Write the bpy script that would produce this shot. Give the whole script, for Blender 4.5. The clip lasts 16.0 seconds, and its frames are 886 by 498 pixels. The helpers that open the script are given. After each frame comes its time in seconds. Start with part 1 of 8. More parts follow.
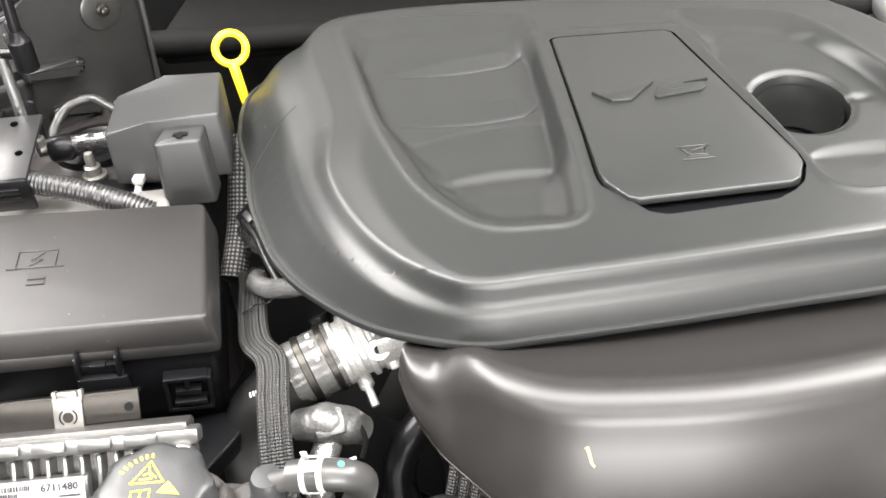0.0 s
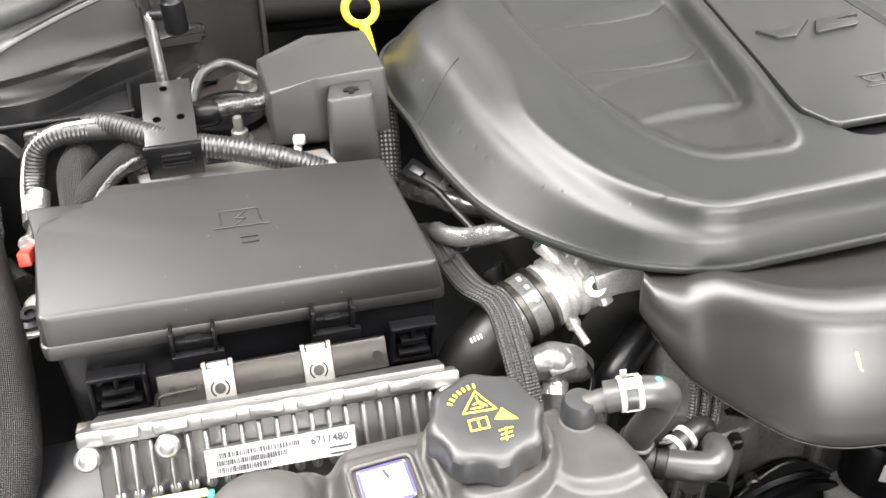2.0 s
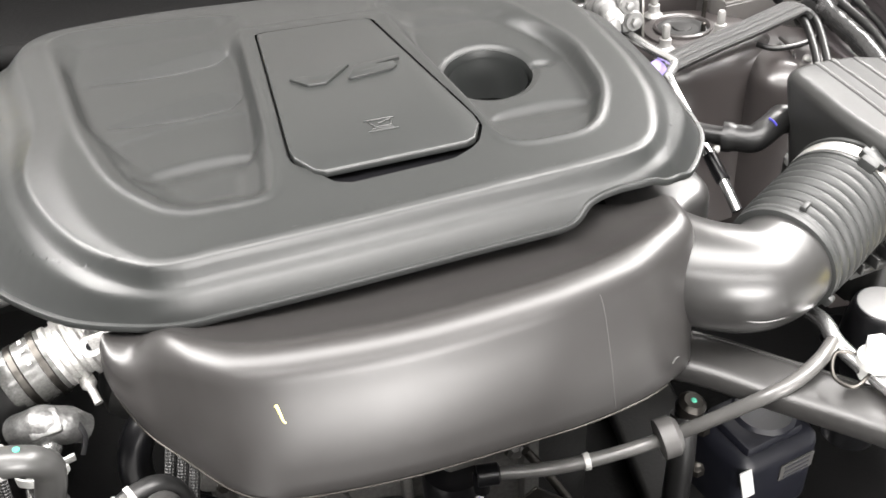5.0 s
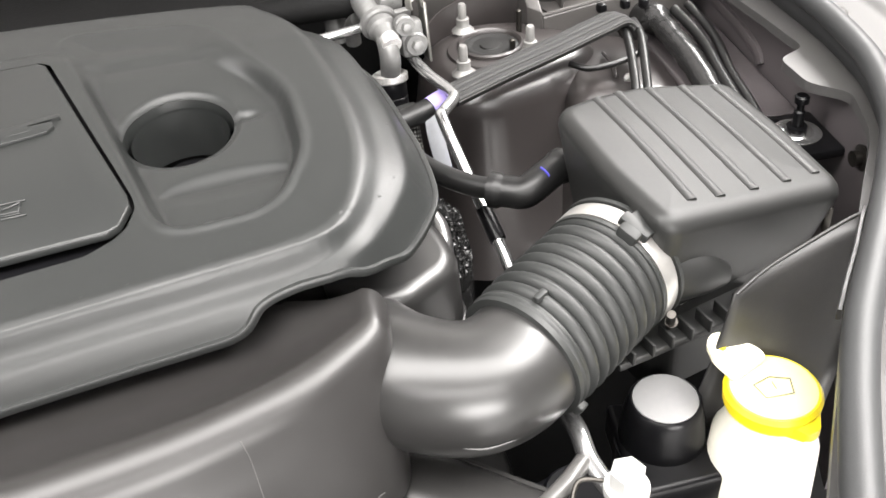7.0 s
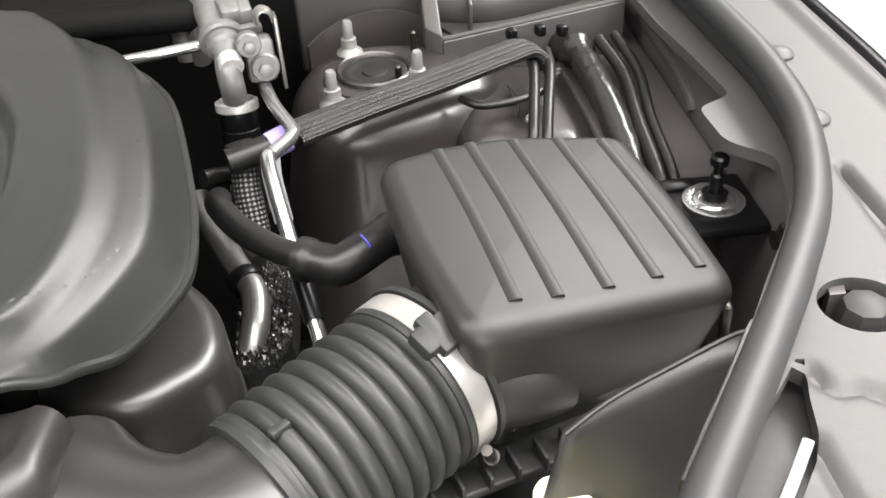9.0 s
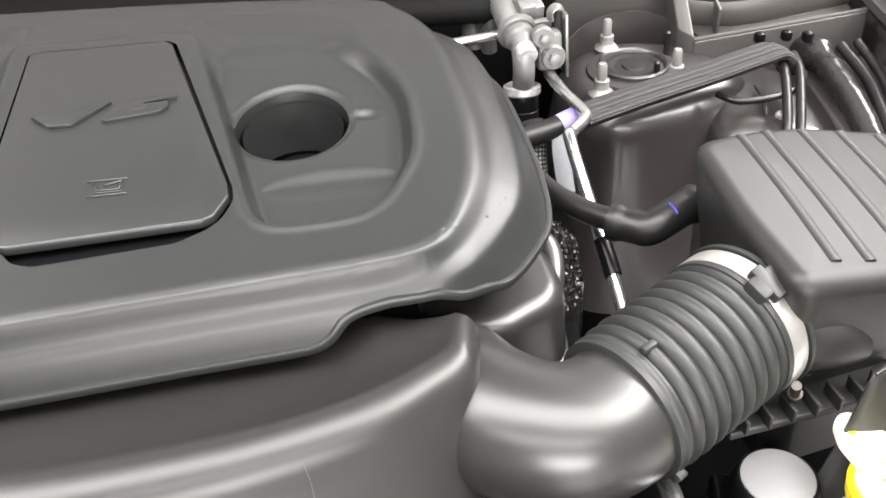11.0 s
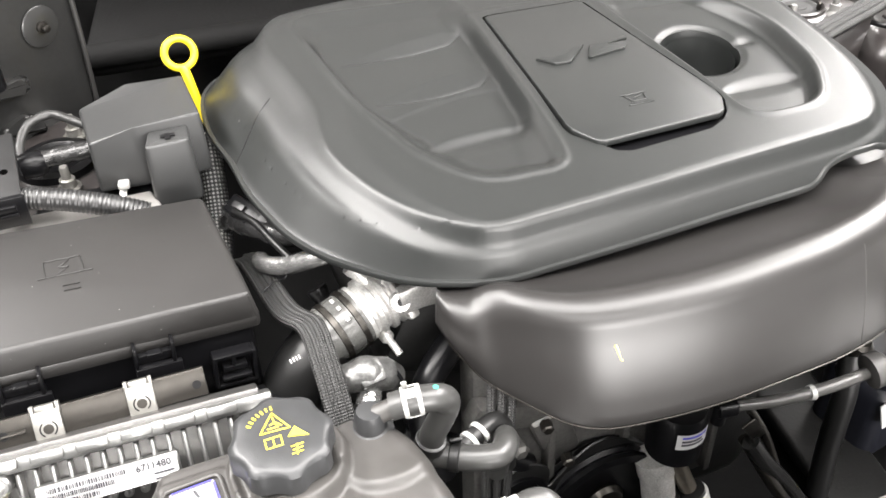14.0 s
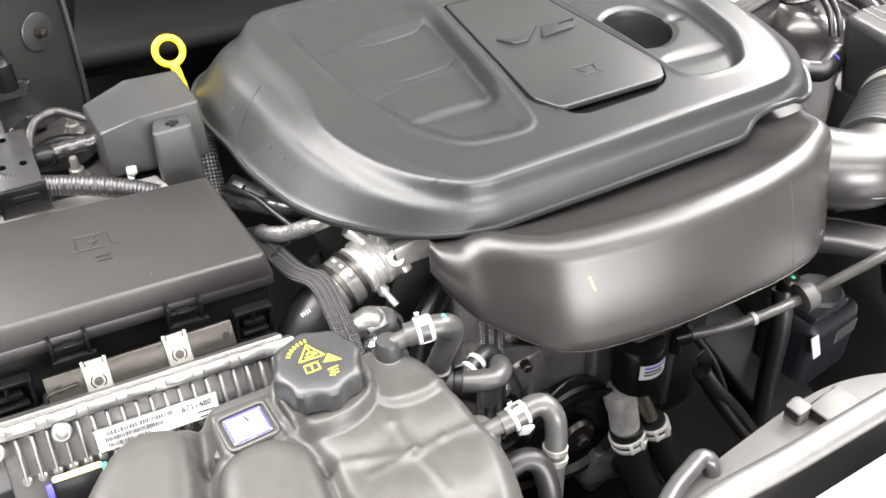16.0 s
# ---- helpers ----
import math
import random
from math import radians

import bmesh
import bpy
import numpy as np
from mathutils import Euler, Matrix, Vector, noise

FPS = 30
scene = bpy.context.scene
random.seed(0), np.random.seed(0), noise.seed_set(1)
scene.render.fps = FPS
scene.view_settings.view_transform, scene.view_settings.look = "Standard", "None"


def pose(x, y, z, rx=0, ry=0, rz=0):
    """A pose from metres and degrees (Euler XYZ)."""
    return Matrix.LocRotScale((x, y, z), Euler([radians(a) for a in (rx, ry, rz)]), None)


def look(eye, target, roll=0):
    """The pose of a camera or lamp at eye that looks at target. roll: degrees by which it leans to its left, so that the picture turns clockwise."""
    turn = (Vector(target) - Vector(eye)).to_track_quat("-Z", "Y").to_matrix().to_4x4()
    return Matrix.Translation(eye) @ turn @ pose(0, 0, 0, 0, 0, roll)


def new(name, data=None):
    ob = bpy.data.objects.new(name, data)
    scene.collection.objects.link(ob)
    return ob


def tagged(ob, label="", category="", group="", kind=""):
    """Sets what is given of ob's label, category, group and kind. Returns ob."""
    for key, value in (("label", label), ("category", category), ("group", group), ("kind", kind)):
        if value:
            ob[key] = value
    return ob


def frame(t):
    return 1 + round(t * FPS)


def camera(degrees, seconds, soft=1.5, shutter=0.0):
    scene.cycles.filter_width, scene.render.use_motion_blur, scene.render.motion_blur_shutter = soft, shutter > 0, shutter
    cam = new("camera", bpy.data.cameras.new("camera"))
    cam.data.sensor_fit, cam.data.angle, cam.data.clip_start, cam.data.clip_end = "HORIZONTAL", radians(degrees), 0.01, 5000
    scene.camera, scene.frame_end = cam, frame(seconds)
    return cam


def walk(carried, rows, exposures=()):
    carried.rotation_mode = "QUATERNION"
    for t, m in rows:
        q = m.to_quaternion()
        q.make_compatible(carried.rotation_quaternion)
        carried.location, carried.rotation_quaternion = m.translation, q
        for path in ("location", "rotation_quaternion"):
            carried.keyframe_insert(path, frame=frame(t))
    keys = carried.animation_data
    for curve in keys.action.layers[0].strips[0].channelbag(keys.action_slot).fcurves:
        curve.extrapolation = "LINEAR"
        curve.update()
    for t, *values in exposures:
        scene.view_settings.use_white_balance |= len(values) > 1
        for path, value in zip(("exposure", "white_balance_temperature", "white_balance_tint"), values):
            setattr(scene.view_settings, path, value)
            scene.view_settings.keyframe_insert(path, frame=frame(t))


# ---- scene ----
PATH = [
    (0, (0.09, -0.028, 1.548), (-0.071, 1.539, 0.316), -3.8),
    (0.5, (-0.121, -0.023, 1.583), (-0.203, 1.544, 0.343), -3.4),
    (1, (-0.245, -0.032, 1.578), (-0.256, 1.532, 0.332), -2.9),
    (1.5, (-0.256, -0.048, 1.549), (-0.203, 1.517, 0.306), -2.2),
    (2, (-0.216, -0.068, 1.515), (-0.145, 1.504, 0.281), -2.1),
    (2.5, (-0.172, -0.079, 1.492), (-0.124, 1.499, 0.265), -3.1),
    (3, (-0.119, -0.101, 1.501), (-0.049, 1.478, 0.275), -3.2),
    (3.5, (-0.04, -0.116, 1.509), (0.035, 1.466, 0.288), -3.7),
    (4, (0.064, -0.122, 1.519), (0.142, 1.46, 0.299), -4.6),
    (4.5, (0.163, -0.111, 1.518), (0.263, 1.48, 0.311), -4.2),
    (5, (0.25, -0.095, 1.523), (0.37, 1.5, 0.323), -4.1),
    (5.2, (0.275, -0.082, 1.516), (0.411, 1.511, 0.313), -4.0),
    (7.5, (0.604, 0.141, 1.446), (0.779, 1.703, 0.209), -5.2),
    (8, (0.692, 0.22, 1.397), (0.91, 1.79, 0.178), -3.4),
    (8.2, (0.734, 0.251, 1.385), (0.946, 1.823, 0.167), -3.6),
    (10.3, (0.739, 0.234, 1.396), (0.713, 1.836, 0.199), -1.2),
    (10.5, (0.703, 0.219, 1.404), (0.663, 1.821, 0.207), -1.6),
    (11, (0.554, 0.132, 1.448), (0.46, 1.727, 0.245), -4.0),
    (11.5, (0.437, 0.063, 1.474), (0.35, 1.659, 0.272), -4.0),
    (12, (0.319, -0.024, 1.533), (0.283, 1.573, 0.33), -3.2),
    (12.5, (0.195, -0.082, 1.569), (0.242, 1.502, 0.349), -2.2),
    (13, (0.097, -0.089, 1.576), (0.233, 1.476, 0.338), -2.8),
    (13.5, (-0.026, -0.115, 1.597), (0.178, 1.432, 0.345), -2.5),
    (14, (-0.122, -0.132, 1.594), (0.148, 1.404, 0.342), -1.9),
    (14.5, (-0.172, -0.136, 1.594), (0.147, 1.383, 0.333), -1.7),
    (15, (-0.184, -0.152, 1.6), (0.168, 1.357, 0.335), -1.8),
    (15.5, (-0.208, -0.176, 1.6), (0.179, 1.326, 0.338), -1.9),
    (16, (-0.218, -0.25, 1.629), (0.203, 1.261, 0.389), -2.0),
]
cam = camera(51.2, 16.0, soft=1.6)
# The car's own level: its right side stands a little lower than its left in the fitted numbers.
LEVEL = pose(0, 0, 0, 0, -3.8, 0)
walk(cam, [(t, LEVEL @ look(eye, target, roll)) for t, eye, target, roll in PATH],
     [(0, 0.44), (1, 0.35), (2, 0.44), (3.5, 0.44), (4.5, 0.48), (5.2, 0.42), (7.3, -0.02), (8.2, -0.26), (10.3, -0.18), (11, 0.04), (11.7, 0.18), (12.5, 0.33), (14, 0.33), (16, 0.34)])

# ---- light ----
world = bpy.data.worlds.new("showroom_air")
world.use_nodes = True
world.node_tree.nodes["Background"].inputs[0].default_value = (0.9, 0.95, 1.0, 1)
world.node_tree.nodes["Background"].inputs[1].default_value = 0.015
scene.world = world


def ceiling_lamp(x, y, z, sx, sy, watts, colour=(1.0, 0.965, 0.94)):
    lamp = bpy.data.lights.new("ceiling_lamp", "AREA")
    lamp.shape, lamp.size, lamp.size_y, lamp.energy, lamp.color = "RECTANGLE", sx, sy, watts, colour
    ob = new("ceiling_lamp", lamp)
    ob.matrix_world = pose(x, y, z)
    return ob


ceiling_lamp(0.2, 0.0, 3.3, 4.0, 1.3, 275)
ceiling_lamp(0.2, -2.4, 3.3, 5.0, 0.5, 200)
ceiling_lamp(2.5, 1.9, 3.3, 1.1, 4.5, 590)
ceiling_lamp(-2.3, 0.9, 3.3, 0.6, 3.5, 400)
# Unseen fill light low in front, added to brighten the front faces.
front_fill = ceiling_lamp(1.7, -5.2, 1.75, 3.4, 1.7, 560)
front_fill.name = "front_fill"
front_fill.matrix_world = pose(1.7, -5.2, 1.75, 90, 0, 0)

# ---- materials ----
MATS = {}


def mat(name, colour, rough, metal=0.0, grain=0.0, grain_size=900.0, vary=0.12, vary_size=14.0, coat=0.0, dust=0.0, braid=None, spec=0.5, relief_depth=0.001):
    """A surface with colour that varies at two scales, roughness that varies with it, and a fine grain in relief."""
    if name in MATS:
        return MATS[name]
    m = bpy.data.materials.new(name)
    m.use_nodes = True
    nt = m.node_tree
    nodes, links = nt.nodes, nt.links
    b = nodes["Principled BSDF"]
    b.inputs["Metallic"].default_value = metal
    b.inputs["Coat Weight"].default_value = coat
    b.inputs["Specular IOR Level"].default_value = spec
    co = nodes.new("ShaderNodeTexCoord")
    big, small = nodes.new("ShaderNodeTexNoise"), nodes.new("ShaderNodeTexNoise")
    big.inputs["Scale"].default_value, big.inputs["Detail"].default_value = vary_size, 4
    small.inputs["Scale"].default_value, small.inputs["Detail"].default_value = vary_size * 11, 3
    for n in (big, small):
        links.new(co.outputs["Object"], n.inputs["Vector"])
    mix = nodes.new("ShaderNodeMath")
    mix.operation = "ADD"
    links.new(big.outputs[0], mix.inputs[0])
    links.new(small.outputs[0], mix.inputs[1])
    ramp = nodes.new("ShaderNodeMapRange")
    ramp.inputs["From Min"].default_value, ramp.inputs["From Max"].default_value = 0.6, 1.4
    ramp.inputs["To Min"].default_value, ramp.inputs["To Max"].default_value = 1 - vary, 1 + vary
    links.new(mix.outputs[0], ramp.inputs["Value"])
    tint = nodes.new("ShaderNodeVectorMath")
    tint.operation = "SCALE"
    tint.inputs[0].default_value = colour
    links.new(ramp.outputs[0], tint.inputs["Scale"])
    last = tint.outputs[0]
    if braid:
        # Woven sleeve: light and dark threads that cross along the hose.
        light, size = braid
        uv = nodes.new("ShaderNodeUVMap")
        uv.uv_map = "along"
        sep = nodes.new("ShaderNodeSeparateXYZ")
        links.new(uv.outputs[0], sep.inputs[0])
        waves = []
        for sign in (1, -1):
            add = nodes.new("ShaderNodeMath")
            add.operation = "MULTIPLY_ADD"
            add.inputs[1].default_value = sign
            links.new(sep.outputs[1], add.inputs[0])
            links.new(sep.outputs[0], add.inputs[2])
            mul = nodes.new("ShaderNodeMath")
            mul.operation = "MULTIPLY"
            mul.inputs[1].default_value = 6.283 / size
            links.new(add.outputs[0], mul.inputs[0])
            sn = nodes.new("ShaderNodeMath")
            sn.operation = "SINE"
            links.new(mul.outputs[0], sn.inputs[0])
            waves.append(sn)
        both = nodes.new("ShaderNodeMath")
        both.operation = "MULTIPLY"
        links.new(waves[0].outputs[0], both.inputs[0])
        links.new(waves[1].outputs[0], both.inputs[1])
        cut = nodes.new("ShaderNodeMapRange")
        cut.inputs["From Min"].default_value, cut.inputs["From Max"].default_value = 0.0, 0.6
        links.new(both.outputs[0], cut.inputs["Value"])
        mc = nodes.new("ShaderNodeMix")
        mc.data_type = "RGBA"
        mc.inputs[7].default_value = (*light, 1)
        links.new(cut.outputs[0], mc.inputs[0])
        links.new(last, mc.inputs[6])
        last = mc.outputs[2]
        weave = nodes.new("ShaderNodeBump")
        weave.inputs["Strength"].default_value, weave.inputs["Distance"].default_value = 0.8, 0.0008
        links.new(both.outputs[0], weave.inputs["Height"])
        links.new(weave.outputs[0], b.inputs["Normal"])
    if dust:
        spots = nodes.new("ShaderNodeTexVoronoi")
        spots.inputs["Scale"].default_value = 130
        links.new(co.outputs["Object"], spots.inputs["Vector"])
        cut = nodes.new("ShaderNodeMapRange")
        cut.inputs["From Min"].default_value, cut.inputs["From Max"].default_value = 0.09, 0.05
        cut.inputs["To Max"].default_value = dust
        links.new(spots.outputs["Distance"], cut.inputs["Value"])
        gate = nodes.new("ShaderNodeMath")
        gate.operation = "MULTIPLY"
        gr = nodes.new("ShaderNodeMapRange")
        gr.inputs["From Min"].default_value, gr.inputs["From Max"].default_value = 0.55, 0.7
        links.new(small.outputs[0], gr.inputs["Value"])
        links.new(cut.outputs[0], gate.inputs[0])
        links.new(gr.outputs[0], gate.inputs[1])
        mc = nodes.new("ShaderNodeMix")
        mc.data_type = "RGBA"
        mc.inputs[7].default_value = (0.45, 0.44, 0.42, 1)
        links.new(gate.outputs[0], mc.inputs[0])
        links.new(last, mc.inputs[6])
        last = mc.outputs[2]
    links.new(last, b.inputs["Base Color"])
    rr = nodes.new("ShaderNodeMapRange")
    rr.inputs["From Min"].default_value, rr.inputs["From Max"].default_value = 0.6, 1.4
    rr.inputs["To Min"].default_value, rr.inputs["To Max"].default_value = rough * 0.95, min(1.0, rough * 1.05)
    links.new(mix.outputs[0], rr.inputs["Value"])
    links.new(rr.outputs[0], b.inputs["Roughness"])
    if grain:
        gn = nodes.new("ShaderNodeTexNoise")
        gn.inputs["Scale"].default_value, gn.inputs["Detail"].default_value = grain_size, 2
        links.new(co.outputs["Object"], gn.inputs["Vector"])
        bump = nodes.new("ShaderNodeBump")
        bump.inputs["Strength"].default_value, bump.inputs["Distance"].default_value = grain, relief_depth
        links.new(gn.outputs[0], bump.inputs["Height"])
        links.new(bump.outputs[0], b.inputs["Normal"])
    MATS[name] = m
    return m


COVER = mat("moulded_cover_plastic", (0.0118, 0.0128, 0.0124), 0.385, spec=0.52, grain=0.16, grain_size=1500, vary=0.05, vary_size=6)
RESON = mat("satin_resonator_plastic", (0.0150, 0.0142, 0.0138), 0.37, vary=0.06, vary_size=5, spec=0.50)
DUCT = mat("duct_plastic", (0.0175, 0.0172, 0.0168), 0.32, vary=0.06, spec=0.6)
BELLOWS = mat("bellows_rubber", (0.016, 0.017, 0.0165), 0.48, grain=0.06, vary=0.1, spec=0.4)
BAND = mat("polished_band_steel", (0.46, 0.45, 0.43), 0.34, metal=0.75, vary=0.1)
FILTERBOX = mat("air_box_plastic", (0.0115, 0.0117, 0.0113), 0.46, grain=0.1, grain_size=1300, vary=0.08, spec=0.38)
FUSE = mat("fuse_lid_plastic", (0.0125, 0.0119, 0.0114), 0.44, grain=0.2, grain_size=1300, vary=0.08, dust=0.5)
BLACK = mat("black_plastic", (0.0035, 0.0035, 0.004), 0.30, grain=0.04, vary=0.2, spec=0.2)
DARK = mat("dark_metal_and_grime", (0.009, 0.009, 0.0088), 0.5, grain=0.3, grain_size=200, vary=0.5, vary_size=20, spec=0.3)
CASTING = mat("dull_engine_casting", (0.12, 0.117, 0.112), 0.45, metal=0.5, grain=0.35, grain_size=260, vary=0.4, vary_size=18)
ALU_BRIGHT = mat("bright_cast_aluminium", (0.50, 0.495, 0.48), 0.38, metal=0.6, grain=0.4, grain_size=300, vary=0.4, vary_size=45)
MANIFOLD = mat("manifold_aluminium", (0.15, 0.15, 0.147), 0.46, metal=0.45, grain=0.2, grain_size=420, vary=0.18)
RUBBER = mat("hose_rubber", (0.007, 0.007, 0.007), 0.38, grain=0.06, spec=0.4, vary=0.15)
SEAL = mat("weatherstrip_rubber", (0.025, 0.0258, 0.0263), 0.5, grain=0.1, vary=0.1)
TRIM = mat("inner_fender_plastic", (0.022, 0.0215, 0.021), 0.4, grain=0.15, vary=0.12)
LEDGE = mat("primed_fender_ledge", (0.055, 0.0535, 0.0525), 0.5, grain=0.08, vary=0.1, spec=0.35)
PAINT = mat("dark_brown_body_paint", (0.026, 0.0228, 0.0222), 0.31, vary=0.06, coat=0.15, spec=0.6)
PAINT_DULL = mat("thin_overspray_paint", (0.03, 0.026, 0.025), 0.38, metal=0.2, vary=0.2)
ALU = mat("cast_aluminium", (0.27, 0.27, 0.265), 0.32, metal=0.88, grain=0.2, grain_size=500, vary=0.15)
PIPE = mat("drawn_aluminium", (0.55, 0.55, 0.55), 0.25, metal=0.95, vary=0.08)
ZINC = mat("zinc_plated_steel", (0.22, 0.215, 0.20), 0.32, metal=0.7, vary=0.1)
STEEL = mat("stamped_steel", (0.042, 0.039, 0.035), 0.30, metal=0.85, grain=0.1, vary=0.15)
TANK = mat("coolant_tank_plastic", (0.036, 0.034, 0.032), 0.48, grain=0.03, vary=0.2, vary_size=8)
CAP = mat("cap_plastic", (0.021, 0.0216, 0.0225), 0.4, grain=0.15, vary=0.12, dust=0.3)
YELLOW = mat("yellow_plastic", (0.68, 0.53, 0.012), 0.4, vary=0.06)
YPRINT = mat("yellow_print", (0.6, 0.5, 0.03), 0.5, vary=0.08)
RED = mat("red_plastic", (0.55, 0.03, 0.018), 0.4, vary=0.08)
WHITE = mat("white_label_paper", (0.40, 0.40, 0.40), 0.5, vary=0.03)
PRINT = mat("black_print", (0.03, 0.03, 0.035), 0.5, vary=0.05)
BLUE = mat("blue_print", (0.05, 0.045, 0.38), 0.5, vary=0.08)
PURPLE = mat("purple_band", (0.32, 0.26, 0.6), 0.5, vary=0.08)
GREEN = mat("green_mark", (0.04, 0.32, 0.22), 0.5, vary=0.08)
CREAM = mat("clear_neck_plastic", (0.62, 0.6, 0.52), 0.35, vary=0.06)
NYLON = mat("white_nylon_tie", (0.32, 0.32, 0.31), 0.45, vary=0.06)
FOIL = mat("crinkled_foil_tape", (0.36, 0.36, 0.355), 0.26, metal=0.85, grain=1.0, grain_size=75, vary=0.25, vary_size=30, relief_depth=0.0022)
TAPE = mat("cloth_and_vinyl_tape", (0.014, 0.014, 0.014), 0.24, grain=0.9, grain_size=60, vary=0.3, vary_size=30, relief_depth=0.0018)
BRAID = mat("braided_sleeve", (0.007, 0.007, 0.007), 0.5, vary=0.1, braid=((0.027, 0.027, 0.026), 0.0058))
FLECKED = mat("flecked_braided_sleeve", (0.007, 0.007, 0.007), 0.45, vary=0.1, braid=((0.028, 0.028, 0.027), 0.0062))
MESHSLEEVE = mat("open_mesh_sleeve", (0.006, 0.006, 0.006), 0.45, vary=0.1, braid=((0.20, 0.20, 0.195), 0.0098))
CLOTH = mat("woven_loom_cloth", (0.006, 0.006, 0.006), 0.45, vary=0.1, spec=0.3, braid=((0.03, 0.03, 0.03), 0.0036))
HARNESS_GREY = mat("charcoal_connector_plastic", (0.016, 0.016, 0.0165), 0.4, vary=0.1)
GREYPLAST = mat("grey_shroud_plastic", (0.052, 0.0505, 0.049), 0.5, grain=0.1, vary=0.08)
INSULATION = mat("black_firewall_mat", (0.003, 0.003, 0.003), 0.75, grain=0.5, grain_size=160, vary=0.3, spec=0.12)
FLOOR = mat("polished_showroom_floor", (0.5, 0.5, 0.495), 0.3, vary=0.03, vary_size=1.5)
WALL = mat("white_showroom_paint", (0.35, 0.355, 0.36), 0.6, vary=0.02, vary_size=1)
# Made pale to act as a reflector over the engine cover.
HOOD = mat("pale_hood_reflector", (0.78, 0.765, 0.75), 0.3, vary=0.1)
PAD = mat("hood_insulation_pad", (0.012, 0.012, 0.012), 0.8, grain=0.3, vary=0.2)

# ---- building helpers ----
WM = {}


def smooth(points, n, closed=False):
    """Points on a Catmull-Rom curve through the given ones, n steps to each span."""
    p = [Vector(q) for q in points]
    k = len(p)
    out = []
    for i in range(k if closed else k - 1):
        if closed:
            a, b, c, d = p[i - 1], p[i], p[(i + 1) % k], p[(i + 2) % k]
        else:
            a, b, c, d = p[max(i - 1, 0)], p[i], p[i + 1], p[min(i + 2, k - 1)]
        for j in range(n):
            t = j / n
            out.append(0.5 * ((2 * b) + (c - a) * t + (2 * a - 5 * b + 4 * c - d) * t * t + (3 * b - 3 * c + d - a) * t ** 3))
    if not closed:
        out.append(p[-1])
    return out


def sweep(points, r, seg=16, n=8, shape=None, caps=True, flat=None, closed=False):
    """A tube of radius r along a smooth curve; shape(s, length) scales the radius along the way; flat = (width, height) makes a strap."""
    c = smooth(points, n, closed)
    k = len(c)
    tang = []
    for i in range(k):
        if closed:
            tang.append((c[(i + 1) % k] - c[i - 1]).normalized())
        else:
            tang.append((c[min(i + 1, k - 1)] - c[max(i - 1, 0)]).normalized())
    up = Vector((0, 0, 1)) if abs(tang[0].z) < 0.9 else Vector((0, 1, 0))
    side = tang[0].cross(up).normalized()
    run = [0.0]
    for i in range(1, k):
        run.append(run[-1] + (c[i] - c[i - 1]).length)
    verts, faces, uvs = [], [], []
    for i in range(k):
        side = (side - tang[i] * side.dot(tang[i])).normalized()
        top = side.cross(tang[i]).normalized()
        rr = r * (shape(run[i], run[-1]) if shape else 1.0)
        for j in range(seg):
            a = 2 * math.pi * j / seg
            if flat:
                ca, sa = math.cos(a), math.sin(a)
                q = side * (math.copysign(abs(ca) ** 0.5, ca) * flat[0] / 2) + top * (math.copysign(abs(sa) ** 0.5, sa) * flat[1] / 2)
                verts.append(c[i] + q)
            else:
                verts.append(c[i] + rr * (math.cos(a) * side + math.sin(a) * top))
    for i in range(k if closed else k - 1):
        for j in range(seg):
            a, b = i * seg + j, i * seg + (j + 1) % seg
            i2 = (i + 1) % k
            faces.append((a, b, i2 * seg + (j + 1) % seg, i2 * seg + j))
            u0, u1 = run[i], run[i + 1] if i + 1 < k else run[i] + 0.003
            v0, v1 = 2 * math.pi * r * j / seg, 2 * math.pi * r * (j + 1) / seg
            uvs.append(((u0, v0), (u0, v1), (u1, v1), (u1, v0)))
    if caps and not closed:
        faces.append(tuple(range(seg))[::-1])
        faces.append(tuple(range((k - 1) * seg, k * seg)))
        uvs += [tuple((0, 0) for _ in range(seg))] * 2
    return verts, faces, uvs


def lathe(profile, seg=32, m=None):
    """A turned body about z; profile: (radius, height) from below upwards."""
    verts, faces = [], []
    k = len(profile)
    for r, z in profile:
        for j in range(seg):
            a = 2 * math.pi * j / seg
            verts.append(Vector((r * math.cos(a), r * math.sin(a), z)))
    for i in range(k - 1):
        for j in range(seg):
            faces.append((i * seg + j, i * seg + (j + 1) % seg, (i + 1) * seg + (j + 1) % seg, (i + 1) * seg + j))
    faces.append(tuple(range(seg))[::-1])
    faces.append(tuple(range((k - 1) * seg, k * seg)))
    return moved((verts, faces), m) if m else (verts, faces)


def moved(data, m):
    return ([m @ Vector(v) for v in data[0]], data[1]) + tuple(data[2:])


def joined(*parts):
    verts, faces = [], []
    for p in parts:
        k = len(verts)
        verts += list(p[0])
        faces += [tuple(i + k for i in f) for f in p[1]]
    return verts, faces


def bm_data(bm):
    bm.verts.index_update()
    data = [v.co.copy() for v in bm.verts], [tuple(v.index for v in f.verts) for f in bm.faces]
    bm.free()
    return data


def box(sx, sy, sz, bevel=0.002, m=None, seg=2):
    """A box with rounded edges about its own middle, placed by m."""
    bm = bmesh.new()
    bmesh.ops.create_cube(bm, size=1, matrix=Matrix.Diagonal((sx, sy, sz, 1)))
    if bevel:
        bmesh.ops.bevel(bm, geom=list(bm.edges), offset=min(bevel, min(sx, sy, sz) * 0.45), segments=seg, affect="EDGES", profile=0.5)
    d = bm_data(bm)
    return moved(d, m) if m else d


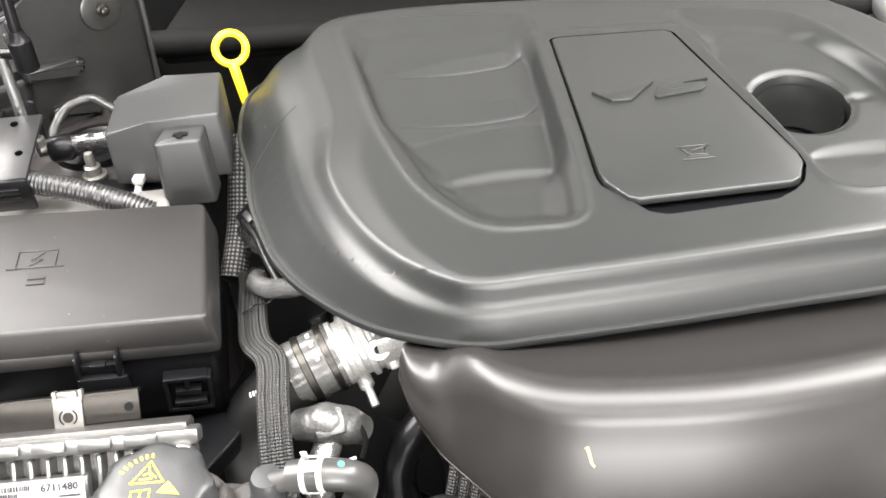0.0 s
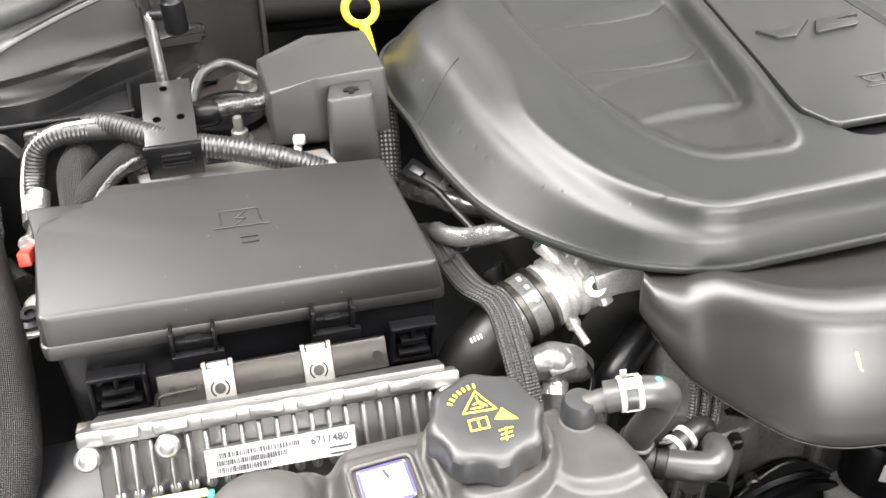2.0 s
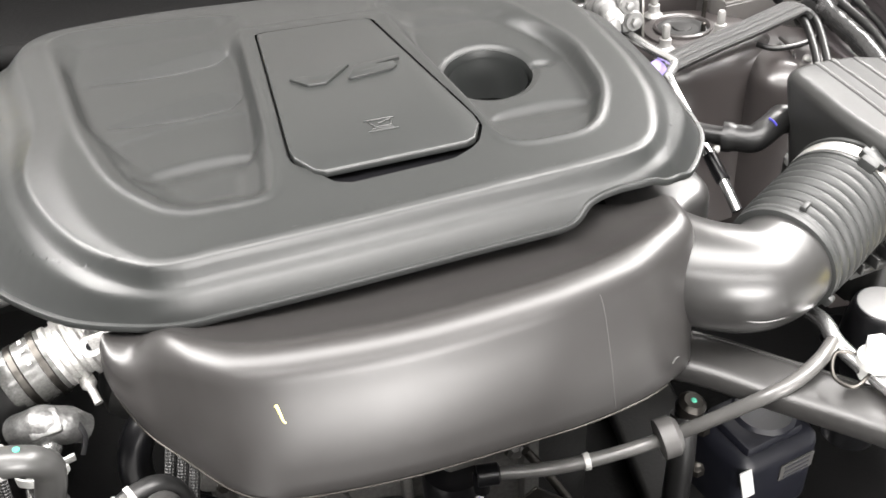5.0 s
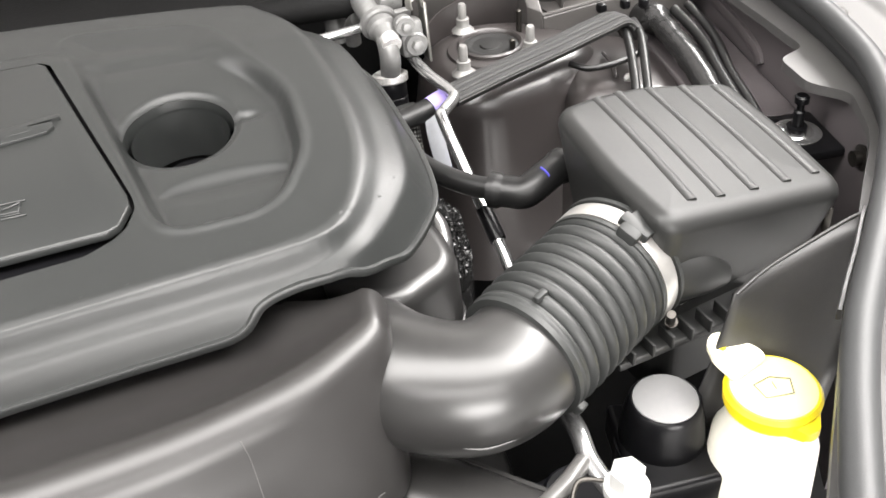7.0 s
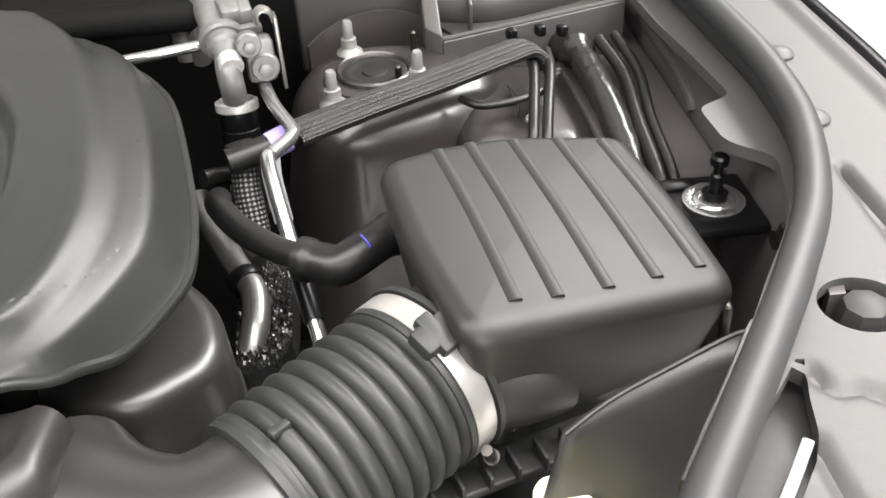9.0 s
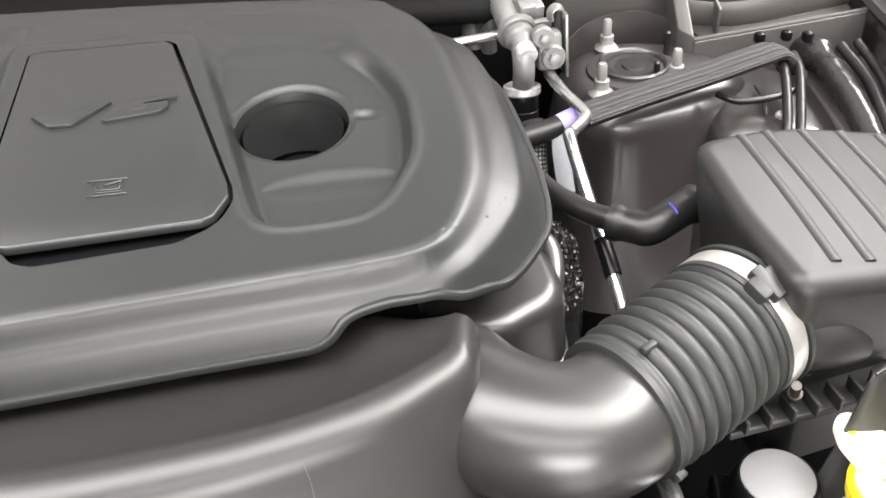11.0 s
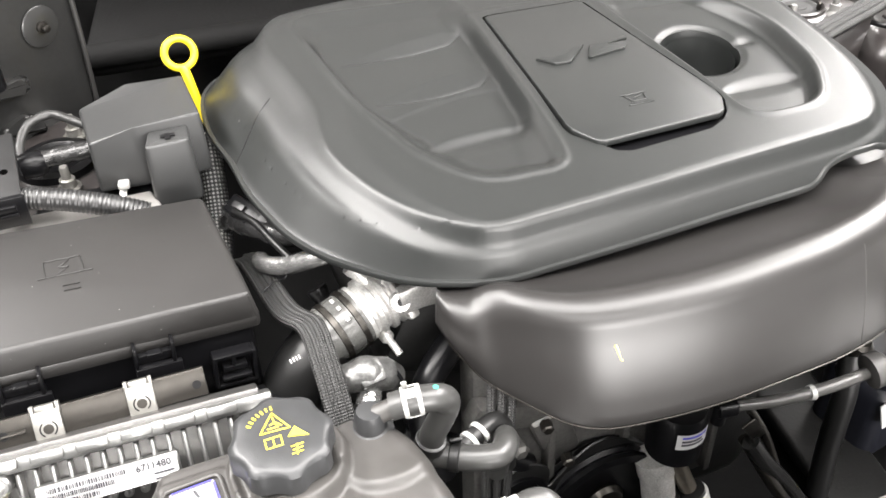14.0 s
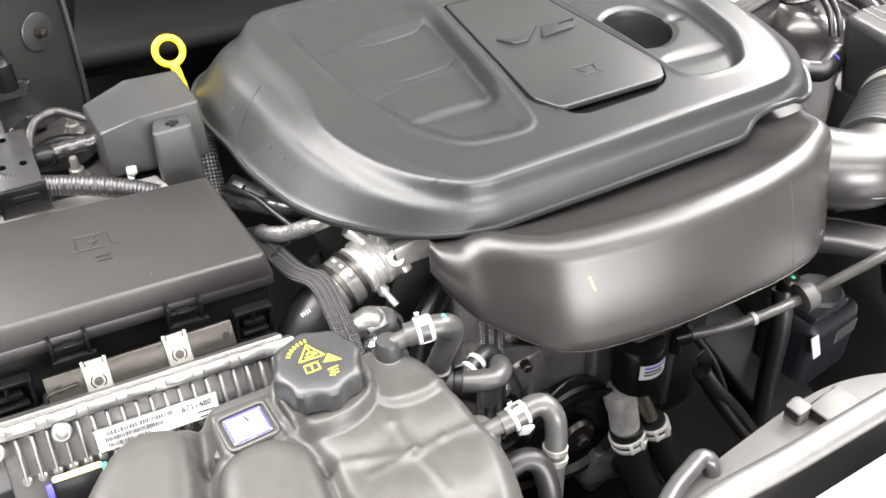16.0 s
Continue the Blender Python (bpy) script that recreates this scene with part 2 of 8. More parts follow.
def slab(poly, top, bottom, bevel=0.003, seg=3, taper=0.0):
    """A prism over a plan polygon (anticlockwise); top and bottom are heights or functions of (x, y)."""
    tf = top if callable(top) else (lambda x, y: top)
    bf = bottom if callable(bottom) else (lambda x, y: bottom)
    bm = bmesh.new()
    cx, cy = sum(p[0] for p in poly) / len(poly), sum(p[1] for p in poly) / len(poly)
    up = [bm.verts.new((x, y, tf(x, y))) for x, y in poly]
    lo = [bm.verts.new((x + (x - cx) * taper, y + (y - cy) * taper, bf(x, y))) for x, y in poly]
    bm.faces.new(up)
    bm.faces.new(lo[::-1])
    k = len(poly)
    for i in range(k):
        bm.faces.new((lo[i], lo[(i + 1) % k], up[(i + 1) % k], up[i]))
    if bevel:
        bmesh.ops.bevel(bm, geom=list(bm.edges), offset=bevel, segments=seg, affect="EDGES", profile=0.5)
    return bm_data(bm)


def pillow(outline, top, bottom, r, taper=0.0, steps=6):
    """A body with upright walls over a smooth plan outline (anticlockwise), its upper edge rounded to radius r."""
    k = len(outline)
    cx, cy = sum(p[0] for p in outline) / k, sum(p[1] for p in outline) / k
    tf = top if callable(top) else (lambda x, y: top)
    norms = []
    for i in range(k):
        a, b = Vector(outline[i - 1]), Vector(outline[(i + 1) % k])
        d = (b - a).normalized()
        norms.append(Vector((-d.y, d.x)))
    rings = [(-taper, None)] + [(0.0, r)] + [(r * (1 - math.cos(math.pi / 2 * j / steps)), r * (1 - math.sin(math.pi / 2 * j / steps))) for j in range(1, steps + 1)]
    verts, faces = [], []
    for off, drop in rings:
        for (x, y), n in zip(outline, norms):
            px, py = x + n.x * off, y + n.y * off
            verts.append((px, py, bottom if drop is None else tf(px, py) - drop))
    m = len(rings)
    for i in range(m - 1):
        for j in range(k):
            faces.append((i * k + j, i * k + (j + 1) % k, (i + 1) * k + (j + 1) % k, (i + 1) * k + j))
    verts.append((cx, cy, tf(cx, cy)))
    for j in range(k):
        faces.append(((m - 1) * k + j, (m - 1) * k + (j + 1) % k, len(verts) - 1))
    return verts, faces


def rounded(poly, r, n=4):
    """The plan polygon with its corners rounded."""
    out = []
    k = len(poly)
    for i in range(k):
        a, b, c = Vector(poly[i - 1]), Vector(poly[i]), Vector(poly[(i + 1) % k])
        d1, d2 = (a - b), (c - b)
        q = min(r, d1.length * 0.45, d2.length * 0.45)
        p0, p1 = b + d1.normalized() * q, b + d2.normalized() * q
        for j in range(n + 1):
            t = j / n
            out.append(tuple((1 - t) ** 2 * p0 + 2 * t * (1 - t) * b + t * t * p1))
    return out


def part(name, data, material, parent=None, label="", sharp=38, solid=0.0):
    """ONE mesh object under a thing or a part; with no parent it is a thing of one mesh."""
    if isinstance(data, bmesh.types.BMesh):
        data = bm_data(data)
    verts = [LEVEL @ Vector(v) for v in data[0]]
    lo = Vector([min(v[i] for v in verts) for i in range(3)])
    hi = Vector([max(v[i] for v in verts) for i in range(3)])
    c = (lo + hi) / 2
    if parent is None:
        c.z = lo.z
    me = bpy.data.meshes.new(name)
    me.from_pydata([v - c for v in verts], [], data[1])
    if len(data) > 2:
        layer = me.uv_layers.new(name="along")
        flat = [uv for f in data[2] for uv in f]
        layer.data.foreach_set("uv", [x for uv in flat for x in uv])
    me.validate()
    me.shade_smooth()
    me.set_sharp_from_angle(angle=radians(sharp))
    me.materials.append(material)
    ob = new(name, me)
    ob.matrix_basis = Matrix.Translation(c)
    if parent is not None:
        ob.parent = parent
        ob.matrix_parent_inverse = WM[parent].inverted()
    WM[ob] = Matrix.Translation(c)
    if solid:
        md = ob.modifiers.new("thickness", "SOLIDIFY")
        md.thickness, md.offset = solid, -1
    if label:
        ob["label"] = label
    return ob


def thing(name, at, label, category, group="", kind=""):
    """An Empty at the thing's base, to which its parts belong."""
    ob = new(name)
    ob.empty_display_size = 0.03
    ob.matrix_basis = Matrix.Translation(LEVEL @ Vector(at))
    WM[ob] = ob.matrix_basis.copy()
    return tagged(ob, label, category, group, kind)


def one(name, data, material, label, category, group="", kind="", sharp=38):
    return tagged(part(name, data, material, None, "", sharp), label, category, group, kind)


def words(text, size, m, depth=0.0006):
    """Mesh data of lettering in Blender's own font, lying in the xy plane of m, centred."""
    cu = bpy.data.curves.new("letters", "FONT")
    cu.body, cu.size, cu.extrude, cu.align_x, cu.align_y = text, size, depth, "CENTER", "CENTER"
    cu.resolution_u, cu.offset = 2, size * 0.02
    ob = bpy.data.objects.new("letters", cu)
    me = bpy.data.meshes.new_from_object(ob)
    data = [m @ v.co for v in me.vertices], [tuple(p.vertices) for p in me.polygons]
    bpy.data.objects.remove(ob)
    bpy.data.curves.remove(cu)
    bpy.data.meshes.remove(me)
    return data


def frame_on(origin, u, n):
    """A pose whose x runs along u and whose z is the normal n."""
    z = Vector(n).normalized()
    x = Vector(u)
    x = (x - z * x.dot(z)).normalized()
    y = z.cross(x)
    return Matrix.Translation(origin) @ Matrix((x, y, z)).transposed().to_4x4()


def signed(poly, X, Y):
    """Signed distance to a plan polygon on grids, negative inside."""
    d = np.full(X.shape, 1e9)
    inside = np.zeros(X.shape, bool)
    k = len(poly)
    for i in range(k):
        ax, ay = poly[i]
        bx, by = poly[(i + 1) % k]
        ex, ey = bx - ax, by - ay
        t = np.clip(((X - ax) * ex + (Y - ay) * ey) / (ex * ex + ey * ey + 1e-12), 0, 1)
        d = np.minimum(d, (X - ax - t * ex) ** 2 + (Y - ay - t * ey) ** 2)
        cross = ((ay > Y) != (by > Y)) & (X < (bx - ax) * (Y - ay) / (by - ay + 1e-12) + ax)
        inside ^= cross
    return np.where(inside, -1, 1) * np.sqrt(d)


def step(a, b, v):
    t = np.clip((v - a) / (b - a), 0, 1)
    return t * t * (3 - 2 * t)


def relief(outline, height, cell, holes=(), skirt=0.0):
    """A moulded sheet over a plan outline: height(X, Y, D) gives its heights, D the distance in from the edge; skirt turns its edge down."""
    xs, ys = [p[0] for p in outline], [p[1] for p in outline]
    nx, ny = int((max(xs) - min(xs)) / cell) + 4, int((max(ys) - min(ys)) / cell) + 4
    X, Y = np.meshgrid(min(xs) - cell * 1.5 + cell * np.arange(nx), min(ys) - cell * 1.5 + cell * np.arange(ny))

    def field(X, Y):
        S = signed(outline, X, Y)
        for h in holes:
            S = np.maximum(S, -signed(h, X, Y))
        return S

    S = field(X, Y)
    inside = S < 0
    keep = np.zeros((ny - 1, nx - 1), bool)
    keep = inside[:-1, :-1] | inside[1:, :-1] | inside[:-1, 1:] | inside[1:, 1:]
    used = np.zeros((ny, nx), bool)
    used[:-1, :-1] |= keep
    used[1:, :-1] |= keep
    used[:-1, 1:] |= keep
    used[1:, 1:] |= keep
    out = used & ~inside
    near = used & (S > -cell * 0.45)
    PX, PY = X.copy(), Y.copy()
    for _ in range(3):
        e = cell * 0.1
        s0 = field(PX[near], PY[near])
        gx = (field(PX[near] + e, PY[near]) - field(PX[near] - e, PY[near])) / (2 * e)
        gy = (field(PX[near], PY[near] + e) - field(PX[near], PY[near] - e)) / (2 * e)
        g = gx * gx + gy * gy + 0.05
        PX[near] -= s0 * gx / g
        PY[near] -= s0 * gy / g
    D = np.maximum(-signed(outline, PX, PY), 0)
    Z = height(PX, PY, D)
    index = -np.ones((ny, nx), int)
    index[used] = np.arange(used.sum())
    verts = list(zip(PX[used].tolist(), PY[used].tolist(), Z[used].tolist()))
    ii, jj = np.nonzero(keep)
    faces = [(int(index[i, j]), int(index[i, j + 1]), int(index[i + 1, j + 1]), int(index[i + 1, j])) for i, j in zip(ii, jj)]
    if skirt:
        count = {}
        for f in faces:
            for q in range(4):
                e = (f[q], f[(q + 1) % 4])
                if (e[1], e[0]) in count:
                    count.pop((e[1], e[0]))
                else:
                    count[e] = 1
        low = {}
        for a, b in list(count):
            for v in (a, b):
                if v not in low:
                    low[v] = len(verts)
                    verts.append((verts[v][0], verts[v][1], verts[v][2] - skirt))
            faces.append((b, a, low[a], low[b]))
    return verts, faces


# ---- the room and the body of the car ----
def level_box(x0, x1, y0, y1, z0, z1):
    """Part of the room, which stands true while the car leans."""
    return moved(slab([(x0, y0), (x1, y0), (x1, y1), (x0, y1)], z1, z0, 0), LEVEL.inverted())


one("floor", level_box(-7, 8, -7, 8, -0.1, 0.0), FLOOR, "light polished showroom floor under the car", "floor", kind="structure")
one("ceiling", level_box(-7, 8, -7, 8, 3.6, 3.7), WALL, "white showroom ceiling", "ceiling", kind="structure")
for nm, x0, x1, y0, y1 in (("wall_north", -7, 8, 8, 8.1), ("wall_west", -7.1, -7, -7, 8), ("wall_east", 8, 8.1, -7, 8)):
    one(nm, level_box(x0, x1, y0, y1, 0, 3.6), WALL, "plain white showroom wall", "wall", kind="structure")

# Unseen front wall; its wide opening is added to hold the fill light.
one("wall_south", joined(level_box(-7, -0.15, -5.5, -5.35, 0, 3.6), level_box(3.55, 8, -5.5, -5.35, 0, 3.6), level_box(-0.15, 3.55, -5.5, -5.35, 0, 0.85), level_box(-0.15, 3.55, -5.5, -5.35, 2.7, 3.6)), WALL, "plain white showroom wall with a wide opening added for the fill light", "wall", kind="structure")

# Open hood above the engine, out of view, hinged at the cowl.
hood = thing("hood", (0.25, 1.5, 1.16), "open hood out of view above the engine, its pale underside a reflector, with a dark pad", "hood")
hm = pose(0.22, 1.5, 1.14, -57, 0, 11.5)
# Underside far paler than the body paint, to brighten the cover's reflection.
part("hood_panel", box(1.56, 1.30, 0.03, 0.012, hm @ pose(0, -0.65, 0)), HOOD, hood)
for sx in (-0.55, 0.0, 0.55):
    part("hood_rib", box(0.05, 0.48, 0.02, 0.008, hm @ pose(sx, -0.29, -0.022)), HOOD, hood)
part("insulation_pad", box(1.3, 0.70, 0.02, 0.01, hm @ pose(0, -0.91, -0.026)), PAD, hood)

# Engine bay shell: firewall, side walls, and an unseen undertray.
one("firewall", slab([(-0.62, 1.40), (1.12, 1.56), (1.12, 1.62), (-0.62, 1.46)], 1.10, 0.35, 0.01), INSULATION, "black insulated firewall behind the engine", "firewall", kind="structure")
# Added sheet that keeps the bright floor from showing through the bay.
one("undertray", slab([(-1.4, -0.1), (1.25, -0.1), (1.25, 1.5), (-1.4, 1.5)], 0.36, 0.34, 0.0), INSULATION, "unseen dark sheet below the engine, added to block the bright floor", "undertray", kind="structure")
# The wall of the firewall cut-out that shows behind the dipstick.
one("cowl_panel", joined(
    slab([(-0.40, 1.10), (0.62, 1.22), (0.62, 1.40), (-0.40, 1.40)], 1.02, 0.98, 0.012),
    sweep([(-0.40, 1.10, 1.015), (0.1, 1.15, 1.015), (0.62, 1.215, 1.0)], 0.018, 12, 8)), INSULATION, "black cowl panel below the windscreen", "cowl", kind="structure")

# The engine itself, a dark mass below its cover.
engine = thing("engine", (0.2, 0.8, 0.36), "dark engine block with heads under the cover", "engine")
part("block", box(0.46, 0.48, 0.36, 0.03, pose(0.21, 0.86, 0.60, 0, 0, 11.5)), DARK, engine)
part("cylinder_head", box(0.20, 0.46, 0.16, 0.03, pose(0.0, 0.86, 0.84, 0, 25, 11.5)), DARK, engine)
part("cylinder_head", box(0.20, 0.46, 0.16, 0.03, pose(0.42, 0.92, 0.84, 0, -25, 11.5)), DARK, engine)
part("timing_cover", joined(box(0.40, 0.05, 0.40, 0.02, pose(0.22, 0.64, 0.66, 0, 0, 11.5)), *[box(0.012, 0.03, 0.34, 0.004, pose(0.22 + q * 0.98, 0.612 + q * 0.2, 0.66, 0, 0, 11.5)) for q in (-0.16, -0.09, 0.02, 0.11, 0.17)], *[lathe([(0.012, 0), (0.012, 0.02), (0.007, 0.024)], 6, pose(0.22 + q * 0.98, 0.605 + q * 0.2, z, 90, 0, 11.5)) for q, z in ((-0.13, 0.80), (-0.05, 0.82), (0.06, 0.81), (0.14, 0.79), (-0.14, 0.70), (0.15, 0.68))]), CASTING, engine)
part("water_pump", lathe([(0.06, 0), (0.06, 0.03), (0.045, 0.04), (0.03, 0.06)], 28, pose(0.30, 0.63, 0.74, 90, 0, 11.5)), CASTING, engine)

# ---- engine cover ----
LIP = [(-0.205, 0.808), (-0.188, 0.747), (-0.163, 0.69), (-0.141, 0.652), (-0.105, 0.613), (-0.045, 0.572), (0.01, 0.555),
       (0.062, 0.549), (0.114, 0.558), (0.221, 0.579), (0.332, 0.603), (0.424, 0.622), (0.452, 0.634), (0.479, 0.642),
       (0.512, 0.650), (0.542, 0.662), (0.572, 0.689), (0.592, 0.720), (0.606, 0.757), (0.605, 0.81), (0.597, 0.865),
       (0.576, 0.965), (0.553, 1.03), (0.518, 1.078), (0.46, 1.10), (0.25, 1.102), (0.0, 1.085), (-0.13, 1.062),
       (-0.203, 1.028), (-0.235, 0.962), (-0.230, 0.88)]
LIP_S = [tuple(p)[:2] for p in smooth([(x, y, 0) for x, y in LIP], 6, closed=True)]


def top_of(x, y):
    return 0.9849 - 0.0173 * x + 0.1111 * y


POCKET_L = rounded([(-0.112, 0.965), (-0.090, 0.988), (0.099, 1.006), (0.106, 0.95), (0.148, 0.69), (0.148, 0.645), (0.06, 0.634), (0.0, 0.688), (-0.045, 0.775)], 0.03, 5)
POCKET_R = rounded([(0.277, 0.975), (0.383, 0.688), (0.47, 0.702), (0.498, 0.775), (0.487, 0.87), (0.40, 1.012), (0.27, 1.02)], 0.03, 5)
CUP = [(0.386 + 0.0505 * math.cos(2 * math.pi * i / 64), 0.849 + 0.0505 * math.sin(2 * math.pi * i / 64)) for i in range(64)]
BADGE = [(0.128, 0.934), (0.135, 0.938), (0.254, 0.953), (0.262, 0.948), (0.354, 0.734), (0.357, 0.722), (0.350, 0.699), (0.342, 0.693), (0.200, 0.667), (0.190, 0.670), (0.170, 0.692), (0.166, 0.704)]
BADGE_GAP = [(0.123, 0.937), (0.257, 0.957), (0.266, 0.95), (0.361, 0.724), (0.352, 0.692), (0.325, 0.672), (0.225, 0.650), (0.203, 0.655), (0.164, 0.694), (0.161, 0.706)]
SLOT_EDGE = [(0.1255, 0.937), (0.134, 0.9415), (0.2545, 0.9565), (0.2652, 0.9505), (0.3572, 0.735), (0.3604, 0.722), (0.3545, 0.700), (0.345, 0.688), (0.325, 0.674), (0.225, 0.652), (0.208, 0.656), (0.198, 0.666), (0.1675, 0.691), (0.163, 0.7035)]
SLOT_EDGE = rounded(SLOT_EDGE, 0.003, 3)


def ramp(v, a, b, soft):
    """0 before a, 1 past b, straight between, its two bends rounded."""
    def bend(u):
        return np.where(u < -soft, 0.0, np.where(u > soft, u, (u + soft) ** 2 / (4 * soft)))
    return (bend(v - a) - bend(v - b)) / (b - a)


def lens(X, Y, a, b, wide, deep):
    """A long louvre between two points that deepens gently and ends in a steep far side, and thins out to its ends."""
    ex, ey = b[0] - a[0], b[1] - a[1]
    L = math.hypot(ex, ey)
    s = ((X - a[0]) * ex + (Y - a[1]) * ey) / L / L
    q = (-(X - a[0]) * ey + (Y - a[1]) * ex) / L
    w = wide * np.sqrt(np.clip(4 * s * (1 - s), 0, 1)) ** 0.8 + 1e-6
    inside = (s > 0) & (s < 1)
    t = q / w
    prof = np.where(t < 0.3, np.clip((t + 1.1) / 1.4, 0, 1) ** 1.3, step(1.4, 0.3, t))
    return np.where(inside, deep * prof * np.clip(w / wide, 0, 1), 0)


def scoop(X, Y, a, b, wide, deep):
    """A long hollow between two points with a sharp near edge, rising evenly to its far side."""
    ex, ey = b[0] - a[0], b[1] - a[1]
    L = math.hypot(ex, ey)
    s = ((X - a[0]) * ex + (Y - a[1]) * ey) / L / L
    q = (-(X - a[0]) * ey + (Y - a[1]) * ex) / L
    w = wide * np.clip(np.minimum(s / 0.55, (1 - s) / 0.14), 0, 1) ** 0.7 + 1e-6
    t = q / w
    prof = np.minimum(step(-1.15, -0.75, t), np.clip((1.1 - t) / 1.85, 0, 1)) + 0.25 * np.exp(-((t + 0.85) / 0.25) ** 2)
    return np.where((s > 0) & (s < 1), deep * prof * np.clip(w / wide, 0, 1), 0)


# The same edge without the low arch over the duct, from which the rolled rim starts.
LIP_BASE = [p for p in LIP if not (0.44 < p[0] < 0.55 and p[1] < 0.8)]
LIP_BASE = LIP_BASE[:LIP_BASE.index((0.424, 0.622)) + 1] + [(0.46, 0.629), (0.50, 0.640), (0.53, 0.651), (0.554, 0.666)] + LIP_BASE[LIP_BASE.index((0.572, 0.689)):]
LIP_BS = [tuple(p)[:2] for p in smooth([(x, y, 0) for x, y in LIP_BASE], 6, closed=True)]


# Two mouldings run round the cover inside its edge: a rounded bead at half height and the crease of the flat top.
BEAD = [(-0.165, 0.838), (-0.140, 0.757), (-0.113, 0.690), (-0.073, 0.624), (-0.022, 0.577), (0.025, 0.5595), (0.062, 0.5565), (0.112, 0.5655),
        (0.220, 0.5865), (0.330, 0.6105), (0.420, 0.6295), (0.500, 0.6475), (0.535, 0.663), (0.556, 0.688), (0.573, 0.722), (0.583, 0.757),
        (0.582, 0.810), (0.574, 0.865), (0.553, 0.960), (0.530, 1.020), (0.500, 1.062), (0.455, 1.083), (0.250, 1.086), (0.000, 1.069),
        (-0.110, 1.046), (-0.168, 1.014), (-0.192, 0.958), (-0.186, 0.895)]
CREASE = [(-0.100, 0.800), (-0.094, 0.724), (-0.066, 0.662), (-0.024, 0.609), (0.027, 0.574), (0.060, 0.566), (0.110, 0.575), (0.218, 0.597),
          (0.328, 0.621), (0.418, 0.640), (0.490, 0.657), (0.520, 0.674), (0.536, 0.704), (0.545, 0.757), (0.543, 0.810), (0.535, 0.860),
          (0.515, 0.945), (0.495, 1.000), (0.468, 1.040), (0.430, 1.060), (0.250, 1.063), (0.000, 1.047), (-0.100, 1.024), (-0.138, 0.996),
          (-0.148, 0.945), (-0.122, 0.870)]
BEAD = [tuple(p)[:2] for p in smooth([(x, y, 0) for x, y in BEAD], 4, closed=True)]
CREASE = [tuple(p)[:2] for p in smooth([(x, y, 0) for x, y in CREASE], 4, closed=True)]


def cover_height(X, Y, D):
    """Upright skirt to a rounded bead, a cove above it, and a crease at the edge of the flat top; the sides lean in facets."""
    D = np.maximum(-signed(LIP_BS, X, Y), 0)
    SB, SC = signed(BEAD, X, Y), signed(CREASE, X, Y)
    v = np.where(SB > 0, D / (D + np.maximum(SB, 1e-6)), 1 + np.maximum(-SB, 0) / (np.maximum(-SB, 0) + np.maximum(SC, 0) + 1e-6))
    left = step(0.05, -0.09, X) * (1 - 0.7 * step(0.90, 1.02, Y))
    lean = np.maximum(left, 0.8 * step(0.48, 0.55, X))
    lipz, topz = 0.96 + 0.05 * Y, 0.9849 - 0.0173 * X + 0.1111 * Y
    h_bead = 0.46 + 0.16 * lean
    h_edge = 0.965 - 0.055 * left
    h_cove = h_bead + (0.25 + 0.30 * lean) * (h_edge - h_bead)
    r = h_bead * ramp(v, 0.0, 0.98, 0.20) + (h_cove - h_bead) * ramp(v, 0.98, 1.56, 0.20) + (h_edge - h_cove) * ramp(v, 1.56, 1.98, 0.14)
    r += (1 - h_edge) * ramp(-SC, 0.0, 0.006 + 0.030 * left, 0.003 + 0.006 * left)
    Z = lipz + (topz - lipz) * r
    Z -= 0.012 * step(0.95, 1.06, Y)
    for poly in (POCKET_L, POCKET_R):
        S = signed(poly, X, Y)
        Z -= (0.017 - 0.009 * step(0.88, 0.99, Y)) * step(0.003, -0.011 - 0.022 * np.maximum(1.35 * step(0.80, 0.72, Y + 0.25 * X), step(0.90, 0.97, Y)), S)
        Z += 0.0022 * np.exp(-(((S - 0.004) / 0.005) ** 2)) * (0.5 + 0.5 * step(0.92, 0.80, Y))
    Sl, Sr = signed(POCKET_L, X, Y), signed(POCKET_R, X, Y)
    fl, fr = step(-0.004, -0.014, Sl), step(-0.004, -0.014, Sr)
    for a, b, w, d in (((-0.0606, 0.8905), (0.0953, 0.9305), 0.0125, 0.0058), ((-0.032, 0.803), (0.1133, 0.845), 0.0160, 0.0068)):
        Z -= scoop(X, Y, a, b, w, d) * fl
    Z -= lens(X, Y, (0.0113, 0.705), (0.1347, 0.7316), 0.018, 0.0050) * fl
    for a, b, w, d in (((0.29, 0.945), (0.44, 0.952), 0.015, 0.0025), ((0.375, 0.752), (0.49, 0.768), 0.018, 0.0048)):
        Z -= lens(X, Y, a, b, w, d) * fr
    # The lower part of the first pocket lies a step deeper, behind a bright ridge.
    q = Y - (0.7807 + 0.47 * X - 1.75 * X ** 2)
    Z -= 0.0034 * step(0.004, -0.003, q) * fl * step(0.035, -0.04, q)
    Sc = signed(CUP, X, Y)
    Z -= 0.004 * step(0.009, 0.0, Sc)
    Z -= 0.005 * np.exp(-(((X - 0.449) / 0.013) ** 2 + ((Y - 0.858) / 0.006) ** 2))
    Sb = signed(BADGE_GAP, X, Y)
    ridge = step(0.03, 0.012, Sb) * step(0.70, 0.78, Y)
    Z += 0.003 * ridge
    return Z


cover = thing("engine_cover", (0.2, 0.83, 0.98), "matt dark grey moulded plastic engine cover with recessed pockets", "engine cover")
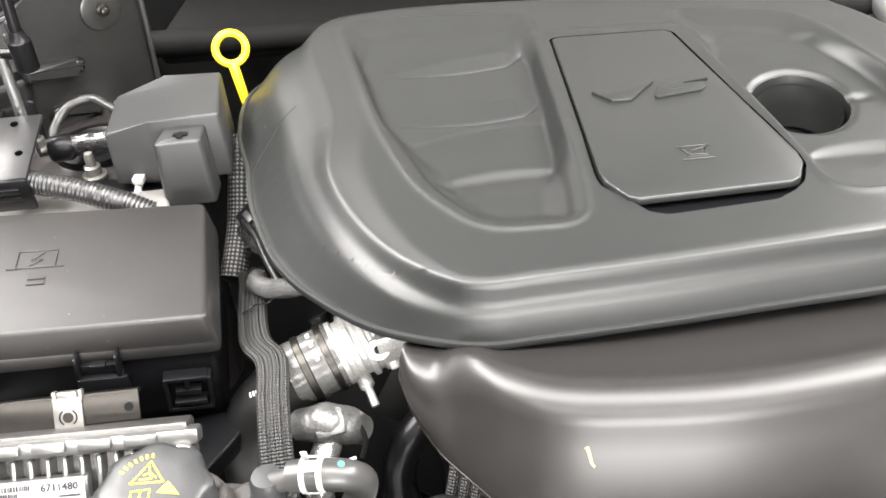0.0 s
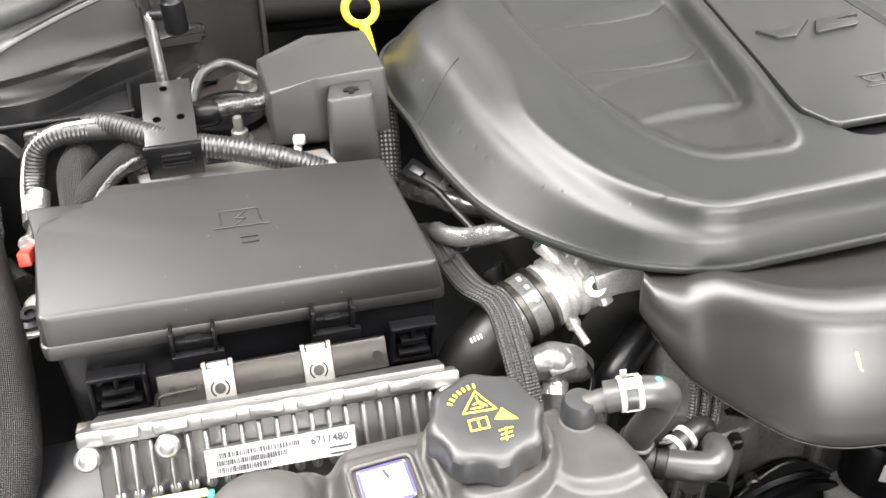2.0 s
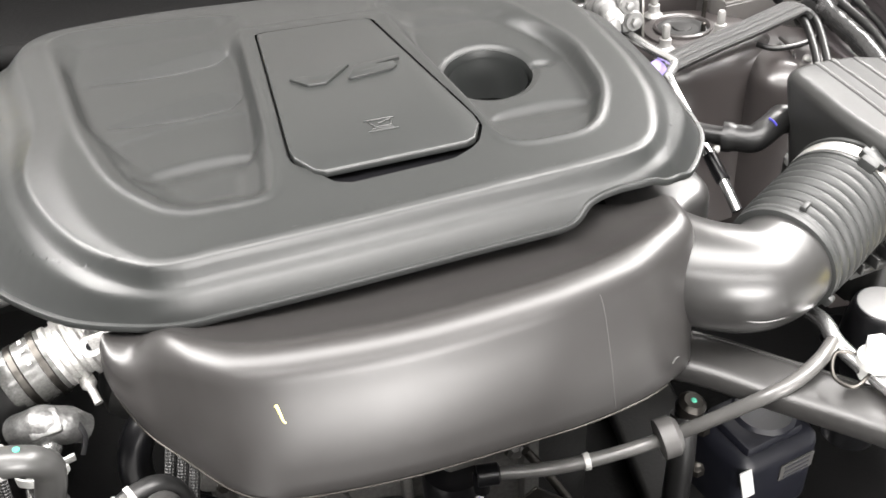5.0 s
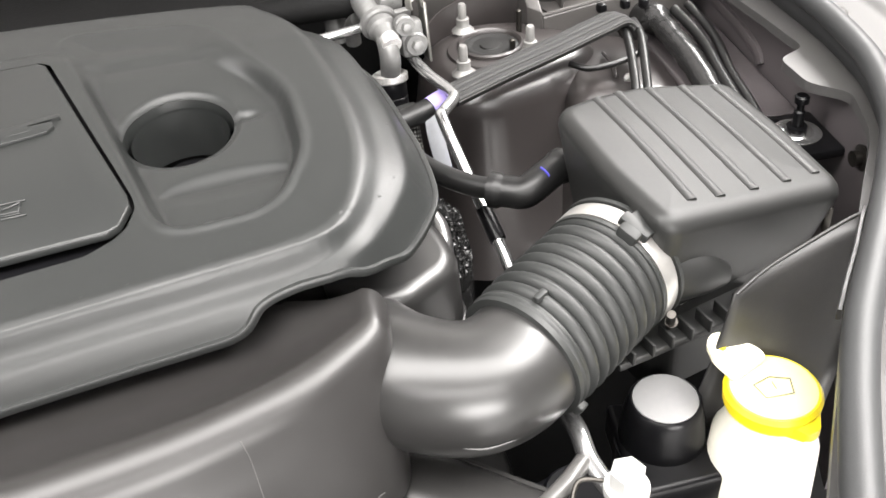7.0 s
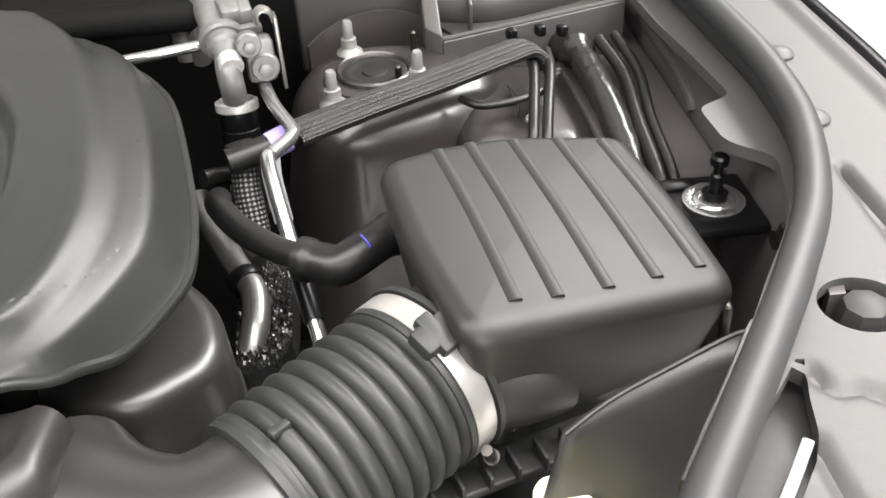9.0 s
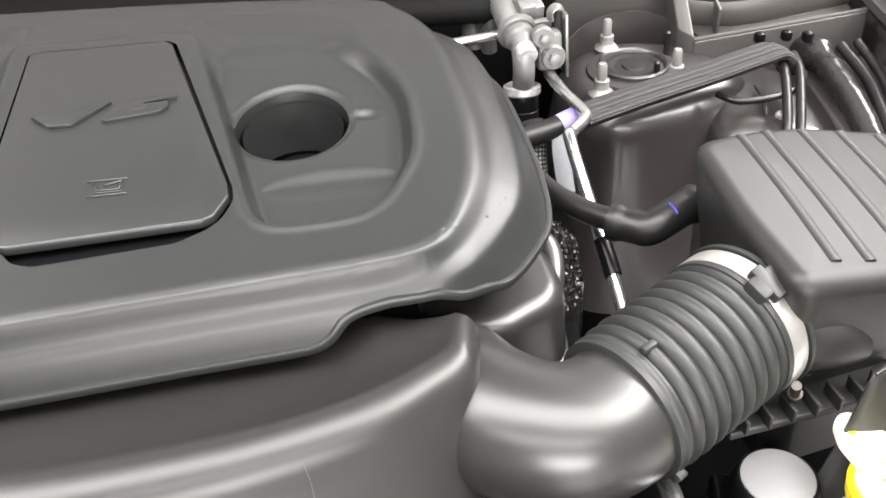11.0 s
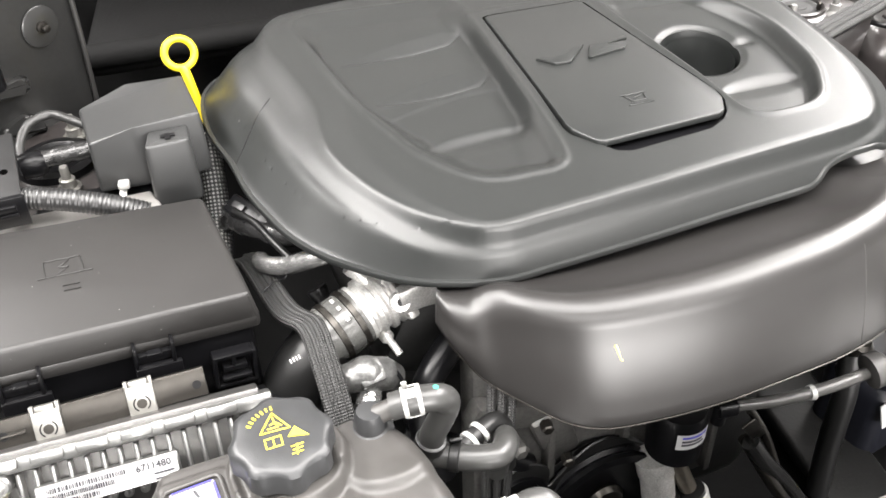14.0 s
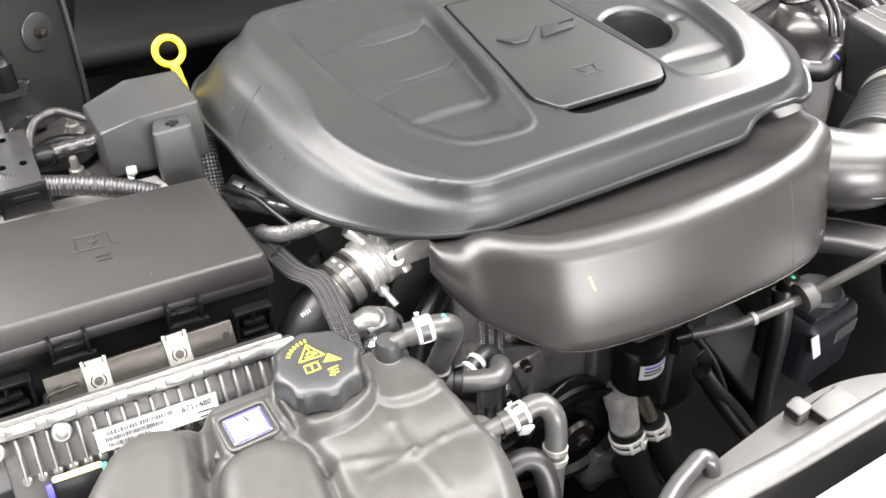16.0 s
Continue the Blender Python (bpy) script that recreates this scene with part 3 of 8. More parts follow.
# The skirt is drawn as even rings inside the edge, the rest as a moulded sheet that meets the last ring.
EDGE = [Vector(p[:2]) for p in smooth([(x, y, 0) for x, y in LIP], 18, closed=True)]
INTO = []
for i in range(len(EDGE)):
    d = (EDGE[(i + 1) % len(EDGE)] - EDGE[i - 1]).normalized()
    INTO.append(Vector((-d.y, d.x)))
RINGS = (0.0, 0.001, 0.002, 0.0032, 0.0045, 0.006, 0.007, 0.008, 0.0095, 0.011, 0.0125, 0.014, 0.0155, 0.017, 0.0185, 0.020, 0.022, 0.024, 0.026, 0.028)
sv, sf = [], []
for off in (None,) + RINGS:
    ring = [p + n * (off or 0.0) for p, n in zip(EDGE, INTO)]
    zs = cover_height(np.array([p.x for p in ring]), np.array([p.y for p in ring]), 0)
    sv += [(p.x, p.y, float(z) - (0.003 if off is None else 0.0)) for p, z in zip(ring, zs)]
ne = len(EDGE)
for i in range(len(RINGS)):
    sf += [(i * ne + j, i * ne + (j + 1) % ne, (i + 1) * ne + (j + 1) % ne, (i + 1) * ne + j) for j in range(ne)]
INNER = [tuple(p + n * 0.0278) for p, n in zip(EDGE[::2], INTO[::2])]
part("shell", joined((sv, sf), relief(INNER, cover_height, 0.0022, holes=(CUP, SLOT_EDGE))), COVER, cover, sharp=60)
lx, ly = np.array([p[0] for p in LIP_S]), np.array([p[1] for p in LIP_S])
part("lip_bead", sweep([(x, y, z - 0.0012) for x, y, z in zip(lx.tolist(), ly.tolist(), cover_height(lx, ly, 0).tolist())], 0.0022, 12, 1, closed=True, flat=(0.006, 0.008)), COVER, cover)
# Black floor under the gap puts the slot's shade into the colour.
part("slot_floor", slab([(x, y) for x, y in rounded([(0.115, 0.945), (0.165, 0.675), (0.2, 0.645), (0.35, 0.675), (0.37, 0.72), (0.27, 0.965)], 0.005, 2)][::1], lambda x, y: top_of(x, y) - 0.011, lambda x, y: top_of(x, y) - 0.014, 0), BLACK, cover)
part("badge_panel", slab(BADGE, lambda x, y: top_of(x, y) + 0.0035, lambda x, y: top_of(x, y) - 0.005, 0.002, 3), COVER, cover)
cup_wall = []
for i in range(64):
    a = 2 * math.pi * i / 64
    cup_wall.append((math.cos(a), math.sin(a)))
rx, ry = np.array([0.386 + 0.0512 * c for c, s in cup_wall]), np.array([0.849 + 0.0512 * s for c, s in cup_wall])
rim_z = (cover_height(rx, ry, 0) - 0.0004).tolist()
cv, cf = [], []
for r, dz in ((0.0505, -0.004), (0.0495, -0.012), (0.0485, -0.058), (0.0440, -0.058), (0.0450, -0.012)):
    for ca, sa in cup_wall:
        x, y = 0.386 + r * ca, 0.849 + r * sa
        cv.append((x, y, rim_z[len(cv)] if dz == -0.004 else top_of(0.386, 0.849) - 0.017 + dz + (0.1111 * (y - 0.849) if dz > -0.05 else 0)))
for i in range(4):
    for j in range(64):
        cf.append((i * 64 + j, (i + 1) * 64 + j, (i + 1) * 64 + (j + 1) % 64, i * 64 + (j + 1) % 64))
part("filler_well", (cv, cf), COVER, cover, "deep round oil filler well")
part("oil_neck", joined(lathe([(0.024, 0), (0.024, 0.03), (0.027, 0.03), (0.027, 0.042), (0.018, 0.046)], 24, pose(0.386, 0.862, 0.955)), box(0.008, 0.03, 0.012, 0.002, pose(0.386, 0.845, 1.0))), BLACK, cover)
BT = frame_on((0, 0, 0), (1, 0.14, 0), (0.0173, -0.1111, 1))


def on_badge(x, y, lift=0.004):
    m = BT.copy()
    m.translation = (x, y, top_of(x, y) + lift)
    return m


def stroke(points, w, h, m, bevel=0.0007):
    """Raised strokes of even width along a broken line in the plane of m."""
    out = []
    for a, b in zip(points[:-1], points[1:]):
        a, b = Vector((*a, 0)), Vector((*b, 0))
        d = b - a
        ang = math.degrees(math.atan2(d.y, d.x))
        out.append(box(d.length + w * 0.8, w, h, bevel, m @ Matrix.Translation((a + b) / 2) @ pose(0, 0, 0, 0, 0, ang), 1))
    return joined(*out)


V_PLATE = [(-0.058, 0.004), (-0.040, -0.014), (-0.020, -0.015), (0.010, 0.015), (-0.003, 0.013), (-0.021, 0.0), (-0.033, -0.002), (-0.043, 0.005)]
SIX_PLATE = [(0.004, -0.012), (0.008, -0.014), (0.0545, -0.0075), (0.0603, -0.0012), (0.059, 0.0070), (0.0376, 0.0050), (0.0376, 0.0072), (0.066, 0.0108), (0.065, 0.017), (0.0155, 0.0105)]


def plate(poly, bevel=0.0012):
    m = on_badge(0.224, 0.833, 0.0)
    return moved(slab(poly, 0.0068, 0.002, bevel, 2), m)


part("letter", plate(V_PLATE), COVER, cover, "raised letter V")
six = part("numeral", plate(SIX_PLATE, 0.0006), COVER, cover, "raised numeral 6")
part("numeral_slot", stroke([(0.022, -0.0035), (0.040, -0.0015)], 0.0020, 0.0006, on_badge(0.224, 0.833, 0.0069), 0.0002), COVER, six)
part("emblem", joined(stroke([(-0.016, 0.008), (0.015, 0.008)], 0.002, 0.002, on_badge(0.2585, 0.735)), stroke([(-0.014, -0.011), (0.016, -0.011)], 0.002, 0.002, on_badge(0.2585, 0.735)),
                      stroke([(-0.012, 0.006), (-0.006, -0.005), (0.010, -0.005), (0.012, 0.006), (-0.002, 0.001)], 0.002, 0.002, on_badge(0.2585, 0.735)), stroke([(-0.010, -0.008), (0.012, -0.008)], 0.0014, 0.002, on_badge(0.2585, 0.735))), COVER, cover, "small raised oil can emblem")
sx, sy = np.linspace(-0.150, -0.1985, 9), np.linspace(0.846, 0.800, 9)
part("side_seam", sweep([(x, y, z + 0.0002) for x, y, z in zip(sx.tolist(), sy.tolist(), cover_height(sx, sy, 0).tolist())], 0.0006, 6, 3), BLACK, cover)

# ---- intake resonator below the front of the cover ----
# Stations along its front: crest x y z, foot x y z, back x y.
STATIONS = [
    (-0.012, 0.545, 0.983, -0.014, 0.540, 0.952, 0.002, 0.60),
    (-0.004, 0.530, 0.981, -0.006, 0.522, 0.940, 0.010, 0.62),
    (0.016, 0.518, 0.979, 0.022, 0.497, 0.915, 0.030, 0.65),
    (0.034, 0.516, 0.988, 0.047, 0.473, 0.902, 0.045, 0.66),
    (0.055, 0.506, 0.997, 0.070, 0.452, 0.896, 0.06, 0.66),
    (0.080, 0.490, 0.999, 0.095, 0.437, 0.891, 0.08, 0.66),
    (0.115, 0.476, 1.0, 0.125, 0.428, 0.888, 0.115, 0.66),
    (0.166, 0.473, 1.0, 0.172, 0.426, 0.886, 0.166, 0.66),
    (0.263, 0.481, 1.0, 0.25, 0.433, 0.885, 0.26, 0.67),
    (0.366, 0.504, 1.0, 0.345, 0.454, 0.880, 0.36, 0.68),
    (0.42, 0.521, 1.0, 0.43, 0.484, 0.872, 0.41, 0.68),
    (0.479, 0.547, 1.0, 0.484, 0.508, 0.865, 0.435, 0.67),
    (0.520, 0.574, 1.0, 0.518, 0.532, 0.860, 0.45, 0.665),
    (0.540, 0.592, 1.0, 0.538, 0.552, 0.858, 0.456, 0.662),
    (0.546, 0.608, 0.999, 0.545, 0.572, 0.858, 0.458, 0.661),
    (0.547, 0.645, 0.994, 0.547, 0.62, 0.860, 0.46, 0.662),
]


def lerp_rows(rows, n):
    out = []
    k = len(rows)
    for i in range(k - 1):
        a, b, c, d = rows[max(i - 1, 0)], rows[i], rows[i + 1], rows[min(i + 2, k - 1)]
        for j in range(n):
            t = j / n
            out.append([0.5 * (2 * q + (r - p) * t + (2 * p - 5 * q + 4 * r - s) * t * t + (3 * q - 3 * r + s - p) * t ** 3) for p, q, r, s in zip(a, b, c, d)])
    out.append(list(rows[-1]))
    return out


# Even out the lean of the front from station to station.
LEAN = np.array([(s[3] - s[0], s[4] - s[1]) for s in STATIONS])
for _ in range(3):
    LEAN[1:-1] = 0.25 * LEAN[:-2] + 0.5 * LEAN[1:-1] + 0.25 * LEAN[2:]
STATIONS = [(s[0], s[1], s[2], s[0] + float(d[0]), s[1] + float(d[1]), *s[5:]) for s, d in zip(STATIONS, LEAN)]
verts, faces = [], []
rows = lerp_rows(STATIONS, 5)
NP = 0
for xt, yt, zt, xb, yb, zb, xr, yr in rows:
    T, B, R = Vector((xt, yt, zt)), Vector((xb, yb, zb)), Vector((xr, yr, 0))
    inward = (R - Vector((xt, yt, 0)))
    length = inward.length
    inward.normalize()
    r = min(0.024, (zt - zb) * 0.4)
    prof = []
    full = 1 - 0.8 * float(step(0.47, 0.535, xt))
    back_z = 0.972 + 0.016 * step(0.44, 0.54, xt)
    top0 = T + inward * (r * 0.75) + Vector((0, 0, r * 0.22))
    for f in (1.0, 0.75, 0.5, 0.25, 0.1):
        q = top0 + inward * ((length - r) * f)
        g = min(1.0, f * 2.2) ** 0.8
        q.z = top0.z * (1 - g) + float(back_z) * g
        prof.append(q)
    down = (B - T).normalized()
    # Rounded crest.
    p0, p2 = top0, T + down * r - inward * (r * 0.22 * full)
    mid = T + Vector((0, 0, r * 0.22)) - inward * (r * 0.3 * full)
    for j in range(9):
        t = j / 8
        prof.append((1 - t) ** 2 * p0 + 2 * t * (1 - t) * mid + t * t * p2)
    for j in range(1, 7):
        t = j / 7
        q = p2.lerp(B, t) - inward * (0.004 * full * math.sin(math.pi * t))
        prof.append(q)
    prof.append(B + Vector((0, 0, 0.003)) - inward * 0.0005)
    prof.append(B)
    prof.append(B + inward * 0.003 - Vector((0, 0, 0.001)))
    prof.append(B + inward * 0.02 + Vector((0, 0, 0.004)))
    q = B + inward * (length * 0.85) + Vector((0, 0, 0.01))
    prof.append(q)
    NP = len(prof)
    verts += prof
for i in range(len(rows) - 1):
    for j in range(NP - 1):
        a = i * NP + j
        faces.append((a, a + NP, a + NP + 1, a + 1))
    faces.append((i * NP + NP - 1, (i + 1) * NP + NP - 1, (i + 1) * NP, i * NP))
faces.append(tuple(range(NP)))
k = (len(rows) - 1) * NP
faces.append(tuple(range(k, k + NP))[::-1])
reson = thing("intake_resonator", (0.27, 0.55, 0.88), "satin dark brown-grey plastic intake resonator with a rounded front edge", "resonator")
part("shell", (verts, faces), RESON, reson, sharp=50)
part("lower_shell", slab(rounded([(0.31, 0.475), (0.40, 0.497), (0.485, 0.528), (0.50, 0.60), (0.31, 0.60)], 0.02, 4), 0.90, 0.845, 0.012, 3), DUCT, reson)
part("mould_line", sweep([(r[3], r[4] - 0.0012, r[5] - 0.0005) for r in rows[4:60:3]], 0.0008, 6, 3), STEEL, reson)


def on_front_of(x, t):
    """A point just proud of the resonator's front: x along it, t from crest to foot."""
    k = min(range(len(rows)), key=lambda q: abs(rows[q][0] - x))
    a, b = (k, k + 1) if rows[k][0] <= x else (k - 1, k)
    f = (x - rows[a][0]) / max(rows[b][0] - rows[a][0], 1e-6)
    j0, j1 = 9, 20
    u = j0 + (j1 - j0) * t
    j = min(int(u), j1 - 1)
    pa = verts[a * NP + j].lerp(verts[a * NP + j + 1], u - j)
    pb = verts[b * NP + j].lerp(verts[b * NP + j + 1], u - j)
    return pa.lerp(pb, f)


part("paint_mark", sweep([on_front_of(0.1425, 0.42), on_front_of(0.144, 0.44), on_front_of(0.1455, 0.475), on_front_of(0.147, 0.51), on_front_of(0.149, 0.525)], 0.0012, 8, 4, shape=lambda s, L: 1.3 - 0.6 * s / L), mat("pale_yellow_paint", (0.66, 0.56, 0.16), 0.5, vary=0.1), reson, "small yellow paint mark")
part("mould_seam", sweep([on_front_of(0.432 + 0.002 * q, 0.15 + 0.12 * q) for q in range(8)], 0.00045, 8, 3), GREYPLAST, reson)
part("scuff", sweep([on_front_of(0.512, 0.90), on_front_of(0.516, 0.885), on_front_of(0.521, 0.89)], 0.0008, 6, 3), GREYPLAST, reson, "pale scuff near the lower corner")
# ---- front of the engine: pulleys, belt, filter, thermostat ----
pulley = thing("drive_pulley", (0.2, 0.58, 0.47), "large black ribbed drive pulley with a steel bolt", "pulley")
PM = pose(0.205, 0.583, 0.553, 90, 0, 11.5) @ Matrix.Scale(1.15, 4)
part("rim", lathe([(0.05, -0.02), (0.075, -0.02), (0.078, -0.016), (0.074, -0.012), (0.077, -0.008), (0.073, -0.004), (0.077, 0.0), (0.073, 0.004), (0.078, 0.01), (0.078, 0.016), (0.068, 0.017), (0.062, 0.008), (0.03, 0.006)], 48, PM), BLACK, pulley)
part("hub", lathe([(0.02, 0.0), (0.026, 0.012), (0.022, 0.018), (0.012, 0.02)], 24, PM), STEEL, pulley)
part("bolt", lathe([(0.009, 0.016), (0.009, 0.026), (0.007, 0.028)], 6, PM), STEEL, pulley)
idler = thing("idler_pulley", (0.09, 0.6, 0.5), "small black idler pulley with a steel bolt", "pulley")
PM2 = pose(0.085, 0.56, 0.62, 90, 0, 11.5)
part("rim", lathe([(0.02, -0.012), (0.036, -0.012), (0.038, 0.0), (0.036, 0.012), (0.028, 0.012), (0.024, 0.004), (0.012, 0.004)], 32, PM2), BLACK, idler)
part("bolt", lathe([(0.009, 0.004), (0.009, 0.014), (0.007, 0.016)], 6, PM2), STEEL, idler)
one("drive_belt", sweep([(0.125, 0.565, 0.60), (0.115, 0.56, 0.65), (0.085, 0.555, 0.662), (0.05, 0.55, 0.62), (0.10, 0.565, 0.48), (0.205, 0.59, 0.461), (0.295, 0.61, 0.553), (0.205, 0.59, 0.645)], 0.004, 8, 8, flat=(0.004, 0.022), closed=True), RUBBER, "black ribbed rubber drive belt round the pulleys", "belt")
oilf = thing("oil_filter", (0.3, 0.57, 0.6), "black oil filter canister with a white printed label", "oil filter")
part("canister", lathe([(0.03, -0.046), (0.036, -0.041), (0.037, 0.03), (0.034, 0.038), (0.02, 0.04)], 32, pose(0.295, 0.575, 0.68)), BLACK, oilf)
lab = ([], [])
for i in range(13):
    a = radians(246 + 6.2 * i)
    for z in (-0.005, 0.022):
        lab[0].append(Vector((0.295 + 0.0375 * math.cos(a), 0.575 + 0.0375 * math.sin(a), 0.68 + z)))
for i in range(12):
    lab[1].append((2 * i, 2 * i + 2, 2 * i + 3, 2 * i + 1))
label = part("label", lab, WHITE, oilf, "white paper label with dark print")
for z, w in ((0.015, 10), (0.008, 8), (0.002, 9)):
    bar = ([], [])
    for i in range(w):
        a = radians(256 + 6 * i)
        for dz in (0, 0.004):
            bar[0].append(Vector((0.295 + 0.038 * math.cos(a), 0.575 + 0.038 * math.sin(a), 0.68 + z + dz)))
    for i in range(w - 1):
        bar[1].append((2 * i, 2 * i + 2, 2 * i + 3, 2 * i + 1))
    part("print_bar", bar, BLUE if z > 0.01 else PRINT, label)

thermo = thing("thermostat_housing", (-0.06, 0.63, 0.86), "pale cast aluminium thermostat housing with bolted arms", "thermostat")
AX = frame_on((-0.105, 0.608, 0.905), (0, 0, 1), (0.085, 0.042, 0.022))
part("body", lathe([(0.029, 0.016), (0.0335, 0.018), (0.0335, 0.025), (0.0305, 0.027), (0.0305, 0.031), (0.0345, 0.033), (0.0345, 0.038), (0.0315, 0.040), (0.0315, 0.044), (0.0365, 0.046), (0.0365, 0.051), (0.033, 0.053), (0.033, 0.056), (0.0365, 0.058), (0.0365, 0.063), (0.031, 0.065), (0.028, 0.078), (0.024, 0.11)], 40, AX), ALU_BRIGHT, thermo)
part("flange", joined(box(0.018, 0.085, 0.012, 0.004, AX @ pose(0.010, -0.002, 0.068, 0, 0, 28)), box(0.022, 0.05, 0.014, 0.004, AX @ pose(-0.014, 0.02, 0.066, 0, 0, -35))), ALU_BRIGHT, thermo)
part("arm", joined(sweep([(-0.042, 0.599, 0.935), (-0.02, 0.604, 0.938), (0.005, 0.607, 0.940), (0.03, 0.612, 0.945)], 0.008, 12, 6, flat=(0.016, 0.034)), lathe([(0.0105, -0.006), (0.0115, 0.0), (0.0105, 0.005), (0.007, 0.0052)], 24, frame_on((-0.042, 0.598, 0.936), (1, 0.3, 0), (0.1, -0.85, 0.5)))), ALU_BRIGHT, thermo, "cast arm with an open bolt hole")
# Black disc painted in for the shade inside the bolt hole.
part("arm_hole", lathe([(0.0042, 0.005), (0.0042, 0.0058)], 14, frame_on((-0.042, 0.598, 0.936), (1, 0.3, 0), (0.1, -0.85, 0.5))), BLACK, thermo)
part("cast_rib", joined(box(0.05, 0.006, 0.016, 0.002, pose(-0.045, 0.640, 0.948, 8, 8, 28)), box(0.006, 0.03, 0.02, 0.002, pose(-0.062, 0.632, 0.947, 8, 0, 24)), box(0.006, 0.03, 0.018, 0.002, pose(-0.030, 0.640, 0.950, 8, 0, 24)), box(0.016, 0.012, 0.016, 0.003, pose(0.004, 0.628, 0.958, 0, 10, 18))), ALU_BRIGHT, thermo)
for p in ((-0.070, 0.640, 0.950), (0.018, 0.622, 0.957), (-0.018, 0.640, 0.958)):
    part("bolt", lathe([(0.0075, -0.004), (0.0075, 0.003), (0.005, 0.004), (0.005, 0.009), (0.004, 0.010)], 8, pose(*p, 20, 0, 0)), ZINC, thermo)
part("sensor_pipe", sweep([(-0.070, 0.628, 0.938), (-0.080, 0.633, 0.950), (-0.090, 0.637, 0.962)], 0.0075, 16, 4, shape=lambda s, L: 1.2 if s > L * 0.7 else 1.0), ALU_BRIGHT, thermo)
part("green_dot", lathe([(0.0038, 0), (0.0038, 0.002)], 12, frame_on((-0.0915, 0.634, 0.967), (1, 0, 0), (-0.3, -0.5, 0.8))), GREEN, thermo)
part("drain_pin", sweep([(-0.062, 0.605, 0.888), (-0.056, 0.594, 0.884), (-0.048, 0.580, 0.876)], 0.006, 12, 4, shape=lambda s, L: 1.3 if s < L * 0.35 else 0.7), ALU_BRIGHT, thermo)
one("heater_stub", sweep([(-0.128, 0.712, 0.874), (-0.119, 0.702, 0.858), (-0.105, 0.688, 0.836)], 0.0105, 18, 5, shape=lambda s, L: 1.2 if s < 0.01 else 1.0), HARNESS_GREY, "dark plugged heater pipe stub behind the thermostat", "pipe")
uh = thing("radiator_hose", (-0.15, 0.59, 0.8), "thick black rubber radiator hose with a ring clamp", "hose")
part("hose", sweep([(-0.088, 0.616, 0.909), (-0.115, 0.603, 0.902), (-0.145, 0.585, 0.885), (-0.170, 0.572, 0.85), (-0.175, 0.56, 0.78), (-0.17, 0.55, 0.62)], 0.033, 28, 8), RUBBER, uh)
part("collar", lathe([(0.031, -0.032), (0.034, -0.030), (0.034, 0.020), (0.031, 0.022)], 36, AX), mat("grey_collar_plastic", (0.065, 0.065, 0.062), 0.22, grain=0.5, grain_size=140, vary=0.5, vary_size=40), uh, "shiny grey hose end")
part("ring_clamp", joined(lathe([(0.033, 0.008), (0.0358, 0.009), (0.0358, 0.015), (0.033, 0.016)], 36, AX), box(0.010, 0.016, 0.014, 0.002, AX @ pose(-0.030, -0.022, 0.012))), STEEL, uh, "dark steel ring clamp with a tab")
part("clamp_band", lathe([(0.034, -0.016), (0.0352, -0.015), (0.0352, -0.009), (0.034, -0.008)], 36, AX), STEEL, uh)
for a in (-0.6, -0.2, 0.25):
    part("paint_dab", box(0.004, 0.006, 0.0012, 0.0004, AX @ pose(0.0345 * math.cos(a + 0.4), 0.0345 * math.sin(a + 0.4), 0.002, 0, 90, 0) @ pose(0, 0, 0, 0, 0, 0)), NYLON, uh)
pm = frame_on((-0.1514, 0.5672, 0.9090), (0.95, 0.29, 0.11), (0.0, -0.47, 0.88))
for i in range(9):
    part("print_bar", box(0.0018, 0.0050, 0.0006, 0, pm @ pose(-0.013 + 0.0033 * i, 0, 0.0018 - 0.00012 * (i - 4) ** 2)), WHITE, uh)
conn = thing("sensor_connector", (-0.088, 0.545, 0.86), "foil-wrapped silver sensor connector with a spring clip", "connector")
CN = pose(-0.086, 0.548, 0.886, 25, 8, 20)
part("plug", joined(sweep([CN @ Vector(p) for p in ((-0.030, 0.004, -0.004), (-0.022, 0.002, 0.002), (-0.008, 0.0, 0.006), (0.008, -0.003, 0.003), (0.022, -0.006, -0.004), (0.030, -0.008, -0.010))], 0.018, 18, 4, shape=lambda s, L: (0.8 + 0.25 * math.sin(math.pi * s / L)) * (1 + 0.04 * math.sin(s * 260 + 1))), box(0.030, 0.026, 0.018, 0.004, CN @ pose(-0.004, -0.004, 0.012, 8, -6, 4), 2)), mat("dull_wrinkled_foil", (0.16, 0.16, 0.157), 0.36, metal=0.7, grain=1.0, grain_size=70, vary=0.4, vary_size=40, relief_depth=0.003), conn)
part("neck", sweep([(-0.088, 0.535, 0.873), (-0.091, 0.520, 0.868), (-0.093, 0.505, 0.858), (-0.094, 0.495, 0.83), (-0.094, 0.49, 0.76)], 0.0135, 18, 6), FOIL, conn)
part("rubber_ring", lathe([(0.0145, -0.008), (0.0165, -0.007), (0.0165, 0.007), (0.0145, 0.008)], 24, frame_on((-0.0915, 0.515, 0.866), (1, 0, 0), (-0.1, -0.7, -0.6))), RUBBER, conn)
part("clip", joined(sweep([(-0.112, 0.506, 0.868), (-0.104, 0.492, 0.874), (-0.086, 0.489, 0.873), (-0.072, 0.497, 0.868), (-0.066, 0.510, 0.868)], 0.004, 8, 6, flat=(0.003, 0.010)), box(0.016, 0.003, 0.012, 0.001, pose(-0.066, 0.512, 0.874, 20, 0, 30))), NYLON, conn, "white spring clip")
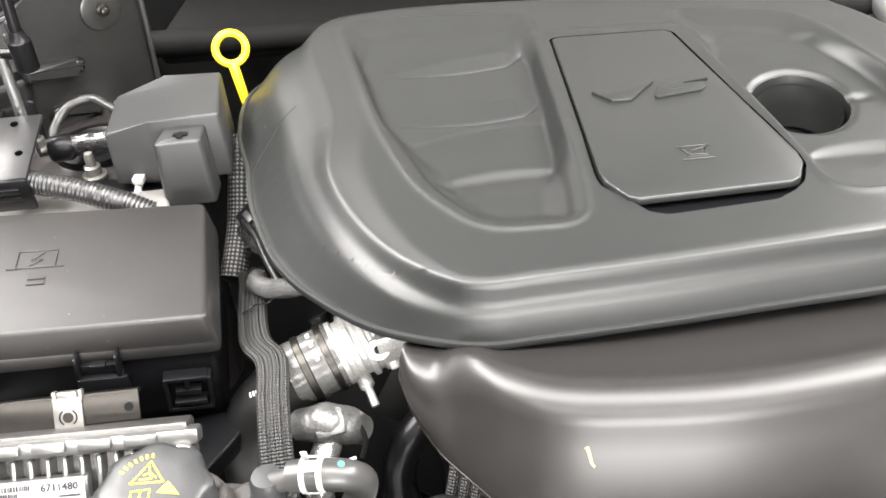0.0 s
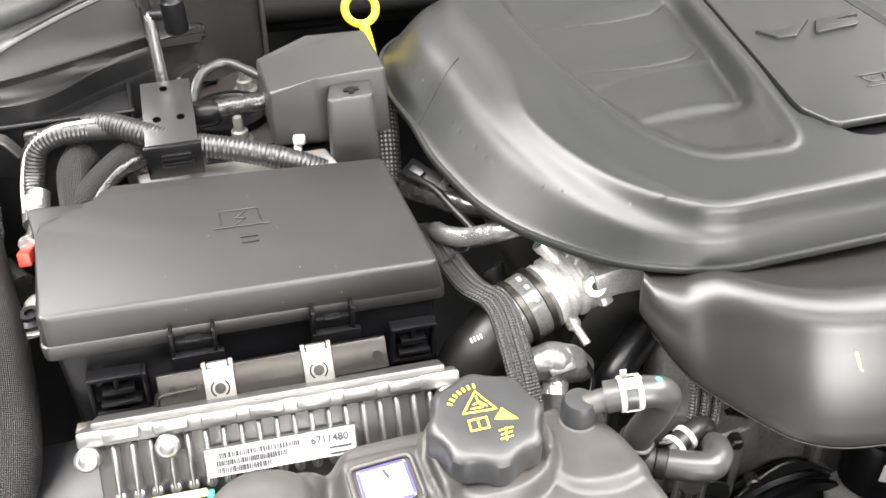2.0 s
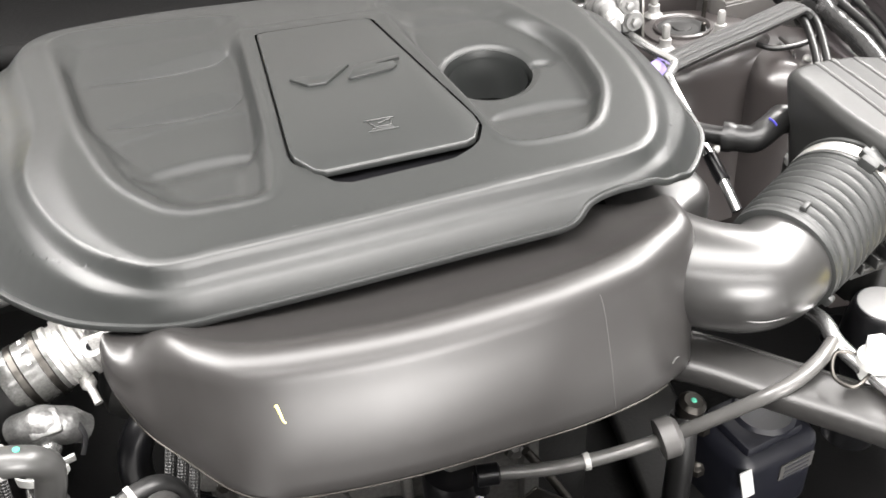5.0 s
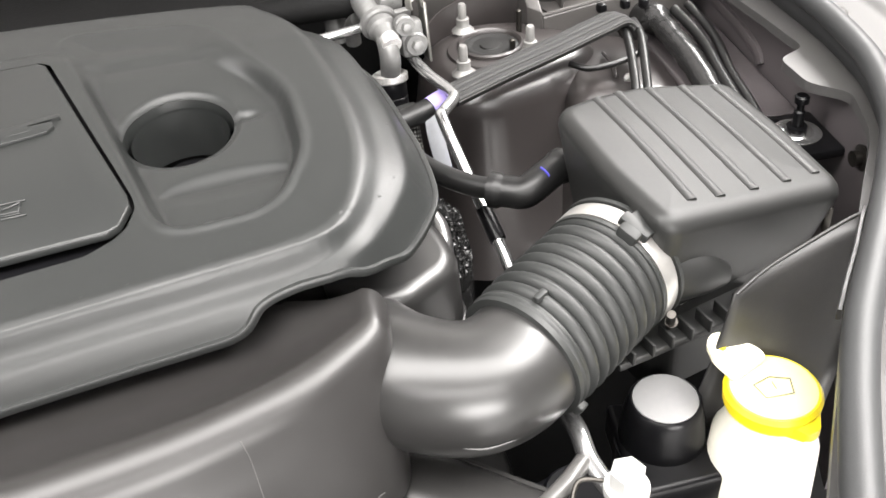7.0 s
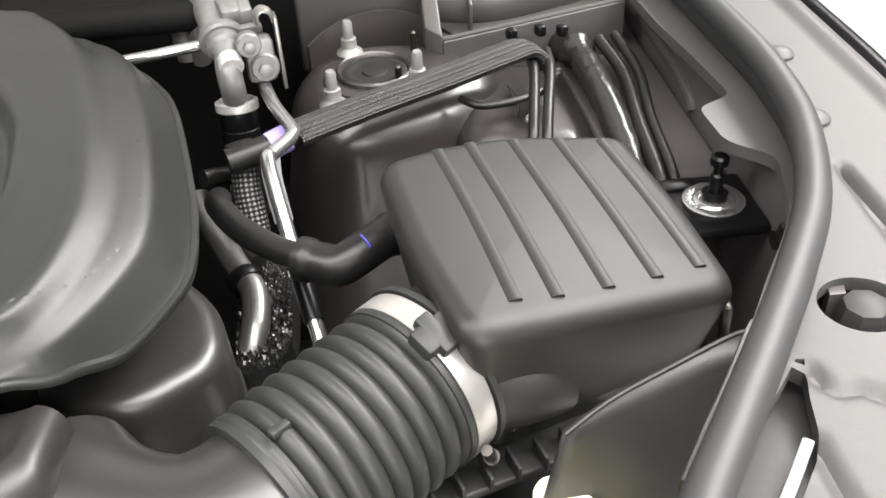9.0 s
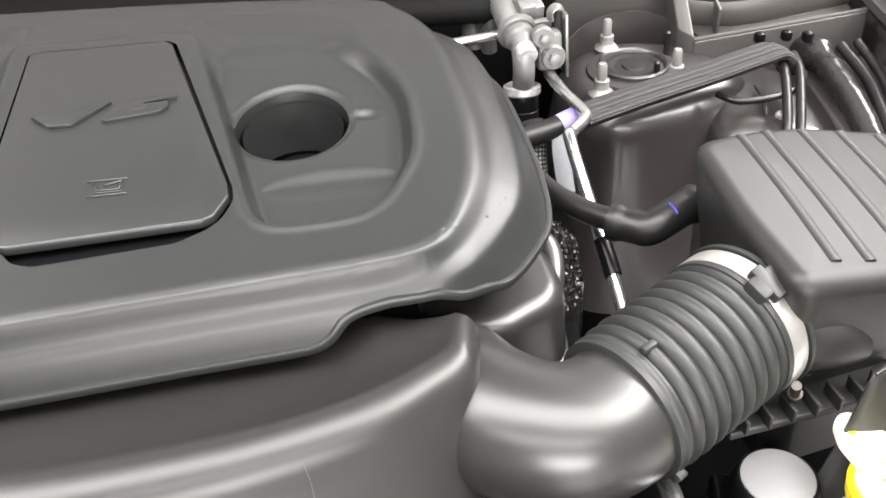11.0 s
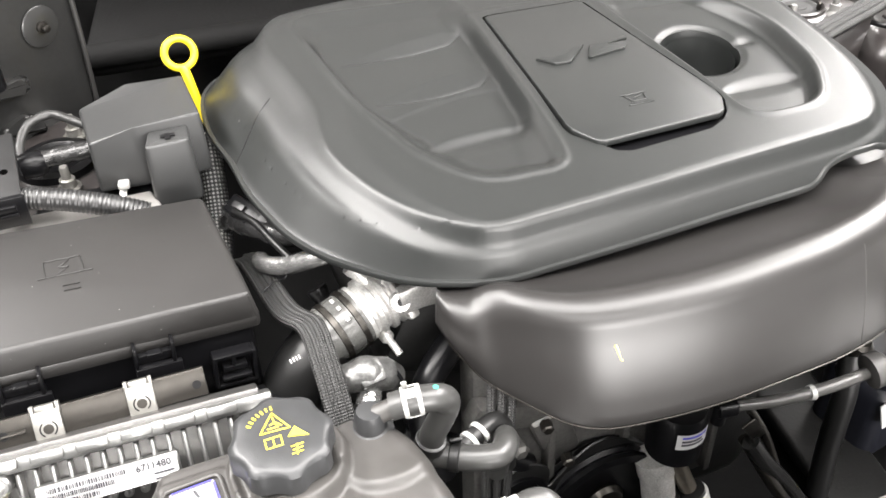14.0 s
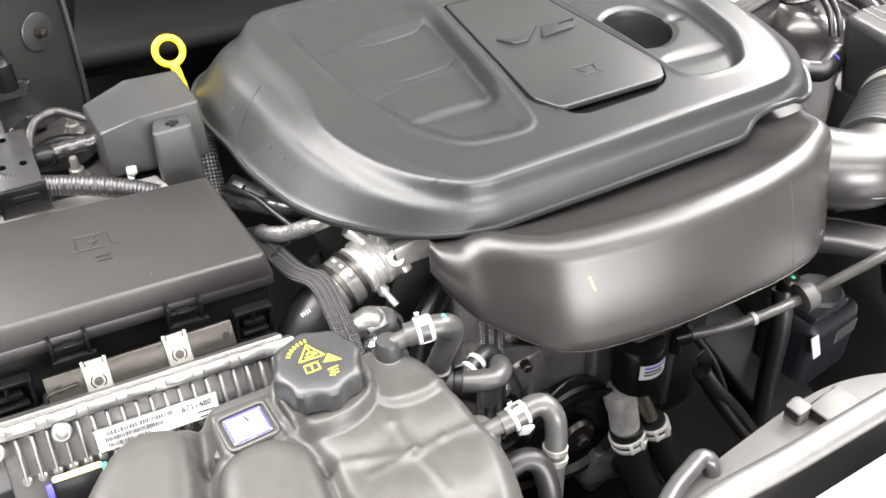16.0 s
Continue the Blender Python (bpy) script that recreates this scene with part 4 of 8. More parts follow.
part("strap", sweep([(-0.060, 0.545, 0.893), (-0.052, 0.535, 0.880), (-0.055, 0.522, 0.868)], 0.003, 8, 5, flat=(0.005, 0.0015)), BLACK, conn)
one("bypass_pipe", sweep([(0.02, 0.61, 0.86), (-0.02, 0.575, 0.83), (-0.03, 0.56, 0.78), (-0.01, 0.55, 0.70)], 0.017, 16, 6), BLACK, "black moulded coolant pipe below the thermostat", "pipe")
one("foil_wrapped_line", sweep([(-0.186, 0.715, 0.925), (-0.180, 0.690, 0.938), (-0.155, 0.668, 0.950), (-0.115, 0.650, 0.972), (-0.06, 0.66, 0.98)], 0.0105, 16, 6), FOIL, "thin line wrapped in silver foil under the cover", "line")
loom = thing("braided_line_bundle", (-0.14, 0.6, 0.9), "four thin black lines in braided sleeves tied side by side", "hose")
MAIN = [(-0.208, 0.755, 0.900), (-0.195, 0.720, 0.918), (-0.163, 0.606, 0.943), (-0.1385, 0.571, 0.946), (-0.129, 0.526, 0.937), (-0.121, 0.482, 0.905), (-0.117, 0.462, 0.85), (-0.116, 0.458, 0.72)]
for k, off in enumerate((-0.0105, -0.0035, 0.0035, 0.0105)):
    part("line", sweep([(x + 0.86 * off, y + 0.5 * off, z - 0.0022 * (k % 2)) for x, y, z in MAIN], 0.0048, 14, 10), BRAID, loom)
part("tie", sweep([(-0.186, 0.640, 0.938), (-0.173, 0.650, 0.944), (-0.160, 0.658, 0.941), (-0.155, 0.666, 0.948)], 0.001, 8, 4, flat=(0.003, 0.0012)), BLACK, loom)
one("loom_sleeve", sweep([(-0.235, 0.83, 0.90), (-0.215, 0.80, 0.925), (-0.205, 0.775, 0.937), (-0.18, 0.735, 0.952), (-0.14, 0.70, 0.962), (-0.08, 0.68, 0.965)], 0.0115, 14, 8, shape=lambda s, L: 1 + 0.07 * math.sin(s * 240) + 0.04 * math.sin(s * 95)), TAPE, "taped black wiring loom under the cover edge", "wiring")
lc = thing("loom_connector", (-0.20, 0.76, 0.93), "flat black wiring connector under the cover edge", "connector")
LCM = frame_on((-0.196, 0.770, 0.957), (0.55, -0.8, 0.12), (-0.35, -0.35, 0.87))
part("housing", joined(box(0.052, 0.024, 0.014, 0.003, LCM), box(0.030, 0.028, 0.010, 0.002, LCM @ pose(0.022, 0, 0.001))), BLACK, lc)
part("locking_tab", box(0.018, 0.008, 0.004, 0.001, LCM @ pose(-0.006, 0, 0.009)), HARNESS_GREY, lc)
part("lead", sweep([LCM @ Vector(p) for p in ((0.036, 0, 0), (0.055, 0.003, -0.002), (0.075, 0.012, -0.008), (0.09, 0.02, -0.012))], 0.0065, 12, 6), TAPE, lc)
one("thin_lead", sweep([(-0.222, 0.800, 0.945), (-0.205, 0.765, 0.960), (-0.186, 0.735, 0.965), (-0.168, 0.700, 0.962), (-0.150, 0.672, 0.955)], 0.004, 10, 8), RUBBER, "thin black lead beside the foil line", "wiring")
one("open_mesh_loom", sweep([(-0.238, 0.905, 0.985), (-0.236, 0.87, 0.955), (-0.236, 0.83, 0.91), (-0.24, 0.78, 0.87)], 0.016, 18, 8), MESHSLEEVE, "wiring in an open silver-flecked mesh sleeve", "wiring")
loom = thing("braided_line_bundle", (0.04, 0.48, 0.8), "three braided black lines hanging below the resonator", "hose")
for off in (-0.011, 0.0, 0.011):
    part("line", sweep([(0.048 + off, 0.53, 0.915), (0.045 + off, 0.498, 0.888), (0.038 + off, 0.476, 0.85), (0.034 + off, 0.467, 0.82), (0.03 + off, 0.46, 0.72)], 0.0052, 14, 8), BRAID, loom)
for q in (((0.1, 0.56, 0.80), (0.2, 0.55, 0.78), (0.3, 0.55, 0.80)), ((-0.05, 0.58, 0.74), (0.03, 0.56, 0.72), (0.1, 0.57, 0.66))):
    one("coolant_pipe", sweep(q, 0.014, 14, 6), BLACK, "dark coolant pipe in front of the engine", "pipe")
brk = thing("accessory_bracket", (0.12, 0.6, 0.6), "dark cast bracket with bolts at the front of the engine", "bracket")
part("plate", joined(box(0.16, 0.03, 0.05, 0.01, pose(0.1, 0.59, 0.74, 10, 18, 11)), box(0.05, 0.03, 0.12, 0.01, pose(0.14, 0.60, 0.68, 10, -20, 11))), CASTING, brk)
for x, z in ((0.05, 0.75), (0.12, 0.73), (0.15, 0.66)):
    part("bolt", lathe([(0.008, 0), (0.008, 0.012), (0.006, 0.014)], 6, pose(x, 0.572, z, 90, 0, 0)), STEEL, brk)


# ---- right side: duct, air box, strut tower ----
duct = thing("intake_duct", (0.62, 0.59, 0.88), "dark satin plastic intake elbow leading into a ribbed bellows", "air duct")
ELB = [(0.522, 0.640, 0.931), (0.545, 0.615, 0.930), (0.575, 0.597, 0.928), (0.607, 0.592, 0.925), (0.634, 0.603, 0.923), (0.652, 0.618, 0.922)]
part("elbow", sweep(ELB, 0.0545, 40, 8), DUCT, duct)
part("mould_seam", sweep([(0.5544, 0.5505, 0.9176), (0.5744, 0.5439, 0.9170), (0.605, 0.5371, 0.9143), (0.640, 0.5482, 0.9114), (0.665, 0.567, 0.910)], 0.0009, 8, 8), DUCT, duct)
C1, C2 = Vector((0.650, 0.6185, 0.9215)), Vector((0.749, 0.699, 0.930))
bel = part("bellows", sweep([C1.lerp(C2, i / 32) for i in range(33)], 0.0600, 48, 8, shape=lambda s, L: (0.930 + 0.110 * abs(math.sin(math.pi * s / L * 9)) ** 0.7) * (0.975 + 0.035 * min(1, s / 0.03)) * (1 if s < L * 0.95 else 0.97)), BELLOWS, duct, "ribbed black rubber bellows", sharp=70)
for q in (0.02, 0.075):
    at = C1.lerp(C2, q)
    part("end_ring", lathe([(0.056, -0.004), (0.0605, -0.003), (0.0605, 0.003), (0.056, 0.004)], 48, frame_on(tuple(at), (0, 0, 1), C2 - C1)), BELLOWS, duct)
AXB = frame_on(tuple(C2), (0, 0, 1), C2 - C1)
part("band_clamp", lathe([(0.058, -0.003), (0.0638, -0.003), (0.0642, -0.001), (0.0642, 0.013), (0.0638, 0.015), (0.058, 0.015)], 64, AXB), BAND, duct, "bright steel band clamp")
part("rubber_cuff", lathe([(0.054, -0.012), (0.064, -0.009), (0.064, -0.005), (0.055, -0.004)], 64, AXB), BELLOWS, duct)
part("rubber_cuff", lathe([(0.054, 0.016), (0.066, 0.0165), (0.066, 0.021), (0.055, 0.023)], 64, AXB), BELLOWS, duct)
part("clamp_buckle", joined(box(0.018, 0.02, 0.03, 0.003, AXB @ pose(0.058, 0.024, 0.004, 0, 0, 22)), box(0.01, 0.03, 0.012, 0.002, AXB @ pose(0.062, 0.026, 0.004, 0, 0, 22))), BELLOWS, duct)
part("clamp_screw", joined(lathe([(0.004, -0.01), (0.004, 0.01), (0.006, 0.01), (0.006, 0.016)], 12, frame_on((0.794, 0.652, 0.905), (1, 0, 0), (0.2, 0.4, -0.8)))), STEEL, duct)
part("index_tab", box(0.014, 0.007, 0.006, 0.002, frame_on((0.668, 0.622, 0.984), (1, 0.8, 0), (0, 0, 1))), BELLOWS, duct)
part("index_tab", box(0.01, 0.012, 0.008, 0.002, frame_on((0.690, 0.580, 0.893), (1, 0.8, 0), (0.6, -0.6, -0.5))), BELLOWS, duct)

LID = [(0.738, 0.853), (0.754, 0.747), (0.781, 0.654), (0.985, 0.720), (0.976, 0.82), (0.956, 0.930), (0.847, 0.912), (0.790, 0.887)]


def lid_z(x, y):
    return 1.004 - 0.2 * (x - 0.81)


airbox = thing("air_filter_box", (0.86, 0.79, 0.78), "black plastic air filter box with five ribs on its lid", "air filter box")
part("lid", pillow(rounded(LID, 0.024, 6), lid_z, 0.885, 0.016, -0.020), FILTERBOX, airbox, sharp=60)
for s, e in (((0.786, 0.885), (0.818, 0.690)), ((0.813, 0.900), (0.847, 0.696)), ((0.850, 0.911), (0.884, 0.708)), ((0.889, 0.919), (0.922, 0.722)), ((0.928, 0.922), (0.958, 0.737))):
    s = (s[0] + (e[0] - s[0]) * 0.07, s[1] + (e[1] - s[1]) * 0.07)
    mid = ((s[0] + e[0]) / 2 + 0.002, (s[1] + e[1]) / 2)
    part("rib", sweep([(p[0], p[1], lid_z(*p) - 0.0012) for p in (s, mid, e)], 0.0044, 12, 14, flat=(0.0100, 0.0062), shape=lambda q, L: max(0.1, min(1, q / 0.008, (L - q) / 0.006)) ** 0.5), FILTERBOX, airbox)
BODY = [(0.755, 0.85), (0.770, 0.75), (0.790, 0.688), (0.81, 0.682), (0.965, 0.735), (0.972, 0.75), (0.985, 0.82), (0.965, 0.93), (0.80, 0.90)]
part("body", slab(rounded(BODY, 0.012, 3), 0.888, 0.78, 0.004, 2), FILTERBOX, airbox)
part("inlet_neck", joined(sweep([C2 + (C2 - C1).normalized() * 0.012, C2 + (C2 - C1).normalized() * 0.028, (0.800, 0.738, 0.926)], 0.054, 40, 6, shape=lambda s, L: 1 + 0.12 * (s / L) ** 1.6)), FILTERBOX, airbox)
part("inlet_flare", sweep([C2 + (C2 - C1).normalized() * 0.016, (0.785, 0.704, 0.932), (0.824, 0.690, 0.925), (0.858, 0.690, 0.912)], 0.054, 36, 6, shape=lambda s, L: 1 - 0.8 * (s / L) ** 1.2), FILTERBOX, airbox)
part("flange", slab([(0.742, 0.632), (0.89, 0.676), (0.90, 0.74), (0.78, 0.71), (0.74, 0.66)], 0.876, 0.868, 0.002), FILTERBOX, airbox)
for i in range(7):
    x = 0.752 + 0.02 * i
    part("flange_web", box(0.003, 0.022, 0.014, 0.0008, pose(x, 0.642 + 0.3 * (x - 0.752), 0.882, 0, 0, 16)), FILTERBOX, airbox)
part("clip", box(0.012, 0.008, 0.03, 0.002, pose(0.995, 0.76, 0.90, 0, 0, 80)), STEEL, airbox)

# Dark moulded chamber beside the engine.
VAC = rounded([(0.50, 0.70), (0.562, 0.684), (0.624, 0.735), (0.612, 0.80), (0.56, 0.86), (0.48, 0.80)], 0.026, 6)
vac = thing("vacuum_chamber", (0.56, 0.77, 0.78), "satin black plastic chamber beside the engine", "chamber")
part("shell", pillow(VAC, lambda x, y: 0.948 - 0.1 * (x - 0.56), 0.78, 0.016, 0.006), DUCT, vac)
part("weld_seam", sweep([(x + (x - 0.555) * 0.045, y + (y - 0.765) * 0.045, 0.868) for x, y in VAC], 0.0022, 8, 1, closed=True), DUCT, vac)
one("heat_shield_tip", slab([(0.575, 0.655), (0.60, 0.66), (0.595, 0.69)], 0.862, 0.859, 0.0), ZINC, "bright metal bracket corner below the duct", "bracket")
one("suction_pipe", sweep([(0.560, 1.05, 0.87), (0.578, 1.0, 0.865), (0.602, 0.945, 0.86), (0.620, 0.905, 0.855), (0.618, 0.86, 0.84), (0.60, 0.83, 0.80)], 0.0125, 16, 8), ALU, "aluminium suction pipe with a black clip", "pipe")
one("pipe_clip", lathe([(0.016, -0.006), (0.017, -0.004), (0.017, 0.004), (0.016, 0.006)], 20, frame_on((0.611, 0.925, 0.857), (0, 0, 1), (0.4, -0.9, -0.1))), BLACK, "black plastic clip on the suction pipe", "clip")
one("breather_hose", sweep([(0.592, 0.985, 0.91), (0.600, 0.935, 0.935), (0.622, 0.895, 0.936), (0.655, 0.862, 0.934), (0.690, 0.838, 0.937)], 0.0115, 18, 8), RUBBER, "smooth black breather hose", "hose")
elbow = thing("hose_elbow", (0.71, 0.83, 0.92), "black rubber elbow with a blue band on the air box", "hose elbow")
part("elbow", sweep([(0.672, 0.846, 0.936), (0.690, 0.836, 0.937), (0.703, 0.829, 0.938), (0.716, 0.833, 0.942), (0.735, 0.846, 0.945), (0.752, 0.858, 0.945)], 0.0165, 20, 6, shape=lambda s, L: 1.12 if s < 0.012 or s > L - 0.012 else 1.0), RUBBER, elbow)
part("colour_band", sweep([Vector((0.7215, 0.8367, 0.9428)) + 0.0168 * (math.cos(a) * Vector((0.55, -0.8, 0)) + math.sin(a) * Vector((0, 0, 1))) for a in (0.75, 1.0, 1.25, 1.5)], 0.001, 8, 4, flat=(0.0012, 0.005)), BLUE, elbow)

# Strut tower and wheelhouse.
tower = thing("strut_tower", (0.76, 1.2, 0.7), "dark brown painted strut tower with three studs", "strut tower")
tz = 0.900
TOP = [(0.648, 1.235), (0.662, 1.17), (0.690, 1.125), (0.728, 1.112), (0.785, 1.130), (0.845, 1.152), (0.892, 1.183), (0.912, 1.235), (0.885, 1.29), (0.82, 1.335), (0.735, 1.345), (0.667, 1.30)]
TOP_S = [tuple(p)[:2] for p in smooth([(x, y, 0) for x, y in TOP], 5, closed=True)]
part("housing", pillow(TOP_S, lambda x, y: tz - 0.12 * max(0, x - 0.83), 0.62, 0.050, 0.040, 12), PAINT, tower, sharp=60)
HOUSE = [tuple(p)[:2] for p in smooth([(x, y, 0) for x, y in ((0.84, 1.12), (0.90, 1.08), (0.965, 1.07), (1.0, 1.11), (1.01, 1.20), (0.99, 1.28), (0.90, 1.30), (0.84, 1.22))], 5, closed=True)]
part("wheelhouse", pillow(HOUSE, lambda x, y: 0.882 - 0.10 * (x - 0.86), 0.60, 0.045, 0.03, 10), PAINT, tower, sharp=60)
part("raised_ring", lathe([(0.062, -0.004), (0.059, 0.003), (0.052, 0.005), (0.046, 0.006), (0.040, 0.004)], 48, pose(0.751, 1.228, tz)), PAINT, tower)
# DARK disc drawn for the shade inside the hollow bearing.
part("bearing_disc", lathe([(0.039, 0.004), (0.034, 0.006), (0.030, 0.0055), (0.022, 0.003), (0.016, 0.003), (0.014, 0.006), (0.004, 0.0065)], 40, pose(0.751, 1.228, tz + 0.002)), DARK, tower)
part("bearing_rim", lathe([(0.046, 0.001), (0.045, 0.008), (0.0425, 0.010), (0.040, 0.008), (0.0385, 0.002), (0.037, -0.004)], 48, pose(0.751, 1.228, tz + 0.002)), PAINT, tower)
PALEZINC = mat("pale_zinc_plating", (0.20, 0.197, 0.19), 0.42, metal=0.35, vary=0.1)
for x, y in ((0.702, 1.162), (0.724, 1.290), (0.798, 1.192)):
    st = part("stud", lathe([(0.0155, -0.002), (0.0165, 0.001), (0.0150, 0.003), (0.0100, 0.007), (0.0092, 0.008), (0.0092, 0.019), (0.0060, 0.020), (0.0060, 0.038), (0.0045, 0.041)], 14, pose(x, y, tz + 0.003)), PALEZINC, tower, "zinc-plated stud and flange nut")
for x, y, h in ((0.777, 1.206, 0.022), (0.800, 1.268, 0.034)):
    part("guide_pin", lathe([(0.004, 0), (0.004, h - 0.002), (0.002, h)], 10, pose(x, y, tz)), STEEL, tower)
FL_ARC = [tuple(p)[:2] for p in smooth([(0.672, 1.312, 0), (0.698, 1.338, 0), (0.738, 1.354, 0), (0.785, 1.357, 0), (0.828, 1.342, 0), (0.855, 1.315, 0)], 5)]
part("weld_flange", slab(FL_ARC + [(x + (0.765 - x) * 0.03, y - 0.003) for x, y in FL_ARC[::-1]], lambda x, y: 0.926 - 2.6 * (x - 0.76) ** 2, 0.86, 0.0), PAINT, tower)
part("seam_bead", sweep([(0.885, 1.105, 0.855), (0.898, 1.13, 0.872), (0.905, 1.165, 0.882), (0.902, 1.20, 0.885)], 0.003, 8, 6), PAINT, tower)
for p in ((0.862, 1.150, 0.868), (0.915, 1.13, 0.880), (0.775, 1.092, 0.76)):
    part("weld_nut", lathe([(0.007, 0), (0.006, 0.004), (0.003, 0.006)], 10, pose(*p, 50, 0, 0)), PALEZINC, tower)

bundle = thing("braided_line_bundle", (0.79, 1.13, 0.92), "flat bundle of braided black lines across the strut tower", "hose")
pts = [(0.600, 1.025, 0.925), (0.640, 1.040, 0.929), (0.669, 1.054, 0.935), (0.74, 1.096, 0.934), (0.82, 1.143, 0.932), (0.89, 1.186, 0.931), (0.925, 1.205, 0.928), (0.945, 1.20, 0.90)]
for off, up in ((-1.5, 0.0), (-0.5, 0.003), (0.5, 0.003), (1.5, 0.0)):
    part("line", sweep([(x - 0.0058 * off, y + 0.0085 * off, z + up) for x, y, z in [(0.662, 1.051, 0.933)] + pts[3:]], 0.0062, 14, 8), FLECKED, bundle)
part("hose_end", sweep(pts[:3], 0.013, 18, 6), RUBBER, bundle, "smooth black rubber hose end")
part("colour_band", sweep([Vector(pts[1]), Vector(pts[1]).lerp(Vector(pts[2]), 0.3), Vector(pts[1]).lerp(Vector(pts[2]), 0.6)], 0.0137, 18, 3), PURPLE, bundle, "purple and white paper band")
one("wire_branch", sweep([(0.57, 1.04, 0.90), (0.60, 1.06, 0.885), (0.598, 1.03, 0.86), (0.605, 0.99, 0.85), (0.62, 0.96, 0.85)], 0.009, 12, 6), RUBBER, "black wiring branch beside the engine cover", "wiring")
one("wire_tag", box(0.013, 0.02, 0.006, 0.001, pose(0.597, 1.065, 0.872, -20, 10, 0)), WHITE, "small white paper tag on a wire", "tag")
one("vent_tube", sweep([(0.930, 1.225, 0.915), (0.926, 1.17, 0.915), (0.910, 1.09, 0.895), (0.905, 1.06, 0.86)], 0.006, 12, 6), RUBBER, "thin black tube over the wheelhouse", "tube")
one("vent_tube", sweep([(0.950, 1.222, 0.915), (0.944, 1.17, 0.915), (0.924, 1.085, 0.895), (0.92, 1.055, 0.86)], 0.006, 12, 6), RUBBER, "thin black tube over the wheelhouse", "tube")
wl = thing("wheelhouse_loom", (1.0, 1.1, 0.85), "taped wiring loom behind the air box", "wiring")
part("sleeve", sweep([(0.985, 1.29, 0.89), (0.992, 1.25, 0.900), (0.995, 1.20, 0.90), (0.997, 1.11, 0.895), (1.0, 1.02, 0.87), (1.0, 0.95, 0.82)], 0.019, 18, 6, shape=lambda s, L: 1.15 if s < 0.05 else 0.85 + 0.05 * math.sin(s * 160)), TAPE, wl)
part("cable", sweep([(1.02, 1.25, 0.91), (1.03, 1.174, 0.90), (1.02, 1.08, 0.895), (1.016, 0.985, 0.88), (1.02, 0.93, 0.83)], 0.0075, 12, 6), RUBBER, wl)
part("cable", sweep([(1.035, 1.24, 0.92), (1.045, 1.17, 0.905), (1.034, 1.08, 0.895), (1.03, 0.985, 0.88), (1.035, 0.93, 0.82)], 0.006, 12, 6), RUBBER, wl)
for x, y in ((0.915, 1.255), (0.95, 1.258), (0.975, 1.252)):
    part("clip", box(0.012, 0.014, 0.014, 0.004, pose(x, y, 0.925, 0, 0, 20)), BLACK, wl)
one("heater_hose_loop", sweep([(0.84, 1.145, 0.905), (0.86, 1.125, 0.905), (0.90, 1.13, 0.905), (0.935, 1.15, 0.905), (0.96, 1.20, 0.90)], 0.0045, 10, 6), RUBBER, "thin black vent hose on the wheelhouse", "hose")

# Aluminium service manifold of the cooling lines.
ac = thing("service_manifold", (0.61, 1.15, 0.88), "cast aluminium refrigerant manifold with bolted pipes", "pipe manifold")
AM = frame_on((0.588, 1.190, 1.006), (1, 0.2, 0), (0.021, -0.082, -0.024))
part("body", joined(lathe([(0.014, -0.012), (0.0185, -0.010), (0.0185, 0.030), (0.017, 0.032)], 28, AM), box(0.034, 0.030, 0.034, 0.005, AM @ pose(0.020, 0.008, 0.016)), box(0.020, 0.014, 0.024, 0.004, AM @ pose(0.014, 0.022, 0.026))), MANIFOLD, ac)
part("flange", joined(lathe([(0.020, 0.036), (0.0235, 0.038), (0.0235, 0.045), (0.021, 0.047)], 32, AM), box(0.044, 0.024, 0.009, 0.003, AM @ pose(0.020, 0.0, 0.042))), MANIFOLD, ac)
port = part("port", lathe([(0.018, 0.045), (0.018, 0.056), (0.014, 0.059), (0.0128, 0.070), (0.012, 0.074)], 28, AM), MANIFOLD, ac)
part("port_cap", lathe([(0.0095, 0.072), (0.0125, 0.074), (0.0125, 0.086), (0.0115, 0.088), (0.003, 0.0885)], 28, AM), ALU_BRIGHT, port)
part("return_pipe", sweep([(0.548, 1.235, 0.94), (0.546, 1.238, 0.985), (0.556, 1.232, 1.012), (0.574, 1.215, 1.018), (0.587, 1.195, 1.008)], 0.0150, 20, 6), MANIFOLD, ac)
part("side_pipe", sweep([(0.566, 1.20, 0.95), (0.566, 1.195, 0.975), (0.574, 1.185, 0.987)], 0.010, 14, 5), ALU, ac)
for p, r in (((0.628, 1.118, 0.999), 0.0085), ((0.640, 1.122, 0.972), 0.010)):
    BM = frame_on(p, (1, 0.2, 0), (0.17, -0.92, 0.10))
    part("bolt", joined(lathe([(r * 1.5, -0.014), (r * 1.5, -0.004), (r * 1.3, -0.002), (r * 1.3, 0.0)], 24, BM), lathe([(r * 0.75, -0.002), (r * 0.75, 0.008), (r * 0.5, 0.009)], 6, BM)), MANIFOLD, ac)
part("clamp_block", box(0.030, 0.026, 0.046, 0.006, pose(0.634, 1.140, 0.976, -10, 0, 10)), MANIFOLD, ac)
part("bracket", joined(box(0.004, 0.030, 0.075, 0.0015, pose(0.654, 1.150, 0.978, -8, 0, 8)), sweep([(0.652, 1.148, 1.012), (0.650, 1.146, 1.022), (0.642, 1.144, 1.026), (0.636, 1.143, 1.020), (0.637, 1.143, 1.010)], 0.003, 8, 5, flat=(0.003, 0.012))), ZINC, ac)
part("down_pipe", sweep([(0.603, 1.128, 0.985), (0.604, 1.116, 0.978), (0.6045, 1.114, 0.962), (0.604, 1.122, 0.942), (0.603, 1.13, 0.915)], 0.0128, 20, 6), MANIFOLD, ac)
